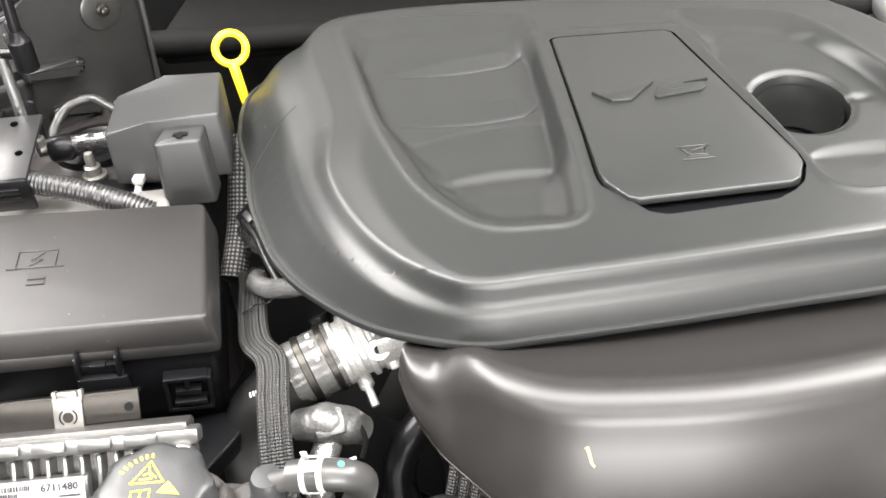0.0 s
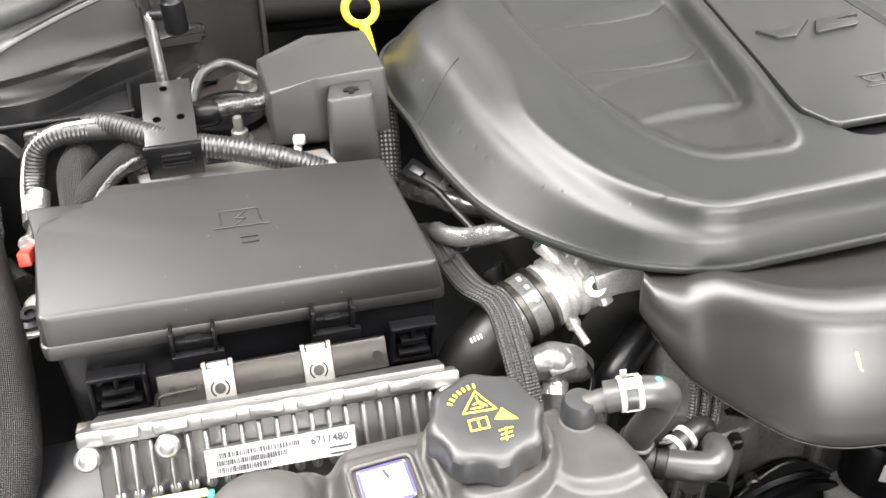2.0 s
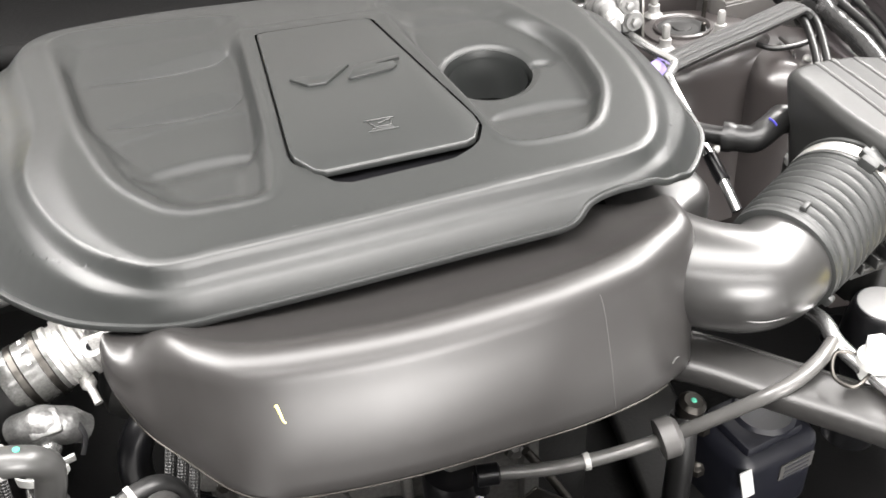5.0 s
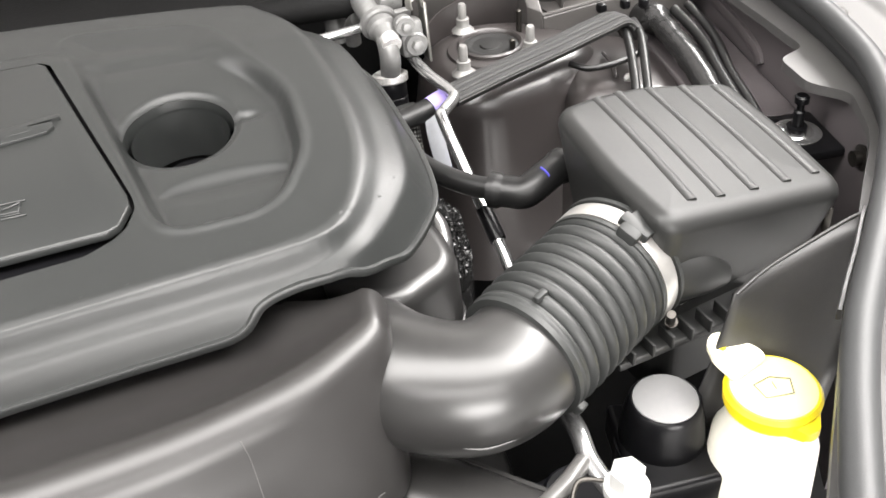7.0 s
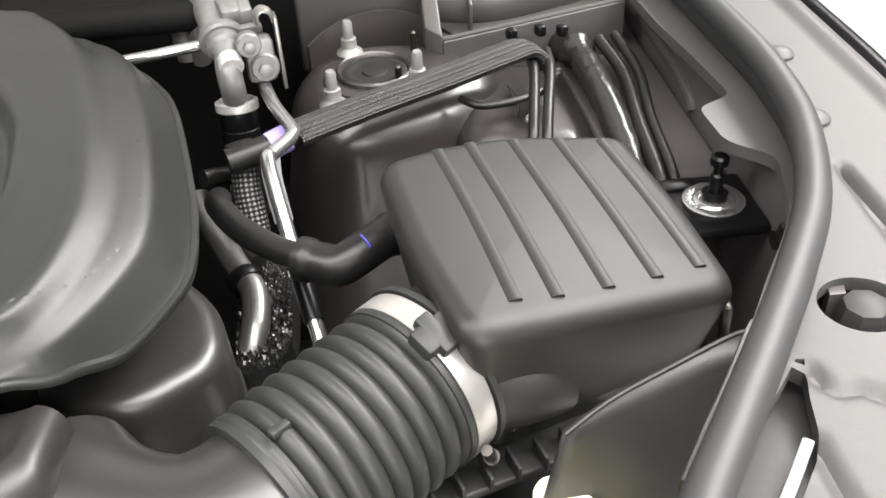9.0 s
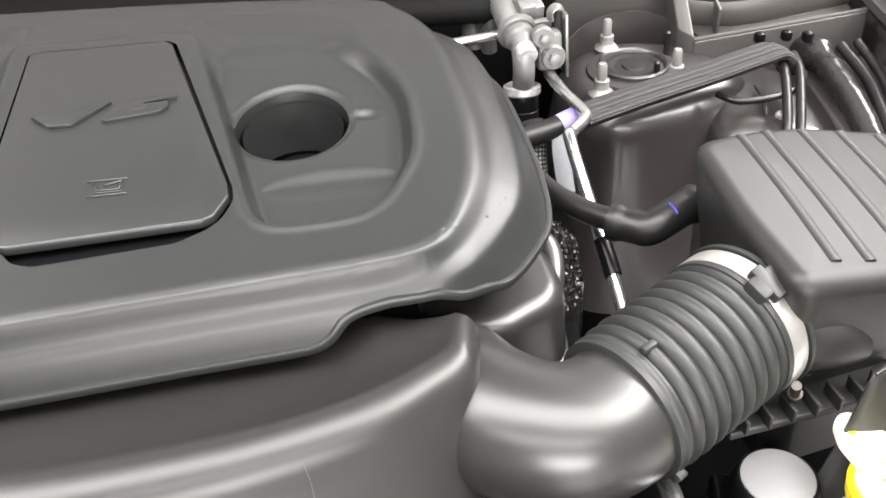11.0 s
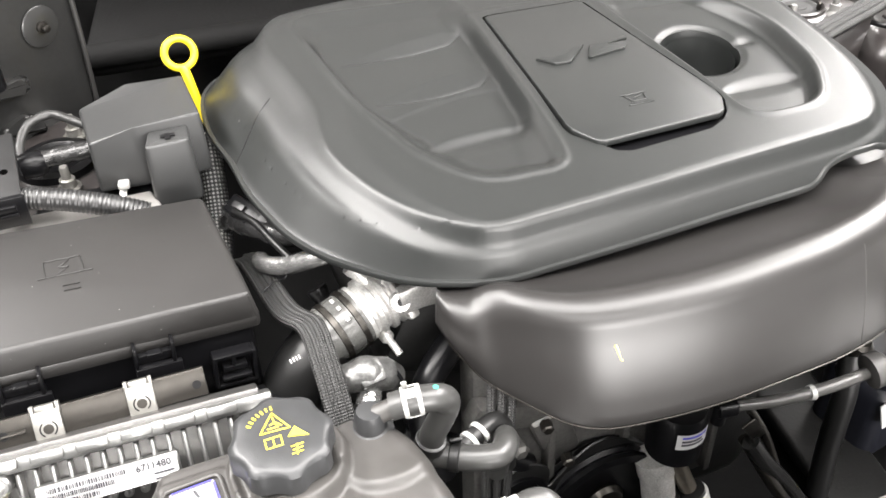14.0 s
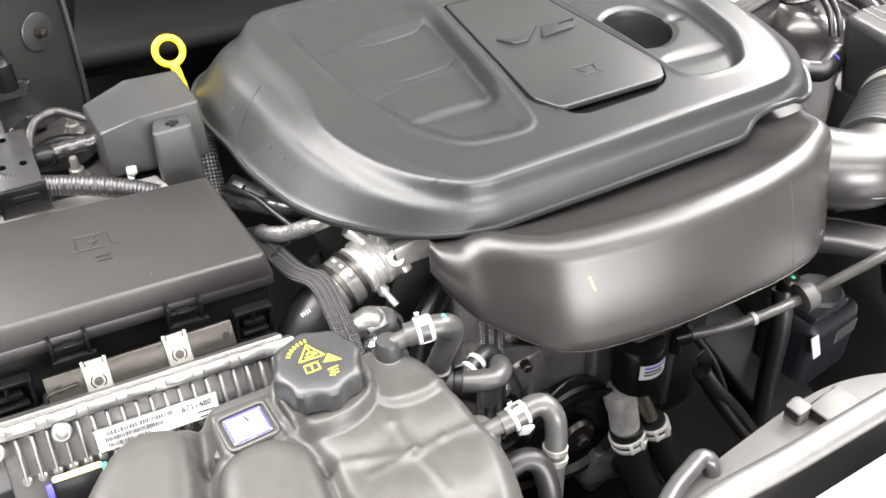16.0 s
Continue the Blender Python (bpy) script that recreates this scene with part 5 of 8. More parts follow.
part("crimp_collar", lathe([(0.020, -0.006), (0.0225, -0.004), (0.0225, 0.004), (0.019, 0.006), (0.014, 0.004)], 28, pose(0.603, 1.131, 0.930, -12, 0, 0)), ALU_BRIGHT, ac)
part("crimp_sleeve", lathe([(0.018, -0.044), (0.0195, -0.040), (0.0195, -0.026), (0.0185, -0.025), (0.0195, -0.023), (0.0195, -0.008), (0.019, -0.005)], 28, pose(0.603, 1.131, 0.930, -12, 0, 0)), BLACK, ac)
part("lower_hose", sweep([(0.603, 1.138, 0.895), (0.603, 1.135, 0.86), (0.60, 1.12, 0.80)], 0.018, 16, 4), RUBBER, ac)
part("liquid_line", sweep([(0.634, 1.146, 0.957), (0.634, 1.135, 0.950), (0.647, 1.080, 0.951), (0.664, 1.030, 0.953), (0.664, 1.012, 0.953), (0.648, 0.985, 0.953), (0.645, 0.968, 0.952), (0.660, 0.90, 0.915), (0.676, 0.835, 0.878), (0.684, 0.80, 0.855)], 0.0068, 16, 8), PIPE, ac, "bent bright aluminium liquid line")
part("line_sleeve", sweep([(0.668, 0.868, 0.897), (0.676, 0.835, 0.878)], 0.009, 14, 3), BLACK, ac)
one("paper_tag", sweep([(0.641, 1.035, 0.935), (0.640, 1.018, 0.912), (0.643, 1.006, 0.888), (0.646, 0.998, 0.868)], 0.006, 8, 6, flat=(0.019, 0.0016)), mat("frosted_paper_tag", (0.20, 0.205, 0.22), 0.5, vary=0.08), "pale folded paper tag hanging from the braided line", "tag")
one("mesh_sleeve", sweep([(0.609, 1.052, 0.930), (0.612, 1.045, 0.912), (0.612, 1.03, 0.885), (0.616, 1.01, 0.85)], 0.014, 18, 6), MESHSLEEVE, "open mesh sleeve hanging below the hose end", "sleeve")
one("hood_release_rod", sweep([(0.48, 1.15, 0.98), (0.53, 1.15, 0.985), (0.585, 1.168, 0.985)], 0.006, 12, 4), PIPE, "thin bright aluminium pipe behind the cover", "pipe")
one("heat_foil", relief(rounded([(0.600, 0.96), (0.606, 1.00), (0.628, 0.985), (0.652, 0.95), (0.652, 0.86), (0.645, 0.83), (0.605, 0.82)], 0.008, 3)[::-1], lambda X, Y, D: 0.842 + 0.0035 * np.sin(700 * X + 3 * np.sin(310 * Y)) * np.sin(640 * Y + 2 * np.sin(420 * X)) + 0.002 * np.sin(1500 * X + 900 * Y), 0.002, skirt=0.05), mat("crumpled_black_wrap", (0.012, 0.012, 0.012), 0.18, grain=1.0, grain_size=120, vary=0.4), "crumpled shiny black heat wrap beside the engine", "heat shield", sharp=25)
# Unseen rail, added low in the bay to close off the floor.
one("frame_rail", slab([(0.60, 0.30), (0.72, 0.32), (0.68, 1.35), (0.56, 1.35)], 0.40, 0.37, 0.01), DARK, "unseen dark frame rail beside the engine, added to close off the floor", "frame rail")

# Cowl tray behind the tower.
cowl = thing("cowl_tray", (0.95, 1.35, 0.92), "black plastic cowl tray with raised webs", "cowl tray")
COWLGREY = mat("grey_cowl_panel", (0.050, 0.047, 0.045), 0.38, vary=0.1)
part("front_face", slab([(0.835, 1.268), (1.062, 1.290), (1.062, 1.304), (0.835, 1.282)], lambda x, y: 0.918 + 0.10 * (x - 0.85), 0.84, 0.003), COWLGREY, cowl)
part("front_edge", sweep([(0.835, 1.272, 0.918), (0.95, 1.283, 0.929), (1.062, 1.294, 0.940)], 0.003, 8, 4), COWLGREY, cowl)
part("tray", slab([(0.832, 1.284), (1.062, 1.306), (1.062, 1.52), (0.80, 1.52)], lambda x, y: 0.900 + 0.08 * (x - 0.85) + 0.10 * (y - 1.29), 0.84, 0.004), COWLGREY, cowl)
for y, h in ((1.345, 0.020), (1.395, 0.026), (1.45, 0.03)):
    part("web", sweep([(0.832, y + 0.004, 0.905 + h), (0.90, y - 0.012, 0.905 + h), (0.98, y - 0.006, 0.913 + h), (1.06, y + 0.012, 0.920 + h)], 0.004, 8, 8, flat=(0.005, 0.034)), COWLGREY, cowl)
part("cross_web", box(0.004, 0.18, 0.045, 0.001, pose(0.875, 1.40, 0.93, 6, 0, 0)), COWLGREY, cowl)
part("side_cheek", slab([(0.815, 1.285), (0.835, 1.268), (0.840, 1.50), (0.82, 1.50)], lambda x, y: 0.925 + 0.4 * (y - 1.27), 0.84, 0.003), COWLGREY, cowl)
one("cowl_side", slab([(0.66, 1.375), (0.83, 1.385), (0.83, 1.40), (0.66, 1.40)], 1.06, 0.84, 0.006), COWLGREY, "dark grey cowl side behind the strut tower", "cowl", kind="structure")

# Right inner fender, ledge and weatherstrip.
LEDGE_IN = [(0.77, 0.35), (0.835, 0.46), (0.895, 0.56), (0.952, 0.648), (1.008, 0.735), (1.042, 0.785), (1.062, 0.82), (1.082, 0.893), (1.048, 0.926), (1.045, 0.988), (1.083, 1.007), (1.074, 1.10), (1.064, 1.18), (1.060, 1.26), (1.060, 1.55)]
APRON_GREY = mat("plum_grey_primer", (0.070, 0.062, 0.064), 0.42, vary=0.1, spec=0.5)
fender_r = thing("inner_fender", (1.15, 0.9, 0.6), "dark inner fender with a grey flat ledge and bolts", "fender")
OCT = [(1.063 + 0.031 * math.cos(2 * math.pi * i / 32), 0.700 + 0.029 * math.sin(2 * math.pi * i / 32)) for i in range(32)]
SLOT = rounded([(1.098, 0.640), (1.135, 0.640), (1.135, 0.668), (1.108, 0.672)], 0.008, 4)
WEDGE = rounded([(1.006, 0.668), (0.990, 0.621), (0.983, 0.591), (0.976, 0.578), (0.915, 0.50), (0.898, 0.50), (0.896, 0.52), (0.945, 0.599), (0.978, 0.635)], 0.003, 3)[::-1]
GROOVES = ([(1.001, 0.647), (1.003, 0.634), (1.011, 0.625), (1.024, 0.626), (1.040, 0.613), (1.07, 0.605)], [(0.979, 0.590), (0.979, 0.553), (0.984, 0.519), (0.99, 0.49)])
LEDGE_POLY = rounded(LEDGE_IN + [(1.235 + 0.0, 1.55), (1.235, 0.95), (1.30, 0.80), (1.34, 0.35)], 0.012, 3)[::-1]


def ledge_z(X, Y, D):
    run = np.clip((0.880 - Y) / 0.15, 0, 1.6)
    Z = 0.957 + 0.0 * X
    # A pressed crease that widens towards the front, and the raised outer lip.
    Z -= 0.009 * np.exp(-((X - 1.128 + 0.004 * run) / (0.0045 + 0.003 * run)) ** 2) * step(0.0, 0.12, run)
    Z += 0.006 * step(0.02, 0.0, np.abs(X - 1.225))
    for g in GROOVES:
        far = np.full(X.shape, 9.0)
        for (ax, ay), (bx, by) in zip(g, g[1:]):
            f = np.clip(((X - ax) * (bx - ax) + (Y - ay) * (by - ay)) / ((bx - ax) ** 2 + (by - ay) ** 2), 0, 1)
            far = np.minimum(far, np.hypot(X - ax - f * (bx - ax), Y - ay - f * (by - ay)))
        Z -= 0.006 * np.exp(-(far / 0.005) ** 2)
    return Z


part("ledge", relief(LEDGE_POLY, ledge_z, 0.004, holes=(OCT, SLOT, WEDGE), skirt=0.012), LEDGE, fender_r)
part("side_wall", slab([(1.050, 0.72), (1.074, 0.80), (1.090, 0.88), (1.092, 1.02), (1.092, 1.50), (1.104, 1.50), (1.104, 1.02), (1.102, 0.88), (1.086, 0.80), (1.062, 0.72)], 0.95, 0.50, 0.0), APRON_GREY, fender_r)
part("pressed_ridge", sweep([(1.091, 1.44, 0.905), (1.091, 1.30, 0.905), (1.091, 1.19, 0.902), (1.091, 1.13, 0.893), (1.091, 1.115, 0.88)], 0.006, 12, 6, flat=(0.010, 0.016)), APRON_GREY, fender_r)
part("rear_wall", slab([(0.955, 0.98), (1.09, 0.985), (1.09, 1.0), (0.955, 1.0)], 0.84, 0.50, 0.003), PAINT_DULL, fender_r)
part("gutter", joined(slab([(0.985, 1.0), (1.091, 1.0), (1.091, 1.45), (0.97, 1.45)], 0.872, 0.86, 0.004)), APRON_GREY, fender_r)
part("outer_edge", sweep([(1.245, 1.56, 0.95), (1.245, 1.1, 0.953), (1.247, 0.93, 0.953), (1.31, 0.80, 0.95), (1.35, 0.35, 0.95)], 0.012, 12, 6), BLACK, fender_r)
part("outer_skin", slab([(1.24, 0.93), (1.27, 0.93), (1.27, 1.56), (1.24, 1.56)], 0.945, 0.35, 0.006), PAINT, fender_r)
part("well", lathe([(0.050, -0.09), (0.056, 0.0), (0.054, 0.0), (0.047, -0.085), (0.001, -0.085)], 32, pose(1.063, 0.700, 0.944) @ Matrix.Scale(0.62, 4)), DARK, fender_r)
part("slot_liner", slab([(0.87, 0.47), (0.93, 0.47), (1.0, 0.59), (1.015, 0.68), (0.98, 0.68)], lambda x, y: 0.9535 - 0.13 * (y - 0.47), 0.87, 0.002), LEDGE, fender_r)
# Pale strip painted in for the glare on the panel edge.
part("edge_glint", sweep([(0.978, 0.594, 0.951), (0.959, 0.569, 0.952), (0.940, 0.545, 0.952), (0.912, 0.508, 0.952)], 0.006, 10, 5, flat=(0.0075, 0.004), shape=lambda s, L: 0.5 + 0.5 * min(1, s / 0.03)), mat("pale_edge_glint", (0.26, 0.26, 0.26), 0.3, vary=0.1), fender_r, "panel edge with its glint put in as a pale strip")
part("washer", lathe([(0.016, -0.001), (0.016, 0.002), (0.0145, 0.003), (0.0105, 0.003), (0.010, 0.0055), (0.004, 0.007)], 24, pose(0.948, 0.519, 0.957)), LEDGE, fender_r)
part("hood_stop", joined(lathe([(0.0185, -0.05), (0.0185, -0.006), (0.016, 0.004), (0.009, 0.008)], 8, pose(1.068, 0.703, 0.950, 0, 0, 10)), lathe([(0.012, -0.07), (0.012, -0.04)], 20, pose(1.068, 0.703, 0.945))), mat("hood_stop_rubber", (0.036, 0.0355, 0.035), 0.55, vary=0.08, spec=0.3), fender_r, "grey faceted adjustable hood stop")
for x, y in ((1.160, 1.077), (1.138, 0.946)):
    part("push_rivet", lathe([(0.0145, -0.002), (0.0145, 0.003), (0.011, 0.0065), (0.006, 0.008), (0.002, 0.0083)], 24, pose(x, y, 0.957)), LEDGE, fender_r)
part("bolt", lathe([(0.014, 0), (0.015, 0.004), (0.009, 0.006), (0.009, 0.014)], 12, pose(1.085, 0.85, 0.90, 0, -90, 0)), STEEL, fender_r)
SEALPTS = [(1.085, 1.50, 0.985), (1.096, 1.30, 0.99), (1.106, 1.077, 0.993), (1.106, 0.980, 0.993), (1.093, 0.884, 0.993), (1.057, 0.783, 0.993), (1.010, 0.704, 0.993), (0.966, 0.640, 0.993), (0.923, 0.580, 0.993), (0.884, 0.525, 0.993), (0.845, 0.458, 0.992), (0.80, 0.37, 0.99)]
ws = thing("weatherstrip", (1.05, 0.8, 0.96), "thick grey-black rubber weatherstrip along the fender ledge", "weatherstrip")
part("bulb", sweep(SEALPTS, 0.0135, 20, 8), SEAL, ws)
part("foot", sweep([(x + 0.004, y, z - 0.021) for x, y, z in SEALPTS], 0.01, 10, 8, flat=(0.014, 0.030)), SEAL, ws)
part("edge_strip", sweep([(x - 0.004, y, z) for x, y, z in ((0.974, 0.672, 0.975), (0.965, 0.660, 0.977), (0.940, 0.624, 0.977), (0.913, 0.588, 0.976), (0.890, 0.556, 0.974))], 0.0032, 10, 8, flat=(0.0045, 0.011)), TRIM, ws)

latch = thing("adjuster_stud", (1.044, 0.936, 0.86), "black-capped adjuster stud on a chromed washer", "stud")
part("washer", lathe([(0.026, 0.0), (0.029, 0.001), (0.029, 0.003), (0.026, 0.0042), (0.020, 0.0036), (0.018, 0.0056), (0.016, 0.006), (0.010, 0.006)], 32, pose(1.050, 0.934, 0.886)), PIPE, latch)
part("threaded_post", lathe([(0.012, 0.004), (0.012, 0.011), (0.0065, 0.012), (0.0065, 0.030), (0.0045, 0.032), (0.0045, 0.040), (0.0085, 0.042), (0.0085, 0.049), (0.006, 0.051)], 16, pose(1.050, 0.934, 0.886)), BLACK, latch)
part("support", joined(box(0.11, 0.09, 0.012, 0.004, pose(1.035, 0.935, 0.880)), box(0.05, 0.02, 0.02, 0.004, pose(1.02, 0.965, 0.88))), BLACK, latch)

# Side panel in front of the air box, washer neck, power-steering bottle.
vv, ff = [], []
TOPE = [(0.838, 0.626, 0.946), (0.870, 0.640, 0.957), (0.915, 0.652, 0.970), (0.955, 0.662, 0.980), (0.972, 0.660, 0.982)]
for i in range(9):
    t = i / 8
    for j in range(9):
        s = j / 8
        a = smooth(TOPE, 8)[j * 4]
        b = Vector((0.80 + 0.11 * s, 0.618 - 0.04 * s, 0.79 + 0.05 * s))
        q = a.lerp(b, t) + Vector((0.004, -0.006, 0.008)) * math.sin(math.pi * t) * (0.4 + 0.6 * s)
        vv.append(q)
for i in range(8):
    for j in range(8):
        ff.append((i * 9 + j, (i + 1) * 9 + j, (i + 1) * 9 + j + 1, i * 9 + j + 1))
splash = thing("splash_panel", (0.88, 0.62, 0.80), "curved dark plastic splash panel before the air box", "panel")
part("panel", (vv, ff), TRIM, splash, solid=0.003)
part("rolled_edge", sweep([(x, y, z - 0.0006) for x, y, z in TOPE], 0.0016, 10, 8), TRIM, splash)
wash = thing("washer_filler", (0.857, 0.575, 0.80), "washer fluid filler with a bright yellow cap", "washer filler")
part("neck", lathe([(0.050, -0.14), (0.046, -0.05), (0.036, -0.028), (0.034, -0.006), (0.034, 0.0)], 28, pose(0.857, 0.573, 0.870)), CREAM, wash, "translucent cream filler neck")
WC = pose(0.857, 0.575, 0.875)
TAB = rounded([(0.847, 0.548), (0.852, 0.538), (0.866, 0.527), (0.878, 0.530), (0.885, 0.545), (0.870, 0.556)], 0.003, 3)
wc = part("cap", joined(lathe([(0.034, -0.012), (0.040, -0.010), (0.041, 0.002), (0.038, 0.006), (0.034, 0.0062)], 40, WC), slab(TAB, lambda x, y: 0.876 + 0.22 * (y - 0.545), 0.862, 0.002)), YELLOW, wash, "yellow plastic cap with a pull tab")
# Top disc whitened: the glare on the yellow cap is put into its colour.
part("cap_top", lathe([(0.036, 0.004), (0.036, 0.0066), (0.033, 0.0076), (0.004, 0.0078)], 40, WC), mat("washed_out_yellow", (0.80, 0.74, 0.30), 0.45, vary=0.05), wc)
PADDLE = rounded([(0.826, 0.585), (0.818, 0.610), (0.819, 0.630), (0.828, 0.641), (0.840, 0.639), (0.848, 0.628), (0.860, 0.616), (0.864, 0.604)], 0.005, 4)
tether = part("tether", slab(PADDLE, lambda x, y: 0.8875 + 0.06 * (y - 0.6), 0.8835, 0.001), mat("pale_tether_plastic", (0.75, 0.72, 0.55), 0.45, vary=0.05), wc)
part("eyelet", lathe([(0.0034, 0.0), (0.0034, 0.0012), (0.001, 0.0013)], 16, pose(0.8305, 0.6215, 0.8884)), YELLOW, tether)
wmark = frame_on((0.857, 0.575, 0.8838), (1, 0, 0), (0, 0, 1))
part("wiper_symbol", joined(stroke([(-0.016, 0.004), (-0.012, -0.012), (0.012, -0.012), (0.016, 0.004), (0.0, 0.010), (-0.016, 0.004)], 0.0012, 0.0006, wmark), stroke([(0, 0.004), (0, -0.004)], 0.0010, 0.0006, wmark)), CASTING, wc)
bottle = thing("fluid_reservoir", (0.775, 0.60, 0.72), "round black fluid reservoir with a flat grey cap top", "reservoir")
rc = part("cap", lathe([(0.040, -0.05), (0.037, -0.02), (0.034, -0.004), (0.0325, 0.002), (0.0305, 0.004), (0.027, 0.004)], 40, pose(0.779, 0.613, 0.842)), BLACK, bottle)
part("cap_top", lathe([(0.0295, 0.003), (0.0290, 0.005), (0.027, 0.0058), (0.004, 0.006)], 40, pose(0.779, 0.613, 0.842)), mat("grey_cap_plastic", (0.14, 0.14, 0.14), 0.4, grain=0.05, vary=0.06), rc)
part("bottle", lathe([(0.030, -0.20), (0.044, -0.15), (0.043, -0.052), (0.039, -0.05)], 32, pose(0.779, 0.613, 0.842)), BLACK, bottle)
one("reservoir_bracket", slab([(0.735, 0.55), (0.90, 0.56), (0.89, 0.64), (0.74, 0.66)], 0.80, 0.76, 0.006), BLACK, "dark bracket between duct and reservoir", "bracket")

# Right of the radiator: brace, tubes, sensor unit.
brace = thing("cross_brace", (0.62, 0.53, 0.80), "dark painted tubular cross brace before the engine", "brace")
BRACE = mat("satin_brace_paint", (0.016, 0.0155, 0.015), 0.4, vary=0.15)
BRACE_LINE = [(0.50, 0.60, 0.841), (0.565, 0.565, 0.841), (0.62, 0.525, 0.839), (0.72, 0.453, 0.836), (0.86, 0.35, 0.826)]
part("tube", sweep(BRACE_LINE, 0.026, 20, 6, flat=(0.056, 0.030)), BRACE, brace)
part("edge_flange", sweep([(x + 0.017, y + 0.0235, z + 0.004) for x, y, z in BRACE_LINE], 0.003, 10, 6, flat=(0.006, 0.014)), BRACE, brace)
svc = thing("service_port", (0.735, 0.53, 0.84), "white capped service port on an aluminium line", "service port")
part("line", sweep([(0.687, 0.605, 0.858), (0.688, 0.575, 0.868), (0.690, 0.545, 0.864), (0.702, 0.506, 0.862), (0.722, 0.452, 0.862), (0.75, 0.40, 0.855)], 0.0085, 16, 8), PIPE, svc)
part("cap", joined(lathe([(0.013, -0.012), (0.013, 0.004), (0.018, 0.006), (0.018, 0.014), (0.014, 0.016)], 20, pose(0.706, 0.505, 0.868)), lathe([(0.014, 0.014), (0.014, 0.032), (0.011, 0.034)], 6, pose(0.706, 0.505, 0.868))), NYLON, svc)
part("tether", sweep([(0.697, 0.513, 0.878), (0.672, 0.518, 0.880), (0.662, 0.498, 0.870), (0.675, 0.483, 0.868), (0.697, 0.495, 0.870)], 0.002, 8, 8), STEEL, svc)
vent = thing("radiator_vent_tube", (0.52, 0.55, 0.74), "grey translucent vent tube with a round grommet", "tube")
part("tube", sweep([(0.320, 0.527, 0.757), (0.345, 0.526, 0.758), (0.385, 0.521, 0.761), (0.429, 0.520, 0.766), (0.475, 0.525, 0.769), (0.519, 0.533, 0.772), (0.560, 0.520, 0.806), (0.600, 0.503, 0.848), (0.630, 0.506, 0.862), (0.662, 0.525, 0.868), (0.684, 0.546, 0.867)], 0.0075, 14, 8), mat("vent_tube_plastic", (0.055, 0.054, 0.052), 0.3, vary=0.15), vent)
part("grommet", lathe([(0.012, -0.012), (0.022, -0.010), (0.022, 0.006), (0.016, 0.012)], 24, frame_on((0.519, 0.533, 0.772), (0, 0, 1), (1, 0.1, 0.2))), GREYPLAST, vent)
part("end_fitting", joined(lathe([(0.011, -0.012), (0.012, -0.01), (0.012, 0.01), (0.010, 0.012)], 16, frame_on((0.327, 0.527, 0.757), (0, 0, 1), (1, 0.0, 0))), lathe([(0.009, 0), (0.009, 0.03)], 14, pose(0.320, 0.528, 0.733))), BLACK, vent)
part("tie", lathe([(0.009, -0.003), (0.0095, 0.003)], 14, frame_on((0.429, 0.520, 0.766), (0, 0, 1), (1, 0.05, 0.06))), NYLON, vent)
abs_unit = thing("fluid_pump", (0.72, 0.62, 0.46), "dark blue-black pump unit with two small labels", "pump")
AB = pose(0.718, 0.741, 0.448, 0, 0, 20)
part("body", joined(box(0.145, 0.12, 0.15, 0.024, AB @ pose(0.020, 0, 0), 4), box(0.10, 0.09, 0.02, 0.008, AB @ pose(0.015, 0, 0.08)), lathe([(0.045, 0), (0.045, 0.02), (0.04, 0.026)], 28, AB @ pose(0.03, 0.0, 0.07))), mat("blue_black_plastic", (0.007, 0.0075, 0.011), 0.4, vary=0.2, spec=0.35), abs_unit)
part("label", box(0.02, 0.002, 0.04, 0, AB @ pose(-0.045, -0.0615, 0.045, -20, 0, 0)), WHITE, abs_unit)
lb = part("label", box(0.06, 0.002, 0.03, 0, AB @ pose(0.045, -0.0615, 0.03)), GREYPLAST, abs_unit)
for i in range(3):
    part("print_bar", box(0.045, 0.001, 0.004, 0, AB @ pose(0.045, -0.063, 0.038 - 0.009 * i)), PRINT, lb)
for p in ((-0.06, 0.02, 0.08), (0.03, 0.0, 0.08), (-0.10, -0.02, 0.06)):
    part("bolt", lathe([(0.011, 0), (0.011, 0.01), (0.007, 0.012)], 6, AB @ pose(*p)), STEEL, abs_unit)
ps = thing("steering_fitting", (0.62, 0.7, 0.58), "zinc hose fitting with a green mark", "fitting")
part("nut", lathe([(0.014, 0), (0.014, 0.02), (0.018, 0.022), (0.018, 0.034), (0.012, 0.04)], 12, pose(0.59, 0.66, 0.65, 10, 10, 0)), STEEL, ps)
part("mark", lathe([(0.004, 0.04), (0.003, 0.041)], 12, pose(0.59, 0.66, 0.65, 10, 10, 0)), GREEN, ps)
one("power_hose", sweep([(0.59, 0.66, 0.66), (0.585, 0.64, 0.60), (0.58, 0.63, 0.50), (0.58, 0.62, 0.40)], 0.017, 16, 6), RUBBER, "thick black hose hanging beside the pump", "hose")
for q, r in ((((0.38, 0.60, 0.70), (0.43, 0.58, 0.62), (0.47, 0.55, 0.50)), 0.006), (((0.40, 0.58, 0.62), (0.44, 0.55, 0.55), (0.50, 0.52, 0.46)), 0.009)):
    one("small_line", sweep(q, r, 10, 6), STEEL if r > 0.005 else RUBBER, "thin line in the dark below the resonator", "line")
one("bracket_strap", box(0.020, 0.003, 0.095, 0.001, pose(0.397, 0.56, 0.66, 15, -34, 10)), STEEL, "plain steel strap below the vent tube", "strap")
lower = thing("lower_radiator_hose", (0.3, 0.55, 0.5), "black lower radiator hose with bright spring clamps", "hose")
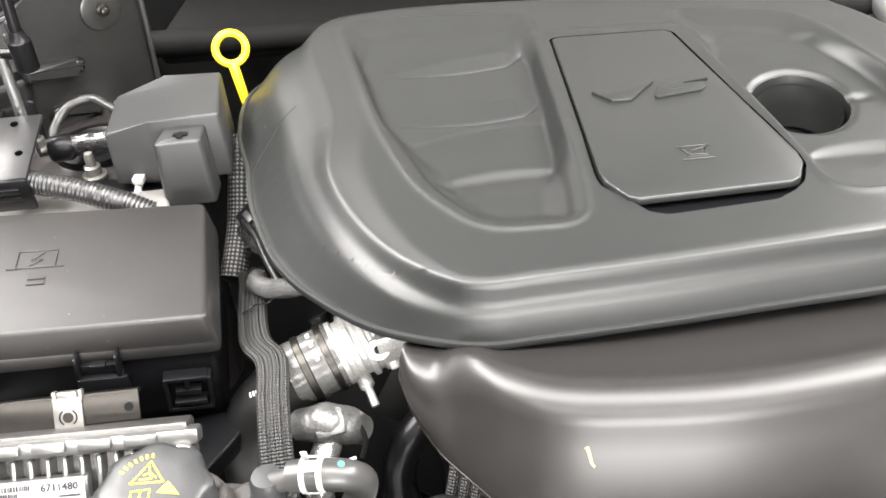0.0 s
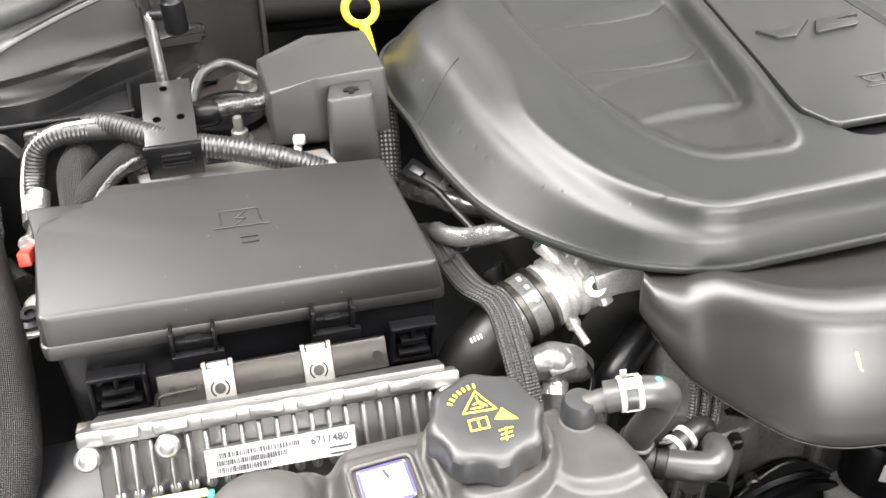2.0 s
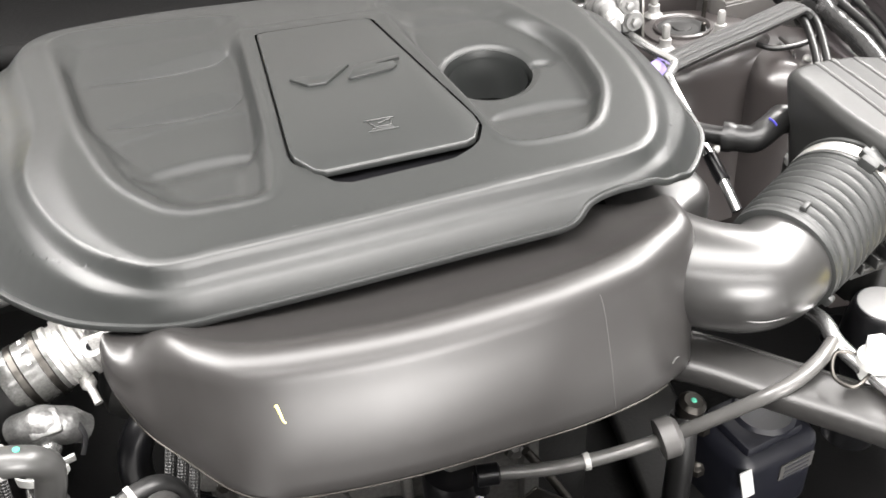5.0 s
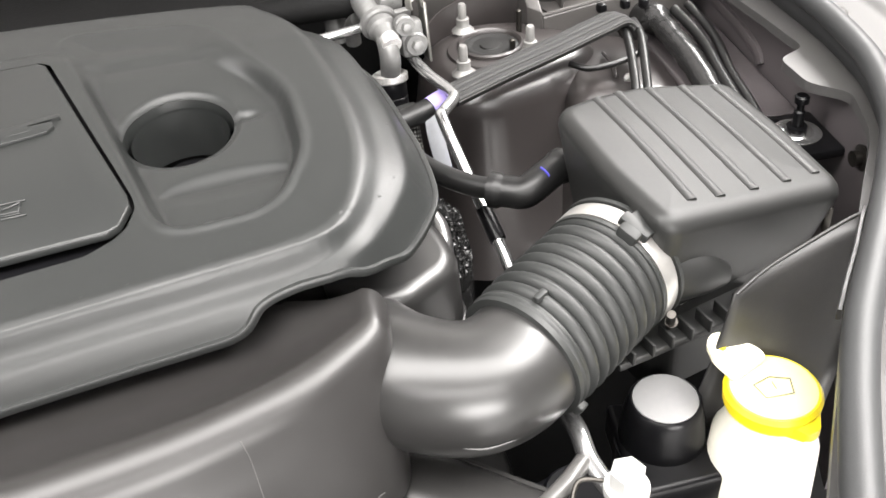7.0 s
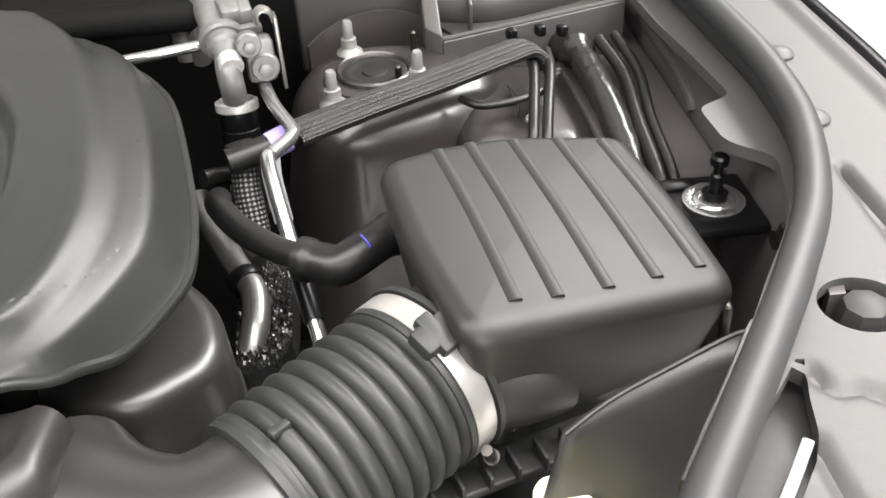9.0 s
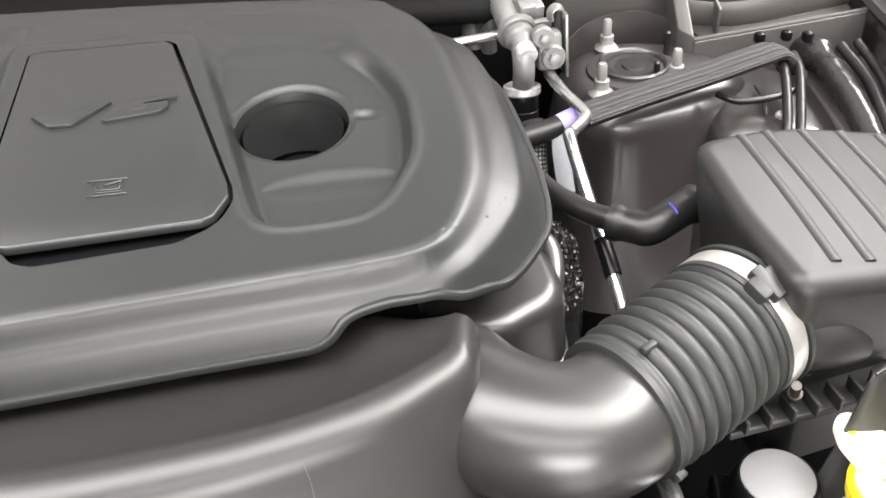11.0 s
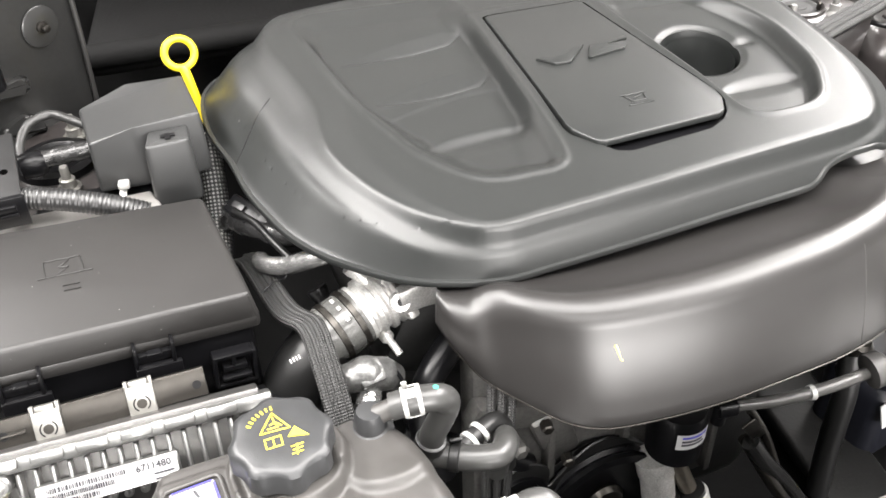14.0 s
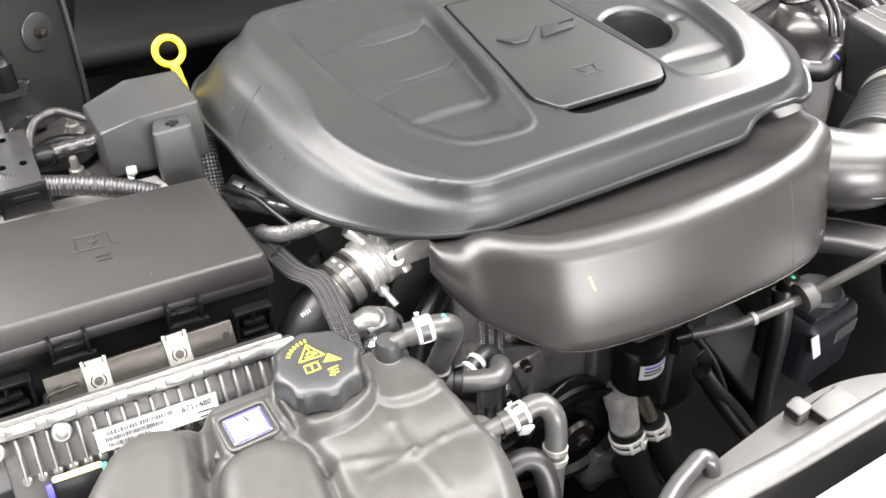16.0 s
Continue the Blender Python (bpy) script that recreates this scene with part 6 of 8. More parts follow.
part("hose", sweep([(0.283, 0.562, 0.555), (0.290, 0.556, 0.515), (0.305, 0.552, 0.46), (0.33, 0.545, 0.40), (0.35, 0.53, 0.36)], 0.026, 22, 6), RUBBER, lower)
part("hose_branch", sweep([(0.325, 0.562, 0.555), (0.337, 0.556, 0.52), (0.36, 0.55, 0.455), (0.39, 0.54, 0.40)], 0.021, 20, 6), RUBBER, lower)
part("neck", sweep([(0.270, 0.575, 0.625), (0.277, 0.568, 0.59), (0.283, 0.562, 0.545)], 0.0225, 20, 5, shape=lambda s, L: 1.1 if s < L * 0.4 else 1.0), ALU_BRIGHT, lower, "pale cast hose neck")
part("bypass_neck", sweep([(0.295, 0.57, 0.632), (0.306, 0.565, 0.60), (0.322, 0.562, 0.562)], 0.012, 16, 4), mat("plated_steel_neck", (0.30, 0.27, 0.23), 0.3, metal=0.9), lower)
for p, r in (((0.287, 0.558, 0.532), 0.027), ((0.330, 0.559, 0.541), 0.022)):
    CL = frame_on(p, (1, 0, 0), (0.25, -0.2, -0.9))
    part("spring_clamp", joined(lathe([(r, -0.010), (r + 0.0015, -0.009), (r + 0.0015, -0.004), (r, -0.003)], 28, CL), lathe([(r, 0.003), (r + 0.0015, 0.004), (r + 0.0015, 0.009), (r, 0.010)], 28, CL), box(0.006, 0.003, 0.018, 0.001, CL @ pose(-0.008, r + 0.001, 0)), box(0.006, 0.003, 0.018, 0.001, CL @ pose(0.010, r + 0.001, 0))), NYLON, lower)
tens = thing("belt_tensioner", (0.27, 0.58, 0.42), "dark cast belt tensioner with a hexagon bolt", "tensioner")
part("arm", joined(box(0.085, 0.05, 0.07, 0.014, pose(0.268, 0.59, 0.455, 0, 15, 11)), box(0.05, 0.04, 0.10, 0.012, pose(0.245, 0.60, 0.43, 0, -25, 11))), CASTING, tens)
part("bolt", joined(lathe([(0.017, 0), (0.017, 0.004)], 20, pose(0.283, 0.563, 0.468, 70, 0, 11)), lathe([(0.011, 0.004), (0.011, 0.014), (0.009, 0.016)], 6, pose(0.283, 0.563, 0.468, 70, 0, 11))), STEEL, tens)
one("glossy_pipe", sweep([(0.40, 0.565, 0.63), (0.425, 0.56, 0.59), (0.465, 0.56, 0.535), (0.51, 0.56, 0.465), (0.55, 0.56, 0.40)], 0.012, 16, 6), mat("gloss_black_pipe", (0.012, 0.012, 0.012), 0.2), "glossy black pipe slanting down before the engine", "pipe")

# Radiator shroud and front support.
shroud = thing("fan_shroud", (0.3, 0.25, 0.5), "grey plastic fan shroud ring behind the radiator", "fan shroud")
ARC = [(0.10, 0.215), (0.158, 0.246), (0.242, 0.279), (0.329, 0.309), (0.396, 0.323), (0.46, 0.318), (0.52, 0.29), (0.56, 0.245)]
vv, ff = [], []
cur = smooth([(x, y, 0) for x, y in ARC], 6)
prof = ((0.0, 0.5), (0.0, 0.846), (-0.003, 0.853), (-0.03, 0.862), (-0.055, 0.864), (-0.058, 0.858), (-0.058, 0.5))
for i, c in enumerate(cur):
    a = cur[max(i - 1, 0)]
    b = cur[min(i + 1, len(cur) - 1)]
    t = (b - a).normalized()
    n = Vector((-t.y, t.x, 0))
    for off, z in prof:
        q = c + n * off
        vv.append(Vector((q.x, q.y, z)))
k = len(prof)
for i in range(len(cur) - 1):
    for j in range(k - 1):
        ff.append((i * k + j, i * k + j + 1, (i + 1) * k + j + 1, (i + 1) * k + j))
part("ring", (vv, ff), GREYPLAST, shroud)
for x, y, sx, sy in ((0.356, 0.276, 0.052, 0.030), (0.318, 0.285, 0.022, 0.020)):
    tab = part("tab", box(sx, sy, 0.022, 0.0025, pose(x, y, 0.869, 0, 0, 20)), GREYPLAST, shroud)
    # Black sheets give two sides of the tab the shade of a recess.
    part("tab_side_shade", joined(box(0.002, sy * 0.8, 0.012, 0.0005, pose(x, y, 0.873, 0, 0, 20) @ pose(-sx / 2 - 0.0005, 0, 0)), box(sx * 0.8, 0.002, 0.012, 0.0005, pose(x, y, 0.873, 0, 0, 20) @ pose(0, sy / 2 + 0.0005, 0))), BLACK, tab)
part("rail_tube", sweep([(0.12, 0.168, 0.90), (0.155, 0.19, 0.90), (0.261, 0.214, 0.90), (0.396, 0.247, 0.90), (0.60, 0.30, 0.89)], 0.014, 18, 6), mat("satin_aluminium_tube", (0.22, 0.22, 0.215), 0.38, metal=0.85, vary=0.1), shroud, "bright aluminium tube along the shroud")
part("overflow_tube", sweep([(0.10, 0.195, 0.862), (0.141, 0.231, 0.870), (0.172, 0.250, 0.873), (0.188, 0.258, 0.874), (0.197, 0.254, 0.868), (0.199, 0.249, 0.85)], 0.0095, 16, 6), mat("grey_tube_plastic", (0.06, 0.06, 0.06), 0.3, metal=0.4, vary=0.25), shroud)
rad = thing("radiator_support", (0.3, 0.12, 0.4), "pale grey upper radiator support panel", "radiator support")
part("panel", slab([(0.02, -0.02), (0.75, 0.12), (0.75, 0.29), (0.40, 0.215), (0.14, 0.15), (0.02, 0.12)], 0.872, 0.845, 0.006), mat("pale_support_plastic", (0.34, 0.34, 0.34), 0.45, vary=0.05), rad)
part("core", slab([(0.05, 0.10), (0.62, 0.22), (0.62, 0.26), (0.05, 0.15)], 0.84, 0.36, 0.004), DARK, rad)


# ---- left side: fuse box, control module, coolant tank ----
def fuse_top(x, y):
    return 0.979 - 0.085 * x


fuse = thing("fuse_box", (-0.37, 0.62, 0.84), "black plastic fuse box with a broad flat lid", "fuse box")
FL = [(-0.239, 0.751), (-0.507, 0.690), (-0.512, 0.660), (-0.545, 0.640), (-0.552, 0.620), (-0.519, 0.500), (-0.191, 0.578)]
lid = part("lid", slab(rounded(FL, 0.008, 3), fuse_top, lambda x, y: fuse_top(x, y) - 0.034, 0.004, 3, taper=0.025), FUSE, fuse)


def grown(poly, g):
    cx, cy = sum(p[0] for p in poly) / len(poly), sum(p[1] for p in poly) / len(poly)
    out = []
    for x, y in poly:
        d = math.hypot(x - cx, y - cy)
        out.append((x + (x - cx) / d * g, y + (y - cy) / d * g))
    return out


part("lid_rim", slab(rounded(grown(FL, 0.006), 0.008, 3), lambda x, y: fuse_top(x, y) - 0.028, lambda x, y: fuse_top(x, y) - 0.044, 0.003, 2), FUSE, lid)
part("step", slab(rounded([(-0.500, 0.70), (-0.583, 0.682), (-0.552, 0.612), (-0.51, 0.62)], 0.006, 3), lambda x, y: fuse_top(x, y) - 0.020, lambda x, y: fuse_top(x, y) - 0.045, 0.003, 2), FUSE, lid)
part("case", slab(rounded(grown(FL, -0.004), 0.008, 3), lambda x, y: fuse_top(x, y) - 0.04, 0.86, 0.003, 2), BLACK, fuse)
FU = Vector((0.328, 0.078, -0.028)).normalized()
FN = Vector((0.23, -0.97, 0.0)).normalized()


def on_front(x, lift=0.0, out=0.0):
    """On the fuse box's front, x along it; lift from the lid's top edge, out from its face."""
    t = (x + 0.519) / 0.328
    p = Vector((x, 0.500 + 0.078 * t, fuse_top(x, 0.5) + lift)) + FN * out
    return frame_on(p, FU, FN)


for x in (-0.407, -0.291):
    lt = part("latch", joined(box(0.044, 0.036, 0.006, 0.0015, on_front(x, -0.066, 0.016)), box(0.038, 0.004, 0.012, 0.001, on_front(x, -0.049, 0.012))), BLACK, fuse, "black plastic latch")
    for sx in (-0.0175, 0.0175):
        part("latch_arm", box(0.0035, 0.026, 0.014, 0.001, on_front(x, -0.037, 0.011) @ pose(sx, 0, 0)), BLACK, lt)
    part("latch_bar", joined(box(0.032, 0.010, 0.006, 0.001, on_front(x, -0.041, 0.010)), box(0.014, 0.004, 0.008, 0.001, on_front(x, -0.036, 0.012))), BLACK, lt)
for x, w in ((-0.475, 0.045), (-0.222, 0.040)):
    cr = part("socket_frame", joined(box(w, 0.004, 0.014, 0.001, on_front(x, -0.062, 0.010)), box(w, 0.004, 0.014, 0.001, on_front(x, -0.100, 0.010)), box(0.004, 0.04, 0.014, 0.001, on_front(x, -0.081, 0.010) @ pose(w / 2, 0, 0)), box(0.004, 0.04, 0.014, 0.001, on_front(x, -0.081, 0.010) @ pose(-w / 2, 0, 0)),
                                     box(w * 0.6, 0.006, 0.010, 0.001, on_front(x, -0.078, 0.012)), box(w * 0.75, 0.004, 0.012, 0.001, on_front(x, -0.090, 0.013)), box(0.004, 0.014, 0.010, 0.001, on_front(x, -0.068, 0.012))), BLACK, fuse)
LM = frame_on((-0.372, 0.640, fuse_top(-0.372, 0.64) + 0.0008), (0.328, 0.078, -0.028), (0.085, 0, 1))
part("lid_emblem", joined(stroke([(-0.018, 0.014), (-0.018, -0.012), (0.018, -0.012), (0.018, 0.014), (-0.018, 0.014)], 0.0012, 0.001, LM), stroke([(0.006, 0.010), (-0.005, 0.001), (0.005, 0.000), (-0.006, -0.009)], 0.0012, 0.001, LM), stroke([(-0.026, -0.012), (-0.018, -0.012)], 0.0012, 0.001, LM), stroke([(0.018, -0.012), (0.026, -0.012)], 0.0012, 0.001, LM)), FUSE, lid, "faint raised lid symbol")
for i in range(2):
    part("print_bar", box(0.016, 0.004, 0.0008, 0, LM @ pose(0.004, -0.028 - 0.008 * i, 0)), FUSE, lid)

# Steel bracket with two spring nuts in front of the fuse box.
BN = Vector((0.16, -0.80, 0.58)).normalized()
BU = Vector((0.98, 0.18, -0.02))
sb = thing("mounting_bracket", (-0.335, 0.49, 0.93), "bare steel mounting strip with two spring nuts", "bracket")
MBK = frame_on((-0.336, 0.491, 0.956), BU, BN)
part("strip", joined(box(0.192, 0.026, 0.003, 0.001, MBK), box(0.192, 0.004, 0.010, 0.001, MBK @ pose(0, 0.012, -0.004))), STEEL, sb)
# Black discs on the strip stand for the shade inside its holes.
for sx in (-0.084, 0.087):
    part("hole", lathe([(0.0042, 0), (0.0042, 0.0012)], 14, MBK @ pose(sx, -0.001, 0.001)), BLACK, sb)
for sx in (-0.046, 0.036):
    nutp = part("spring_nut", joined(box(0.025, 0.032, 0.004, 0.001, MBK @ pose(sx, -0.003, 0.004)), box(0.017, 0.006, 0.010, 0.001, MBK @ pose(sx, 0.015, 0.0)), box(0.004, 0.010, 0.008, 0.001, MBK @ pose(sx - 0.011, 0.014, 0.001)), box(0.004, 0.010, 0.008, 0.001, MBK @ pose(sx + 0.011, 0.014, 0.001))), ZINC, sb, "zinc-plated spring nut")
    for a0 in (125, -55):
        part("thread_rim", sweep([MBK @ Vector((sx + 0.0072 * math.cos(radians(a0 + q)), -0.004 + 0.0072 * math.sin(radians(a0 + q)), 0.0062)) for q in (0, 27, 55, 82, 110)], 0.0007, 6, 4), BLACK, nutp)
    part("thread_hole", lathe([(0.0046, 0.0058), (0.0046, 0.0064), (0.002, 0.0065)], 20, MBK @ pose(sx, -0.004, 0)), STEEL, nutp)

# Finned control module.
ecu = thing("control_module", (-0.33, 0.42, 0.87), "finned cast aluminium control module with a printed label", "control module")
EU = Vector((0.262, 0.042, -0.006)).normalized()
EN = Vector((0.14, -0.80, 0.58)).normalized()
EM = frame_on((-0.335, 0.457, 0.950), EU, EN)
part("flange", box(0.31, 0.014, 0.022, 0.003, EM @ pose(0, 0, -0.004)), ALU, ecu)
# Darker than the fins, to put shade into the gaps between them.
part("housing", joined(box(0.29, 0.09, 0.016, 0.003, EM @ pose(0, -0.05, -0.018)), box(0.29, 0.012, 0.03, 0.003, EM @ pose(0, 0.006, -0.016))), mat("shaded_cast_housing", (0.12, 0.118, 0.115), 0.4, metal=0.85, grain=0.2, vary=0.15), ecu)
for i in range(19):
    part("fin", box(0.0040, 0.044, 0.020, 0.0015, EM @ pose(-0.128 + 0.0142 * i, -0.030, -0.002), 1), ALU, ecu)
    part("fin_foot", lathe([(0.0045, -0.01), (0.0045, 0.006), (0.003, 0.007)], 10, EM @ pose(-0.128 + 0.0142 * i, -0.050, 0.0)), ALU, ecu)
for sx in (-0.147, -0.086, 0.142):
    part("screw_boss", joined(lathe([(0.010, -0.01), (0.010, 0.014), (0.008, 0.016)], 18, EM @ pose(sx, -0.014, 0)), lathe([(0.006, 0.014), (0.006, 0.018), (0.004, 0.019)], 8, EM @ pose(sx, -0.014, 0))), ALU, ecu)
for i in range(7):
    part("flange_pad", box(0.028, 0.010, 0.006, 0.002, EM @ pose(-0.12 + 0.038 * i, 0.002, 0.010)), ALU, ecu)
lbl = part("label", box(0.119, 0.021, 0.0012, 0, EM @ pose(0.001, -0.034, 0.0155)), WHITE, ecu, "white paper label with bar codes")
part("label_backing", box(0.123, 0.023, 0.012, 0.002, EM @ pose(0.001, -0.034, 0.007)), ALU, ecu)
rng = random.Random(4)
for row, (x0, x1, y, h) in enumerate(((-0.030, 0.036, -0.0535, 0.0045), (-0.030, 0.026, -0.0595, 0.0045), (-0.030, 0.012, -0.0655, 0.0045))):
    x = x0
    bars = []
    while x < x1:
        w = rng.choice((0.0005, 0.0008, 0.0013))
        bars.append(box(w, h, 0.0005, 0, EM @ pose(x - 0.020, y + 0.0255, 0.0168)))
        x += w + rng.choice((0.0006, 0.001))
    part("bar_code", joined(*bars), PRINT, lbl)
part("number", words("6711480", 0.0088, EM @ pose(0.040, -0.0295, 0.0168), 0.0002), PRINT, lbl)
for y in (-0.062, -0.067):
    part("print_bar", box(0.018, 0.0014, 0.0005, 0, EM @ pose(0.048, y + 0.025, 0.0168)), PRINT, lbl)
pl = part("plug", box(0.05, 0.03, 0.022, 0.005, EM @ pose(-0.083, -0.069, 0.010)), BLACK, ecu)
part("plug_seal", box(0.046, 0.006, 0.006, 0.002, EM @ pose(-0.083, -0.054, 0.019)), mat("washed_out_yellow", (0.80, 0.74, 0.30), 0.45), pl)
part("plug_tab", box(0.006, 0.014, 0.008, 0.001, EM @ pose(-0.0585, -0.061, 0.016)), GREEN, pl)
part("plug_tab", box(0.006, 0.014, 0.008, 0.001, EM @ pose(-0.110, -0.064, 0.016)), BLUE, pl)
one("module_tray", slab([(-0.56, 0.42), (-0.20, 0.49), (-0.16, 0.58), (-0.56, 0.50)], 0.875, 0.85, 0.004), BLACK, "black plastic tray under the module and fuse box", "tray")
one("tray_rail", sweep([(-0.50, 0.462, 0.935), (-0.44, 0.468, 0.942), (-0.43, 0.475, 0.955), (-0.40, 0.48, 0.958)], 0.003, 8, 6, flat=(0.012, 0.003)), STEEL, "bent steel rail end beside the module", "bracket")

# Coolant tank.
TANK_OUT = [(-0.42, 0.27), (-0.40, 0.335), (-0.375, 0.375), (-0.345, 0.392), (-0.305, 0.392), (-0.285, 0.408), (-0.20, 0.425), (-0.12, 0.432), (-0.066, 0.408), (-0.040, 0.36), (-0.025, 0.315), (-0.012, 0.265), (-0.02, 0.20), (-0.05, 0.13), (-0.20, 0.10), (-0.40, 0.16)]
TANK_S = [tuple(p)[:2] for p in smooth([(x, y, 0) for x, y in TANK_OUT], 5, closed=True)]


def seg_dist(X, Y, a, b):
    ex, ey = b[0] - a[0], b[1] - a[1]
    t = np.clip(((X - a[0]) * ex + (Y - a[1]) * ey) / (ex * ex + ey * ey), 0, 1)
    return np.hypot(X - a[0] - t * ex, Y - a[1] - t * ey)


def tank_height(X, Y, D):
    """Two rounded lobes, a flat panel beside the cap with narrow mould ridges, and the necks."""
    edge = np.clip(D / 0.028, 0, 1)
    Z = 0.90 + 0.072 * np.sqrt(edge * (2 - edge)) - 0.035 * np.clip(0.33 - Y, 0, 1)
    for lobe, h in ((LOBE_L, 0.013), (LOBE_M, 0.015)):
        q = np.clip(-signed(lobe, X, Y) / 0.024, 0, 1)
        Z += h * np.sqrt(q * (2 - q))
    for a, b, w, d in (((-0.288, 0.40), (-0.286, 0.329), 0.009, 0.016), ((-0.286, 0.329), (-0.291, 0.22), 0.008, 0.012), ((-0.21, 0.367), (-0.20, 0.336), 0.006, 0.008), ((-0.20, 0.336), (-0.183, 0.29), 0.006, 0.008),
                       ((-0.183, 0.29), (-0.172, 0.20), 0.008, 0.010)):
        Z -= d * np.exp(-(seg_dist(X, Y, a, b) / w) ** 2)
    for a, b in (((-0.173, 0.287), (-0.152, 0.283)), ((-0.152, 0.283), (-0.103, 0.278)), ((-0.128, 0.36), (-0.116, 0.316)), ((-0.116, 0.316), (-0.103, 0.278)), ((-0.103, 0.278), (-0.075, 0.285)), ((-0.075, 0.285), (-0.044, 0.292)),
                 ((-0.103, 0.278), (-0.146, 0.265)), ((-0.103, 0.278), (-0.087, 0.229))):
        Z += 0.0018 * np.exp(-(seg_dist(X, Y, a, b) / 0.0050) ** 2)
    for bx, by, br in ((-0.150, 0.322, 0.030), (-0.075, 0.325, 0.032), (-0.066, 0.250, 0.030), (-0.135, 0.235, 0.032)):
        Z += 0.005 * np.exp(-(((X - bx) ** 2 + (Y - by) ** 2) / br ** 2) ** 2)
    Z += 0.007 * step(0.050, 0.040, np.hypot(X + 0.090, Y - 0.378))
    Z += 0.016 * step(0.054, 0.047, np.hypot(X + 0.170, Y - 0.370))
    S = signed([(-0.271, 0.368), (-0.226, 0.377), (-0.218, 0.336), (-0.263, 0.327)], X, Y)
    f = step(0.003, 0.011, S)
    return np.where(S < 0.011, Z * f + (1 - f) * 0.979, Z)


LOBE_L = [tuple(p)[:2] for p in smooth([(x, y, 0) for x, y in ((-0.373, 0.346), (-0.353, 0.369), (-0.322, 0.374), (-0.299, 0.358), (-0.294, 0.32), (-0.298, 0.24), (-0.33, 0.20), (-0.385, 0.22), (-0.39, 0.30))], 4, closed=True)][::-1]
LOBE_M = [tuple(p)[:2] for p in smooth([(x, y, 0) for x, y in ((-0.278, 0.29), (-0.260, 0.321), (-0.226, 0.329), (-0.196, 0.309), (-0.187, 0.27), (-0.19, 0.20), (-0.23, 0.16), (-0.27, 0.20))], 4, closed=True)][::-1]
tank = thing("coolant_tank", (-0.2, 0.3, 0.78), "dark translucent plastic coolant tank with moulded lobes", "coolant tank")
part("shell", relief(TANK_S, tank_height, 0.0022, skirt=0.10), TANK, tank, sharp=70)
SM = frame_on((-0.2435, 0.3475, 0.981), (0.0338, 0.0086, 0), (0, 0, 1))
BEZEL = rounded([(-0.0235, -0.0215), (0.0235, -0.0215), (0.0235, 0.0215), (-0.0235, 0.0215)], 0.007, 5)
part("sticker_bezel", sweep([SM @ Vector((x, y, -0.0005)) for x, y in BEZEL], 0.0022, 8, 1, closed=True), TANK, tank)
stk = part("sticker", moved(slab(rounded([(-0.0185, -0.0170), (0.0185, -0.0170), (0.0185, 0.0170), (-0.0185, 0.0170)], 0.004, 4), 0.0005, -0.0006, 0), SM), WHITE, tank, "white sticker with a blue border")
part("sticker_border", joined(box(0.033, 0.0022, 0.0006, 0, SM @ pose(0, 0.0158, 0.0006)), box(0.033, 0.0022, 0.0006, 0, SM @ pose(0, -0.0158, 0.0006)), box(0.0022, 0.0285, 0.0006, 0, SM @ pose(0.0173, 0, 0.0006)), box(0.0022, 0.0285, 0.0006, 0, SM @ pose(-0.0173, 0, 0.0006))), BLUE, stk)
part("print_mark", box(0.0025, 0.009, 0.0006, 0, SM @ pose(0.002, 0.008, 0.0006, 0, 0, 15)), PRINT, stk)
for x, y in ((-0.27, 0.335), (-0.285, 0.205)):
    part("moulding_pip", box(0.012, 0.018, 0.012, 0.003, pose(x, y, 0.965, 0, 0, -20)), TANK, tank)
nip = part("nipple", lathe([(0.022, -0.02), (0.020, 0.004), (0.0140, 0.008), (0.0132, 0.022), (0.0112, 0.027), (0.003, 0.028)], 28, pose(-0.097, 0.398, 0.972)), CAP, tank, "dark grey round nipple")
part("nipple_spout", sweep([(-0.097, 0.398, 0.990), (-0.075, 0.398, 0.998), (-0.06, 0.398, 1.002)], 0.009, 14, 4), TANK, nip)
nip2 = part("nipple", lathe([(0.024, -0.03), (0.022, 0.0), (0.018, 0.008), (0.012, 0.011)], 28, pose(-0.035, 0.306, 0.938)), TANK, tank)
part("nipple_spout", sweep([(-0.035, 0.303, 0.94), (-0.018, 0.304, 0.945), (-0.004, 0.305, 0.949)], 0.009, 14, 4), TANK, nip2)

cvs, cfs = [], []
CM = Matrix.Translation((-0.1705, 0.370, 1.020)) @ pose(0, 0, 0, 3, 0, 12)
CS = CM @ pose(0, 0, 0, 0, 0, -9) @ Matrix.Diagonal((0.92, 0.92, 1, 1))
for rr, z, lob in ((0.0, 0.0015, 0), (0.020, 0.0015, 0), (0.034, 0.0012, 0.3), (0.0385, -0.0005, 0.7), (0.041, -0.004, 1), (0.0415, -0.024, 1), (0.038, -0.027, 0.8), (0.037, -0.034, 0), (0.034, -0.040, 0)):
    for j in range(96):
        a = 2 * math.pi * j / 96
        s = math.cos(8 * a)
        r = rr * (1 + 0.048 * lob * (1 if s > 0 else -1) * abs(s) ** 0.6)
        cvs.append(CM @ Vector((max(r, 1e-4) * math.cos(a), max(r, 1e-4) * math.sin(a), z)))
for i in range(8):
    for j in range(96):
        cfs.append((i * 96 + j, (i + 1) * 96 + j, (i + 1) * 96 + (j + 1) % 96, i * 96 + (j + 1) % 96))
cap = part("cap", (cvs, cfs), CAP, tank, "dark lobed cap with yellow warning symbols")


def cap_mark(*strokes, w=0.0014):
    return joined(*[stroke(s, w, 0.0008, CS @ pose(0, 0, 0.0018)) for s in strokes])


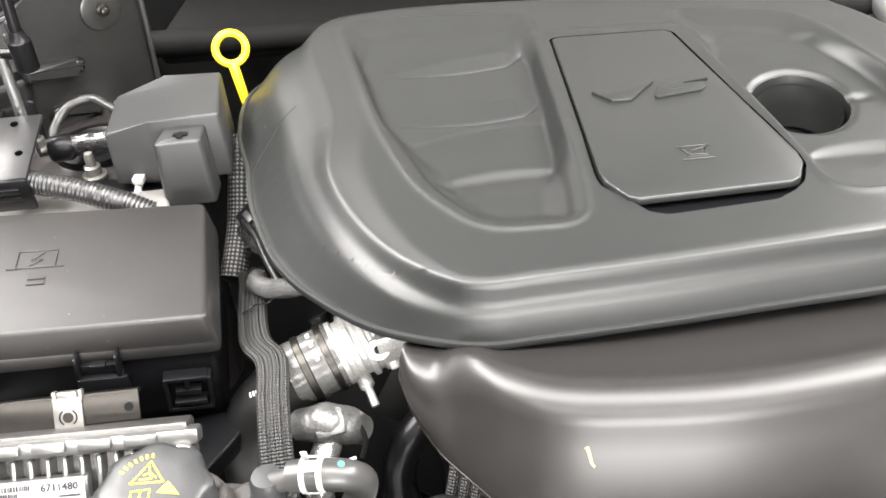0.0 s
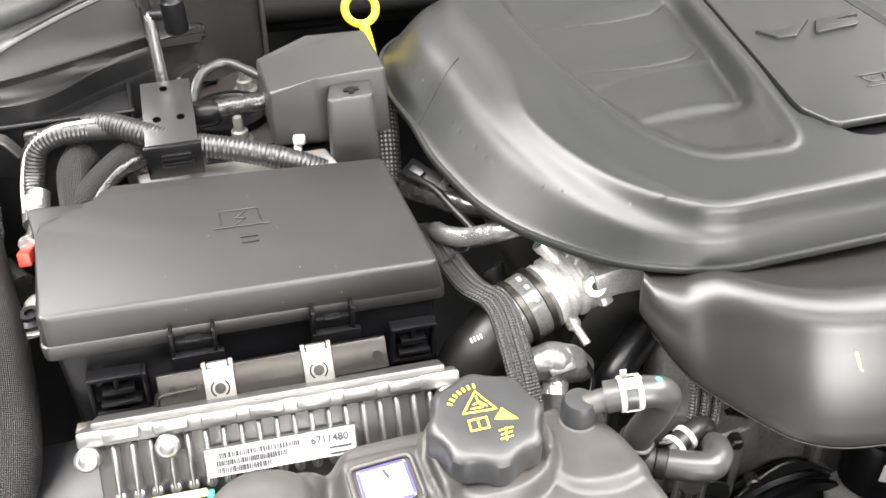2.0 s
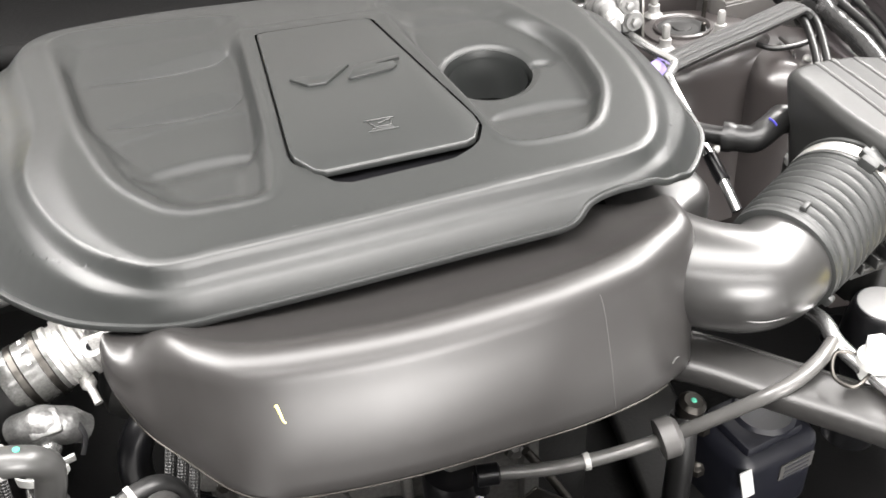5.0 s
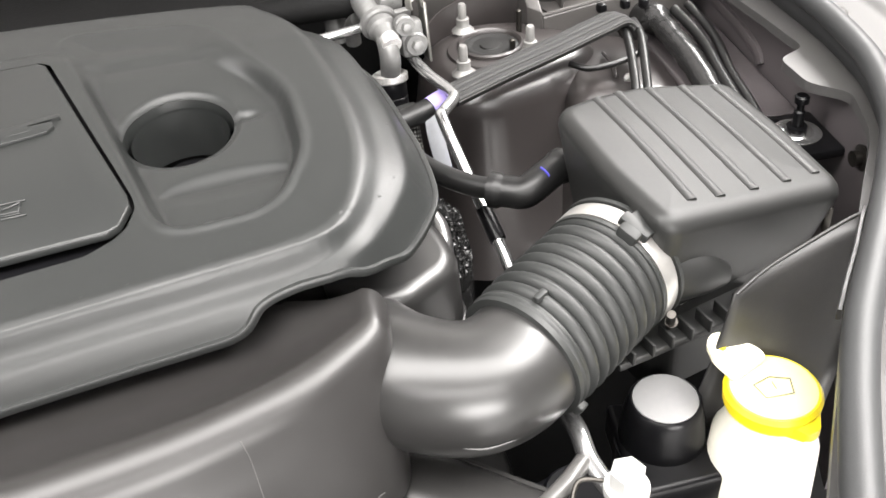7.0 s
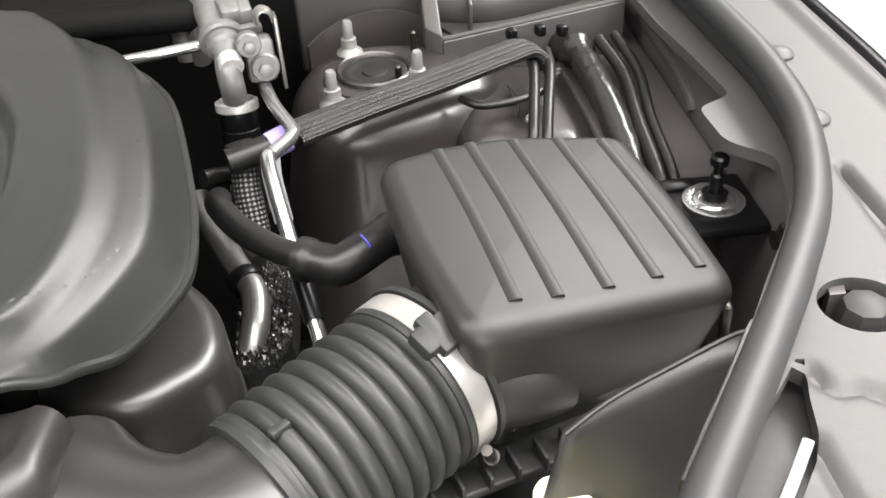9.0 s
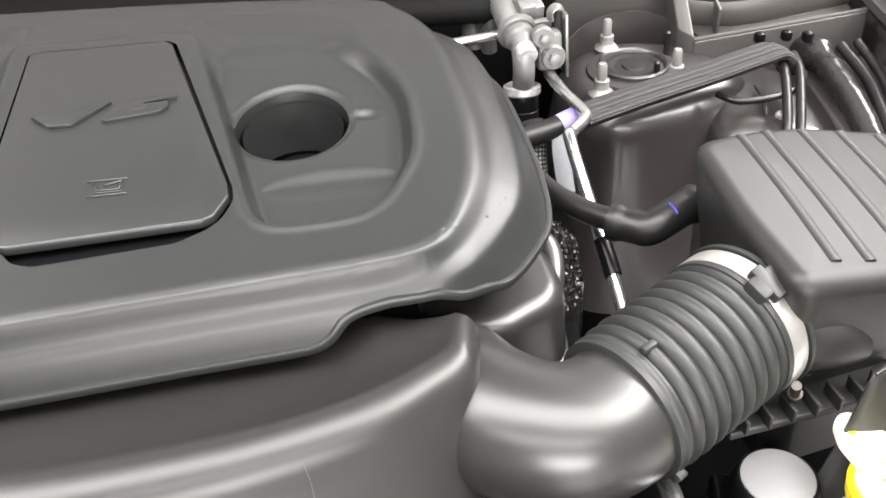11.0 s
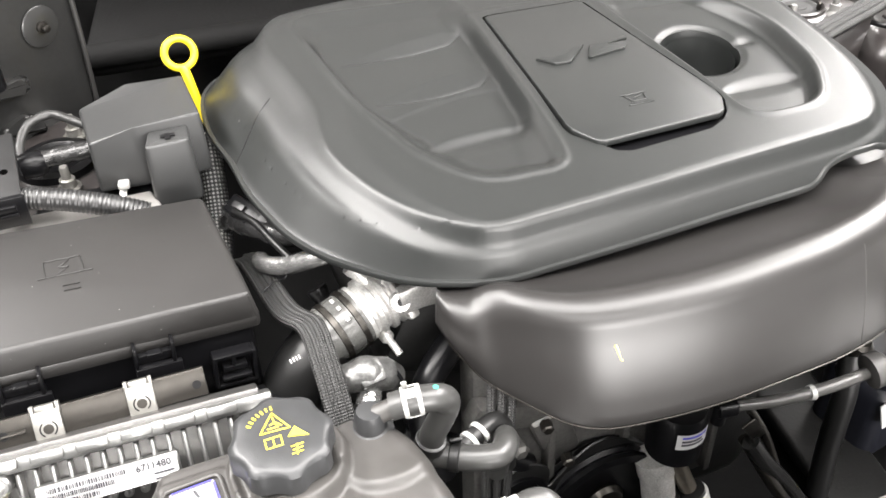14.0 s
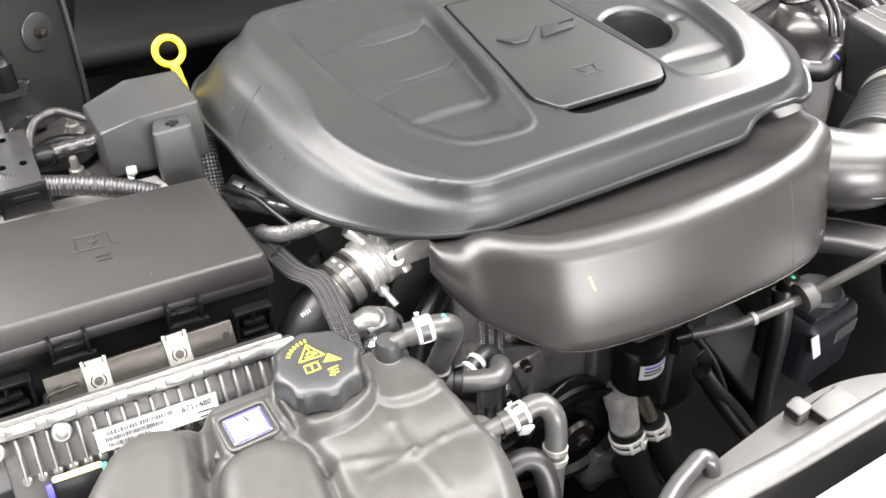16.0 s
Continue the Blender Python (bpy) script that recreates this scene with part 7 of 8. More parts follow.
tri = [(-0.017, 0.002), (-0.005, 0.023), (0.009, 0.004), (-0.017, 0.002)]
part("warning_triangle", cap_mark(tri, [(-0.010, 0.006), (-0.001, 0.007), (-0.004, 0.012), (-0.008, 0.010)], [(-0.005, 0.018), (-0.004, 0.013), (0.002, 0.008)]), YPRINT, cap)
sol = [CS @ Vector((x, y, z)) for z in (0.0014, 0.0022) for x, y in ((0.006, -0.006), (0.024, -0.008), (0.013, 0.004))]
part("warning_triangle", (sol, [(0, 2, 1), (3, 4, 5), (0, 1, 4, 3), (1, 2, 5, 4), (2, 0, 3, 5)]), YPRINT, cap)
part("manual_symbol", cap_mark([(-0.014, -0.005), (-0.013, -0.015), (0.001, -0.013), (0.0, -0.003), (-0.014, -0.005)], [(-0.007, -0.004), (-0.006, -0.014)]), YPRINT, cap)
part("heat_symbol", cap_mark([(0.008, -0.017), (0.018, -0.015)], [(0.009, -0.021), (0.017, -0.019)], [(0.008, -0.025), (0.017, -0.023)], [(0.013, -0.015), (0.012, -0.026)]), YPRINT, cap)
for i in range(7):
    a = radians(100 + 9 * i)
    part("print_bar", box(0.0040, 0.0017, 0.0008, 0, CS @ pose(0.029 * math.cos(a), 0.029 * math.sin(a), 0.0018, 0, 0, math.degrees(a))), YPRINT, cap)

ch = thing("overflow_hose", (-0.03, 0.4, 0.9), "black coolant hose with a white spring clamp", "hose")
part("hose", sweep([(-0.078, 0.398, 0.999), (-0.060, 0.397, 1.003), (-0.044, 0.398, 1.002), (-0.033, 0.402, 0.995), (-0.028, 0.409, 0.980), (-0.033, 0.412, 0.958), (-0.041, 0.415, 0.935), (-0.045, 0.417, 0.908)], 0.0122, 20, 8), mat("grey_hose_rubber", (0.030, 0.030, 0.029), 0.34, vary=0.15), ch)


def wire_clamp(at, along, r, parent):
    """A flat spring clamp: two hoops joined by bars, with a raised pair of ears."""
    m = frame_on(at, (0, 0, 1), along)
    hoops = [lathe([(r, z - 0.0022), (r + 0.0012, z - 0.0016), (r + 0.0012, z + 0.0016), (r, z + 0.0022)], 24, m) for z in (-0.0065, 0.0065)]
    bars = [box(0.0014, 0.005, 0.012, 0.0004, m @ pose(r * math.cos(a) + 0.0006 * math.cos(a), (r + 0.0006) * math.sin(a), 0, 0, 0, math.degrees(a))) for a in (0.35, -0.75, 2.4)]
    ears = [box(0.009, 0.0016, 0.013, 0.0005, m @ pose(r + 0.004, 0.005, 0.001)), box(0.009, 0.0016, 0.005, 0.0005, m @ pose(r + 0.004, -0.004, -0.004))]
    return part("spring_clamp", joined(*hoops, *bars, *ears), NYLON, parent, "white coated spring clamp")


wire_clamp((-0.060, 0.397, 1.003), (1, 0, 0.1), 0.0125, ch)
part("green_mark", lathe([(0.0026, 0), (0.0026, 0.001)], 10, frame_on((-0.039, 0.399, 1.0125), (1, 0, 0), (0.2, 0, 1))), GREEN, ch)
ch2 = thing("heater_hose", (0.0, 0.4, 0.86), "black elbow hose with a spring clamp by the tank", "hose")
part("hose", sweep([(-0.050, 0.421, 0.906), (-0.038, 0.415, 0.905), (-0.016, 0.406, 0.905), (0.006, 0.401, 0.905), (0.020, 0.404, 0.903), (0.030, 0.420, 0.897), (0.034, 0.445, 0.872), (0.032, 0.465, 0.80)], 0.0124, 20, 8), mat("grey_hose_rubber", (0.055, 0.055, 0.053), 0.36), ch2)
part("joint_collar", lathe([(0.0135, -0.006), (0.0148, -0.005), (0.0148, 0.005), (0.0135, 0.006)], 24, frame_on((-0.0435, 0.416, 0.922), (1, 0, 0), (-0.2, 0.1, -0.9))), RUBBER, ch2)
part("spring_clamp", joined(lathe([(0.0130, -0.005), (0.0142, -0.004), (0.0142, 0.004), (0.0130, 0.005)], 24, frame_on((-0.022, 0.408, 0.905), (0, 0, 1), (0.92, -0.38, 0))), box(0.012, 0.003, 0.012, 0.001, pose(-0.020, 0.414, 0.921, 30, 0, 0))), RUBBER, ch2)
stub = thing("coolant_stub", (0.01, 0.44, 0.89), "short black hose with a pale spring clamp behind the elbow", "hose")
part("hose", sweep([(-0.008, 0.430, 0.888), (0.010, 0.443, 0.893), (0.028, 0.456, 0.888), (0.040, 0.466, 0.86), (0.045, 0.47, 0.80)], 0.0098, 18, 6), RUBBER, stub)
for q in (0.0, 0.011):
    part("spring_clamp", lathe([(0.0100, -0.0028), (0.0115, -0.0024), (0.0115, 0.0024), (0.0100, 0.0028)], 24, frame_on((-0.002 + q, 0.4345 + q * 0.7, 0.890 + q * 0.2), (0, 0, 1), (0.8, 0.57, 0.15))), NYLON, stub)
ch3 = thing("tank_hose", (0.03, 0.3, 0.8), "grey-black coolant hose with ring clamps below the tank spout", "hose")
part("hose", sweep([(-0.012, 0.304, 0.947), (0.007, 0.306, 0.951), (0.022, 0.310, 0.955), (0.034, 0.309, 0.953), (0.041, 0.301, 0.944), (0.042, 0.295, 0.926), (0.040, 0.290, 0.91), (0.039, 0.288, 0.895), (0.035, 0.28, 0.86), (0.03, 0.27, 0.80)], 0.0112, 18, 8), mat("grey_hose_rubber", (0.055, 0.055, 0.053), 0.36), ch3)
wire_clamp((0.006, 0.306, 0.951), (1, 0.2, 0.2), 0.0115, ch3)
part("white_tab", box(0.012, 0.004, 0.018, 0.002, pose(0.010, 0.294, 0.942, 20, 10, 0)), NYLON, ch3)
for z, y in ((0.909, 0.290), (0.896, 0.288)):
    part("ring_clamp", lathe([(0.0112, -0.0035), (0.0126, -0.003), (0.0126, 0.003), (0.0112, 0.0035)], 24, frame_on((0.0397, y, z), (1, 0, 0), (-0.06, -0.16, -0.98))), ZINC, ch3)
part("lower_stub", sweep([(-0.02, 0.28, 0.905), (0.005, 0.282, 0.915), (0.020, 0.275, 0.905), (0.024, 0.258, 0.87), (0.02, 0.25, 0.80)], 0.0115, 16, 6), RUBBER, ch3)

# ---- left rear: relay box, dipstick, tower, harness ----
rel = thing("relay_box", (-0.305, 0.86, 0.97), "dark grey plastic relay cover with a keyed front box", "relay box")


def rel_top(x, y):
    return 1.064 - 0.35 * max(0, -0.315 - x)


RB = [(-0.230, 0.826), (-0.252, 0.922), (-0.320, 0.922), (-0.378, 0.906), (-0.354, 0.806), (-0.305, 0.812)]
part("cover", slab(RB, rel_top, 0.985, 0.004, 3, taper=0.03), mat("relay_cover_plastic", (0.020, 0.0205, 0.0205), 0.45, grain=0.15, vary=0.05), rel)
part("key_box", slab(rounded([(-0.243, 0.790), (-0.247, 0.824), (-0.290, 0.816), (-0.292, 0.780)], 0.005, 3), 1.052, 0.972, 0.003, 3, taper=0.12), mat("relay_cover_plastic", (0.03, 0.03, 0.03), 0.45), rel)
part("key_slot", joined(box(0.016, 0.006, 0.001, 0, pose(-0.267, 0.800, 1.0535, 0, 0, 8)), box(0.006, 0.012, 0.001, 0, pose(-0.267, 0.798, 1.0537, 0, 0, 8))), BLACK, rel)
one("nylon_tie", joined(sweep([(-0.330, 0.806, 0.99), (-0.332, 0.796, 0.98), (-0.336, 0.780, 0.972)], 0.003, 8, 5, flat=(0.009, 0.003)), box(0.013, 0.012, 0.008, 0.002, pose(-0.328, 0.802, 0.995))), NYLON, "white nylon cable tie", "cable tie")

dip = thing("dipstick", (-0.245, 0.985, 0.95), "yellow oil dipstick with a ring handle", "dipstick")
DM = frame_on((-0.257, 0.987, 1.061), (1, 0.1, 0), (0.12, -0.86, 0.5))
part("ring", sweep([DM @ Vector((0.0185 * math.cos(2 * math.pi * i / 12), 0.0185 * math.sin(2 * math.pi * i / 12), 0)) for i in range(12)], 0.0048, 12, 6, closed=True), YELLOW, dip)
part("stem", sweep([DM @ Vector((0.001, -0.018, 0)), DM @ Vector((0.004, -0.03, 0)), (-0.245, 0.968, 1.0), (-0.236, 0.955, 0.965), (-0.232, 0.95, 0.93)], 0.0055, 12, 6, shape=lambda s, L: 1.15 - 0.25 * s / L), YELLOW, dip)

ltower = thing("strut_tower", (-0.43, 0.88, 0.8), "dark painted strut tower with bolts behind the fuse box", "strut tower")
part("housing", slab([tuple(p)[:2] for p in smooth([(x, y, 0) for x, y in ((-0.30, 0.86), (-0.33, 0.96), (-0.40, 1.02), (-0.50, 1.01), (-0.55, 0.92), (-0.52, 0.82), (-0.44, 0.775), (-0.35, 0.78))], 5, closed=True)], 0.972, 0.62, 0.015, 3, taper=0.05), PAINT, ltower)
part("bearing_disc", lathe([(0.05, 0.0), (0.048, 0.008), (0.036, 0.010), (0.028, 0.004)], 36, pose(-0.42, 0.905, 0.972)), BLACK, ltower)
for x, y in ((-0.397, 0.838), (-0.404, 0.958), (-0.49, 0.90)):
    part("stud", lathe([(0.0105, 0.0), (0.0145, 0.002), (0.0145, 0.005), (0.0095, 0.006), (0.0095, 0.016), (0.0055, 0.017), (0.0055, 0.030), (0.0045, 0.033)], 12, pose(x, y, 0.974)), ZINC, ltower, "zinc-plated stud and flange nut")
gw = thing("ground_cable", (-0.40, 0.88, 0.99), "taped and foiled cables beside the relay box", "cable")
part("foil_lead", sweep([(-0.355, 0.866, 1.012), (-0.385, 0.862, 1.010), (-0.415, 0.858, 1.008), (-0.432, 0.855, 1.005)], 0.011, 14, 6, shape=lambda s, L: 1 + 0.06 * math.sin(s * 300)), TAPE, gw)
part("foil_patch", sweep([(-0.352, 0.866, 1.012), (-0.358, 0.8655, 1.012), (-0.366, 0.865, 1.0115)], 0.0118, 14, 5), FOIL, gw)
part("boot", lathe([(0.015, 0), (0.016, 0.02), (0.011, 0.028)], 16, frame_on((-0.445, 0.852, 1.004), (0, 0, 1), (1, 0.15, 0.1))), BLACK, gw)
part("loop_lead", sweep([(-0.365, 0.895, 1.02), (-0.39, 0.905, 1.03), (-0.415, 0.915, 1.035), (-0.44, 0.90, 1.03), (-0.448, 0.87, 1.015), (-0.44, 0.855, 1.006)], 0.0055, 12, 6, shape=lambda s, L: 1 + 0.06 * math.sin(s * 330)), mat("grey_tape", (0.018, 0.018, 0.0175), 0.4, grain=0.5, grain_size=90), gw)
part("tray", slab(rounded([(-0.30, 0.775), (-0.30, 0.83), (-0.43, 0.83), (-0.43, 0.76)], 0.01, 3), 0.978, 0.965, 0.003), BLACK, gw)

hb = thing("harness_bracket", (-0.455, 0.79, 1.0), "black plastic harness bracket with three holes", "bracket")
HM = frame_on((-0.458, 0.795, 1.040), (1, 0.22, -0.1), (0.05, -0.12, 1))
# Lighter than BLACK: the sheen on bracket and conduit is put into it.
HARNESS = mat("sheen_harness_plastic", (0.013, 0.013, 0.0132), 0.36, grain=0.1, vary=0.2)
part("plate", box(0.052, 0.115, 0.005, 0.0015, HM), HARNESS, hb)
part("lip", joined(box(0.056, 0.006, 0.040, 0.0015, HM @ pose(0, -0.058, -0.016)), box(0.030, 0.004, 0.006, 0.001, HM @ pose(0.003, -0.062, -0.008)), box(0.030, 0.004, 0.005, 0.001, HM @ pose(0.003, -0.062, -0.018))), BLACK, hb)
# Near-black discs on the plate stand for the shade inside its holes.
for x, y in ((-0.002, 0.042), (-0.012, -0.012), (0.012, -0.012)):
    part("hole", lathe([(0.0042, 0), (0.0042, 0.0012), (0.0, 0.0012)], 14, HM @ pose(x, y, 0.0022)), mat("hole_shade", (0.001, 0.001, 0.001), 0.9, spec=0.0), hb)
one("corrugated_conduit", sweep([(-0.545, 0.797, 1.030), (-0.520, 0.790, 1.034), (-0.49, 0.776, 1.032), (-0.455, 0.765, 1.026), (-0.428, 0.762, 1.020), (-0.38, 0.758, 1.012), (-0.33, 0.754, 0.998), (-0.30, 0.752, 0.985)], 0.0125, 18, 40, shape=lambda s, L: 1 + 0.045 * math.sin(s * 2 * math.pi / 0.0045)), HARNESS, "black corrugated wiring conduit", "conduit")
one("harness_branch", sweep([(-0.50, 0.79, 1.028), (-0.545, 0.787, 1.030), (-0.575, 0.783, 1.028), (-0.597, 0.778, 1.015), (-0.605, 0.765, 0.985), (-0.60, 0.735, 0.96), (-0.59, 0.70, 0.95)], 0.012, 16, 24, shape=lambda s, L: 1 + 0.035 * math.sin(s * 2 * math.pi / 0.0045)), HARNESS, "corrugated and taped harness branch bending down", "wiring")
one("tracer_tube", sweep([(-0.515, 0.789, 1.0395), (-0.545, 0.784, 1.0415), (-0.575, 0.778, 1.0385), (-0.601, 0.771, 1.021), (-0.6125, 0.757, 0.989), (-0.609, 0.732, 0.969)], 0.0022, 8, 8), NYLON, "thin pale line along the harness branch", "wiring")
one("foil_cuff", sweep([(-0.603, 0.760, 0.975), (-0.602, 0.745, 0.965), (-0.598, 0.727, 0.957)], 0.0145, 16, 5), FOIL, "silver foil cuff on the harness", "wiring")
one("cloth_hose", sweep([(-0.47, 0.80, 1.01), (-0.505, 0.775, 1.005), (-0.535, 0.745, 0.99), (-0.56, 0.72, 0.965), (-0.57, 0.70, 0.94)], 0.013, 16, 8), CLOTH, "woven cloth covered hose", "hose", "cloth hoses behind the fuse box")
one("cloth_hose", sweep([(-0.555, 0.79, 1.0), (-0.56, 0.765, 0.995), (-0.555, 0.735, 0.975), (-0.55, 0.71, 0.95)], 0.017, 16, 8), CLOTH, "short woven cloth covered hose", "hose", "cloth hoses behind the fuse box")
one("taped_lead", sweep([(-0.49, 0.775, 1.0), (-0.515, 0.755, 0.995), (-0.53, 0.735, 0.98), (-0.545, 0.71, 0.955)], 0.009, 12, 6), TAPE, "taped black lead behind the fuse box", "wiring")
one("battery_tray", slab([(-0.47, 0.70), (-0.28, 0.755), (-0.30, 0.80), (-0.50, 0.77)], 0.985, 0.93, 0.004), mat("grey_tray_metal", (0.25, 0.24, 0.23), 0.4, metal=0.5), "grey metal tray edge behind the fuse box", "tray")
rc = thing("red_connector", (-0.58, 0.645, 0.95), "small red locking connector on the fuse box", "connector")
part("clip", joined(box(0.012, 0.03, 0.014, 0.002, pose(-0.584, 0.655, 0.972, -20, 0, 10))), RED, rc)
part("lead", sweep([(-0.588, 0.67, 0.975), (-0.592, 0.70, 0.962), (-0.60, 0.73, 0.957)], 0.008, 12, 5), FOIL, rc)
lug = thing("body_bolt", (-0.573, 0.601, 0.93), "black washer bolt in a bare metal slot", "bolt")
part("slot_plate", slab(rounded([(-0.590, 0.575), (-0.555, 0.580), (-0.560, 0.640), (-0.588, 0.640)], 0.014, 4), 0.938, 0.934, 0.001), ZINC, lug)
part("bolt", lathe([(0.016, 0), (0.016, 0.004), (0.010, 0.006), (0.010, 0.010), (0.005, 0.010), (0.005, 0.007)], 20, pose(-0.573, 0.598, 0.939)), BLACK, lug)
big = thing("intake_snorkel_hose", (-0.63, 0.65, 0.85), "thick woven black hose with a taped upper end", "hose")
part("hose", sweep([(-0.700, 0.790, 0.955), (-0.672, 0.720, 0.962), (-0.640, 0.645, 0.955), (-0.610, 0.575, 0.935), (-0.588, 0.50, 0.90), (-0.58, 0.43, 0.86), (-0.58, 0.38, 0.80)], 0.036, 26, 10), CLOTH, big)
part("taped_end", sweep([(-0.735, 0.90, 0.93), (-0.722, 0.86, 0.950), (-0.705, 0.80, 0.956), (-0.680, 0.74, 0.961), (-0.662, 0.695, 0.961)], 0.0385, 26, 10, shape=lambda s, L: 1 + 0.03 * math.sin(s * 190) + 0.02 * math.sin(s * 77)), mat("crinkled_grey_wrap", (0.035, 0.035, 0.035), 0.2, grain=1.0, grain_size=55, vary=0.3, relief_depth=0.006), big)
part("side_branch", sweep([(-0.695, 0.765, 0.95), (-0.665, 0.725, 0.935), (-0.635, 0.69, 0.93), (-0.60, 0.655, 0.93)], 0.016, 14, 6), TAPE, big)
one("grab_tube", sweep([(-0.78, 0.70, 0.995), (-0.72, 0.68, 0.995), (-0.668, 0.668, 0.992)], 0.014, 18, 5, shape=lambda s, L: 1 if s < L - 0.012 else 0.8 + 0.2 * (L - s) / 0.012), BLACK, "round black tube end beside the hose", "tube")
hl = thing("lamp_housing", (-0.68, 0.52, 0.85), "grey plastic lamp housing corner with small screws", "lamp housing")
part("housing", slab(rounded([(-0.80, 0.42), (-0.620, 0.488), (-0.600, 0.528), (-0.627, 0.600), (-0.80, 0.63)], 0.012, 3), 1.0, 0.84, 0.008, 3, taper=0.03), mat("lamp_housing_plastic", (0.0085, 0.0085, 0.0087), 0.36, vary=0.1), hl)
for z in (0.965, 0.94, 0.91):
    part("screw", lathe([(0.005, 0), (0.005, 0.006), (0.003, 0.007)], 10, pose(-0.606, 0.555, z, 0, 90, -20)), STEEL, hl)
one("splash_wall", slab([(-0.90, 0.30), (-0.55, 0.36), (-0.55, 0.38), (-0.90, 0.34)], 0.86, 0.4, 0.004), DARK, "dark splash wall behind the lamp", "panel", kind="structure")

# Left fender: weatherstrip, side panels, gas strut.
SL = [(-0.93, 0.80, 1.09), (-0.86, 0.835, 1.095), (-0.79, 0.862, 1.10), (-0.728, 0.885, 1.10), (-0.676, 0.916, 1.10), (-0.624, 0.968, 1.10), (-0.577, 1.056, 1.10), (-0.560, 1.12, 1.10), (-0.545, 1.25, 1.095), (-0.54, 1.45, 1.09)]
wl2 = thing("weatherstrip", (-0.65, 0.95, 1.05), "thick grey-black rubber weatherstrip curving along the fender top", "weatherstrip")
part("bulb", sweep(SL, 0.0175, 20, 8), SEAL, wl2)
lf = thing("inner_fender", (-0.65, 0.95, 0.7), "black inner fender with a moulded shelf below the weatherstrip", "fender")
PANEL = mat("satin_black_panel", (0.006, 0.006, 0.0062), 0.34, grain=0.12, vary=0.3, spec=0.18)
# Same panel as PANEL, lightened for the light the apron wall catches.
APRON = mat("lit_apron_wall", (0.012, 0.012, 0.0118), 0.34, grain=0.12, vary=0.3, spec=0.4)


def row(pts, n=40):
    """An even polyline of n points along a smooth curve."""
    c = smooth(pts, 8)
    run = [0.0]
    for p, q in zip(c, c[1:]):
        run.append(run[-1] + (Vector(q) - Vector(p)).length)
    out, j = [], 0
    for i in range(n):
        s = run[-1] * i / (n - 1)
        while j < len(c) - 2 and run[j + 1] < s:
            j += 1
        f = (s - run[j]) / max(run[j + 1] - run[j], 1e-9)
        out.append(Vector(c[j]).lerp(Vector(c[j + 1]), f))
    return out


# Mouldings of the inner fender: under the seal, first step, rounded shelf, tray edge.
TOP = row([(-0.86, 0.815, 1.056), (-0.735, 0.864, 1.060), (-0.675, 0.881, 1.068), (-0.629, 0.903, 1.085), (-0.580, 0.930, 1.100), (-0.528, 0.950, 1.115), (-0.490, 0.962, 1.128)])
STEP = row([(-0.86, 0.820, 1.040), (-0.741, 0.858, 1.043), (-0.682, 0.864, 1.047), (-0.630, 0.875, 1.052), (-0.583, 0.898, 1.055), (-0.535, 0.924, 1.058), (-0.492, 0.948, 1.060)])
ROLL = row([(-0.86, 0.814, 1.028), (-0.726, 0.838, 1.031), (-0.677, 0.839, 1.033), (-0.626, 0.840, 1.034), (-0.588, 0.860, 1.036), (-0.551, 0.902, 1.040), (-0.493, 0.940, 1.046)])
TRAY = row([(-0.86, 0.806, 1.018), (-0.726, 0.826, 1.020), (-0.664, 0.833, 1.020), (-0.605, 0.844, 1.021), (-0.575, 0.872, 1.022), (-0.543, 0.906, 1.022), (-0.495, 0.932, 1.028)])
rows = [[p + Vector((-0.003, 0.006, 0.001)) for p in TOP], TOP]
rows.append([p.lerp(q, 0.55) + Vector((-0.002, 0.003, 0.0)) for p, q in zip(TOP, STEP)])
rows.append([q + Vector((0, 0, 0.004)) for q in STEP])
rows.append([q + Vector((0.001, -0.003, 0.001)) for q in STEP])
rows.append([q + Vector((0.001, -0.003, -0.006)) for q in STEP])
for f, dz in ((0.35, -0.005), (0.65, -0.003), (0.85, 0.001), (1.0, 0.002)):
    rows.append([p.lerp(q, f) + Vector((0, 0, dz)) for p, q in zip(STEP, ROLL)])
for f, dz in ((0.15, 0.000), (0.4, -0.004), (0.9, -0.004), (1.0, -0.002)):
    rows.append([p.lerp(q, f) + Vector((0, 0, dz)) for p, q in zip(ROLL, TRAY)])
rows.append([q + Vector((0.001, -0.002, -0.008)) for q in TRAY])
rows.append([q + Vector((0.004, -0.006, -0.3)) for q in TRAY])
vv = [v for r in rows for v in r]
m = len(TOP)
ff = [(i * m + j, (i + 1) * m + j, (i + 1) * m + j + 1, i * m + j + 1) for i in range(len(rows) - 1) for j in range(m - 1)]
part("side_panel", (vv, ff), PANEL, lf, solid=0.003)
under = row([(x + 0.008, y - 0.009, z - 0.010) for x, y, z in SL[:8]], m)
bands = [under] + [[p.lerp(q, f) + Vector((0, 0, h)) for p, q in zip(under, TOP)] for f, h in ((0.3, -0.003), (0.7, -0.001), (1.0, 0.001))]
bands.append([q + Vector((0.002, -0.003, -0.002)) for q in TOP])
part("foot", ([v for r in bands for v in r], [(i * m + j, (i + 1) * m + j, (i + 1) * m + j + 1, i * m + j + 1) for i in range(len(bands) - 1) for j in range(m - 1)]), SEAL, wl2, solid=0.003)
part("moulding_line", sweep([q + Vector((0.001, -0.003, 0.0015)) for q in STEP[::3]], 0.0016, 8, 3), PANEL, lf)
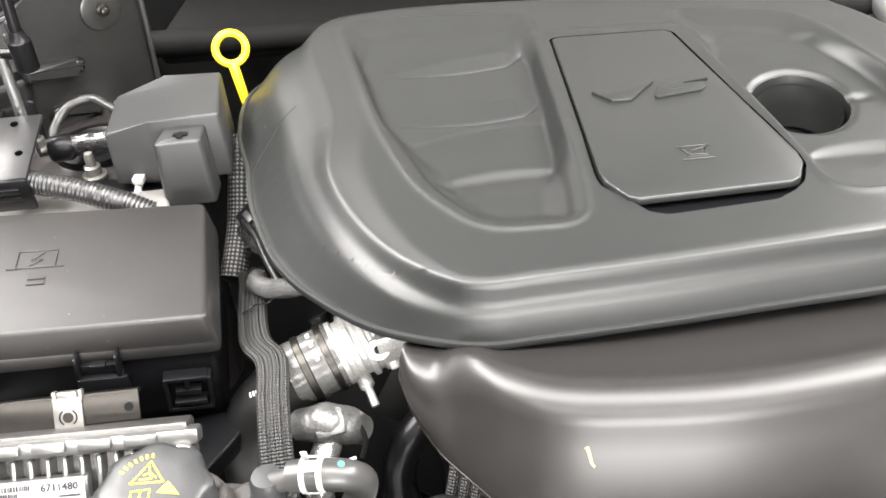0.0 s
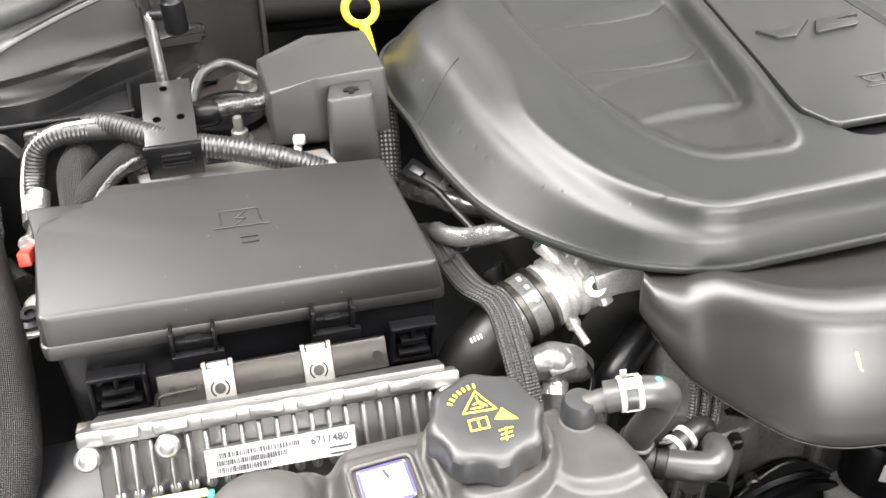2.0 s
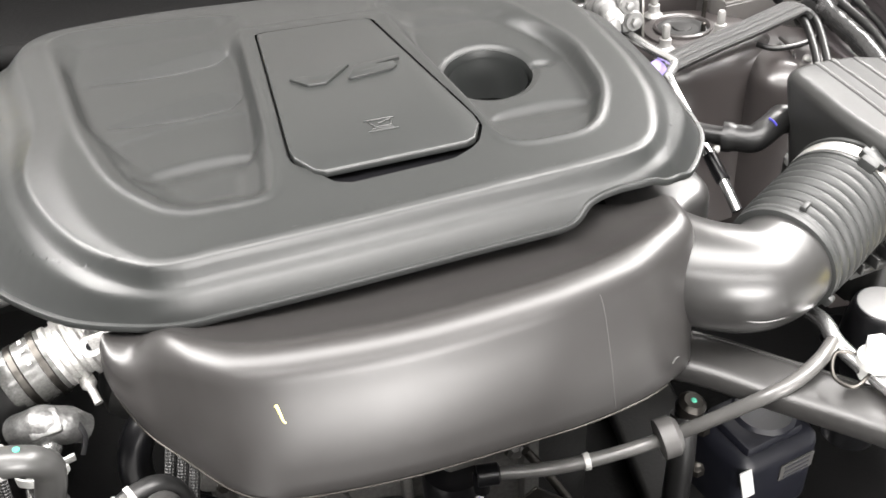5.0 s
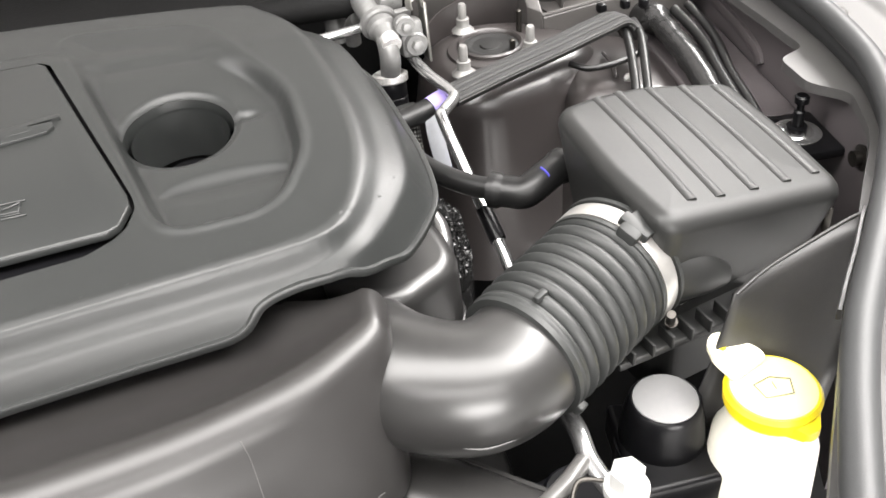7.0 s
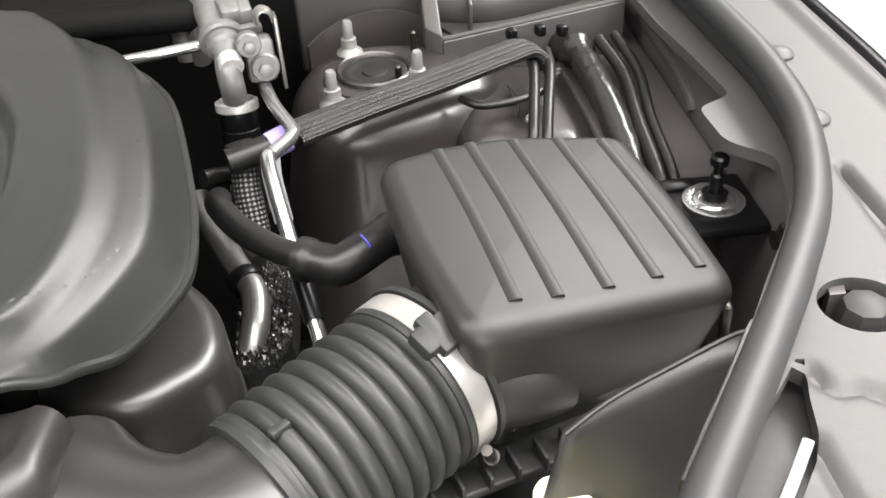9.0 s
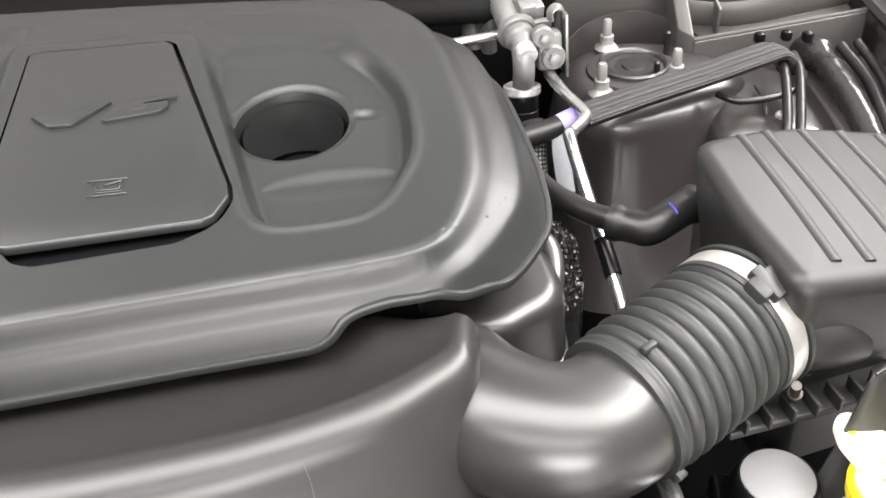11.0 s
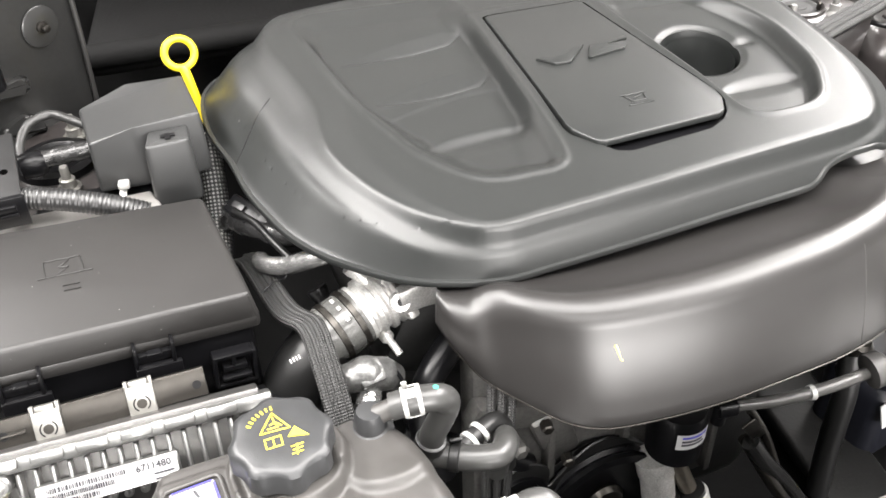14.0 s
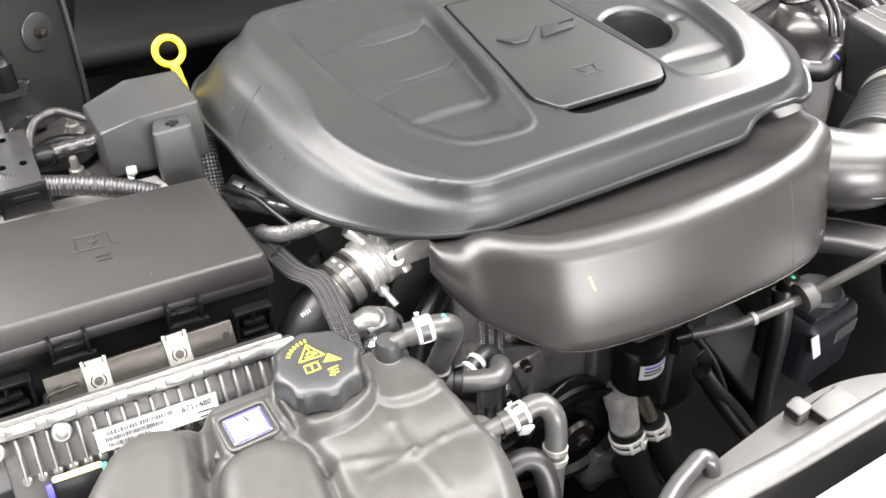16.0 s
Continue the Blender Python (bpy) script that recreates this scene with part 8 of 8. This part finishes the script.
tray_poly = [(-0.84, 0.800), (-0.724, 0.816), (-0.577, 0.838), (-0.513, 0.847), (-0.516, 0.860), (-0.536, 0.932), (-0.552, 0.905), (-0.582, 0.866), (-0.620, 0.840), (-0.727, 0.826), (-0.84, 0.812)]
part("tray", slab(tray_poly, lambda x, y: 1.010 + 0.006 * (y < 0.85), 0.955, 0.003), PANEL, lf)
part("tray_lip", sweep([(-0.84, 0.797, 1.014), (-0.724, 0.813, 1.016), (-0.577, 0.835, 1.018), (-0.512, 0.845, 1.018), (-0.513, 0.853, 1.018), (-0.530, 0.922, 1.018)], 0.0028, 10, 4), PANEL, lf)
part("clip_strip", joined(
    sweep([(-0.80, 0.800, 1.000), (-0.707, 0.812, 1.003), (-0.672, 0.815, 1.004), (-0.664, 0.806, 1.003)], 0.003, 8, 5, flat=(0.004, 0.022)),
    sweep([(-0.666, 0.806, 1.0), (-0.662, 0.807, 1.010), (-0.652, 0.806, 1.016), (-0.640, 0.806, 1.014), (-0.633, 0.807, 1.004), (-0.628, 0.808, 0.994)], 0.003, 8, 5, flat=(0.005, 0.016))), TRIM, lf)
part("clip_strip", slab([(-0.624, 0.818), (-0.565, 0.832), (-0.560, 0.838), (-0.566, 0.843), (-0.624, 0.828)], 1.012, 0.99, 0.003), TRIM, lf)
# Apron wall behind the gas strut, with two pressed ledges.
WA, WB = Vector((-0.500, 0.938, 0)), Vector((-0.384, 1.059, 0))
WD = (WB - WA).normalized()
APM = Matrix(((WD.x, 0, WD.y, WA.x), (WD.y, 0, -WD.x, WA.y), (0, 1, 0, 0), (0, 0, 0, 1)))


def on_wall(poly, top, r):
    return [(APM @ Vector(v)) for v in slab(poly, top, -0.004, r, 3)[0]], slab(poly, top, -0.004, r, 3)[1]


wl = (WB - WA).length
part("apron_wall", on_wall([(0.0, 0.75), (wl - 0.008, 0.75), (wl, 0.97), (wl + 0.002, 1.20), (0.10, 1.185), (0.045, 1.152), (0.012, 1.130), (0.0, 1.122)], 0.0, 0.002), APRON, lf)
part("pressed_ledge", on_wall(rounded([(-0.002, 1.046), (0.066, 1.035), (0.074, 1.048), (0.066, 1.056), (-0.002, 1.066)], 0.006, 3), 0.013, 0.006), APRON, lf)
part("pressed_ledge", on_wall(rounded([(0.012, 0.992), (0.078, 0.972), (0.072, 0.997), (0.055, 1.008), (0.02, 1.004)], 0.006, 3), 0.010, 0.005), APRON, lf)
part("panel_edge", sweep([WB + Vector((0.002, -0.004, 1.16)), WB + Vector((0.001, -0.005, 1.06)), WB + Vector((-0.004, -0.006, 0.95))], 0.0035, 10, 5), TRIM, lf)
DP = APM @ Matrix.Translation((0.114, 1.102, 0.001))
part("stud_plate", lathe([(0.026, 0), (0.026, 0.002), (0.024, 0.0032), (0.008, 0.0036)], 32, DP), mat("smoky_washer_plastic", (0.018, 0.018, 0.0175), 0.3, vary=0.15), lf, "smoky round washer")
part("stud", lathe([(0.008, 0.003), (0.008, 0.007), (0.005, 0.008), (0.005, 0.015), (0.003, 0.016)], 12, DP), STEEL, lf, "steel threaded stud")
for u, v in ((-0.004, 1.105), (0.012, 1.100)):
    part("clip", box(0.005, 0.011, 0.006, 0.001, APM @ Matrix.Translation((u, v, 0.002))), TRIM, lf)
part("outer_skin", slab([(-1.0, 0.45), (-0.97, 0.45), (-0.97, 1.5), (-1.0, 1.5)], 1.08, 0.4, 0.005), PAINT, lf)
# Black plastic, darkened further for the deep shadow beyond the seal.
part("channel", slab([(-0.98, 0.75), (-0.75, 0.90), (-0.64, 0.98), (-0.60, 1.1), (-0.60, 1.5), (-0.98, 1.5)], 0.96, 0.93, 0.003), mat("deep_shadow_liner", (0.0025, 0.0025, 0.0025), 0.75, grain=0.4, grain_size=120, vary=0.5, spec=0.08), lf)
jt = thing("jump_terminal", (-0.79, 1.06, 1.0), "red plastic cover of the remote battery terminal", "terminal cover")
part("cover", joined(box(0.075, 0.05, 0.05, 0.008, pose(-0.778, 1.052, 1.068, -12, 0, 12)), box(0.05, 0.025, 0.02, 0.005, pose(-0.722, 1.040, 1.052, -10, 0, 12))), RED, jt)
part("post", box(0.09, 0.05, 0.08, 0.006, pose(-0.78, 1.062, 1.0, 0, 0, 12)), BLACK, jt)
fb = thing("fender_bolt", (-0.73, 1.12, 1.0), "pale capped bolt beyond the weatherstrip", "bolt")
part("cap", lathe([(0.016, -0.005), (0.016, 0.004), (0.010, 0.008), (0.010, 0.012)], 18, pose(-0.714, 1.09, 1.058, 50, 0, 20)), GREYPLAST, fb)
part("base", box(0.05, 0.05, 0.06, 0.006, pose(-0.714, 1.105, 1.015)), DARK, fb)
one("fender_flap", box(0.14, 0.03, 0.05, 0.01, pose(-0.85, 1.25, 1.05, 20, 10, 20)), BLACK, "black sheet flap deep inside the fender", "flap")
gs = thing("hood_strut", (-0.48, 0.88, 0.98), "black gas strut on a bright steel ball stud", "gas strut")
part("ball_stud", sweep([(-0.478, 0.870, 0.985), (-0.476, 0.867, 1.04), (-0.4735, 0.866, 1.108), (-0.472, 0.866, 1.116)], 0.0065, 14, 5), PIPE, gs)
part("socket", joined(lathe([(0.0115, -0.024), (0.0125, -0.022), (0.0125, 0.010), (0.0105, 0.012), (0.0075, 0.022)], 20, pose(-0.448, 0.868, 1.122)), lathe([(0.006, -0.012), (0.006, 0.014)], 12, pose(-0.460, 0.866, 1.118, 0, 90, 0))), BLACK, gs)
part("rod", sweep([(-0.448, 0.868, 1.13), (-0.448, 0.875, 1.20), (-0.449, 0.93, 1.65)], 0.0062, 14, 4), BLACK, gs)
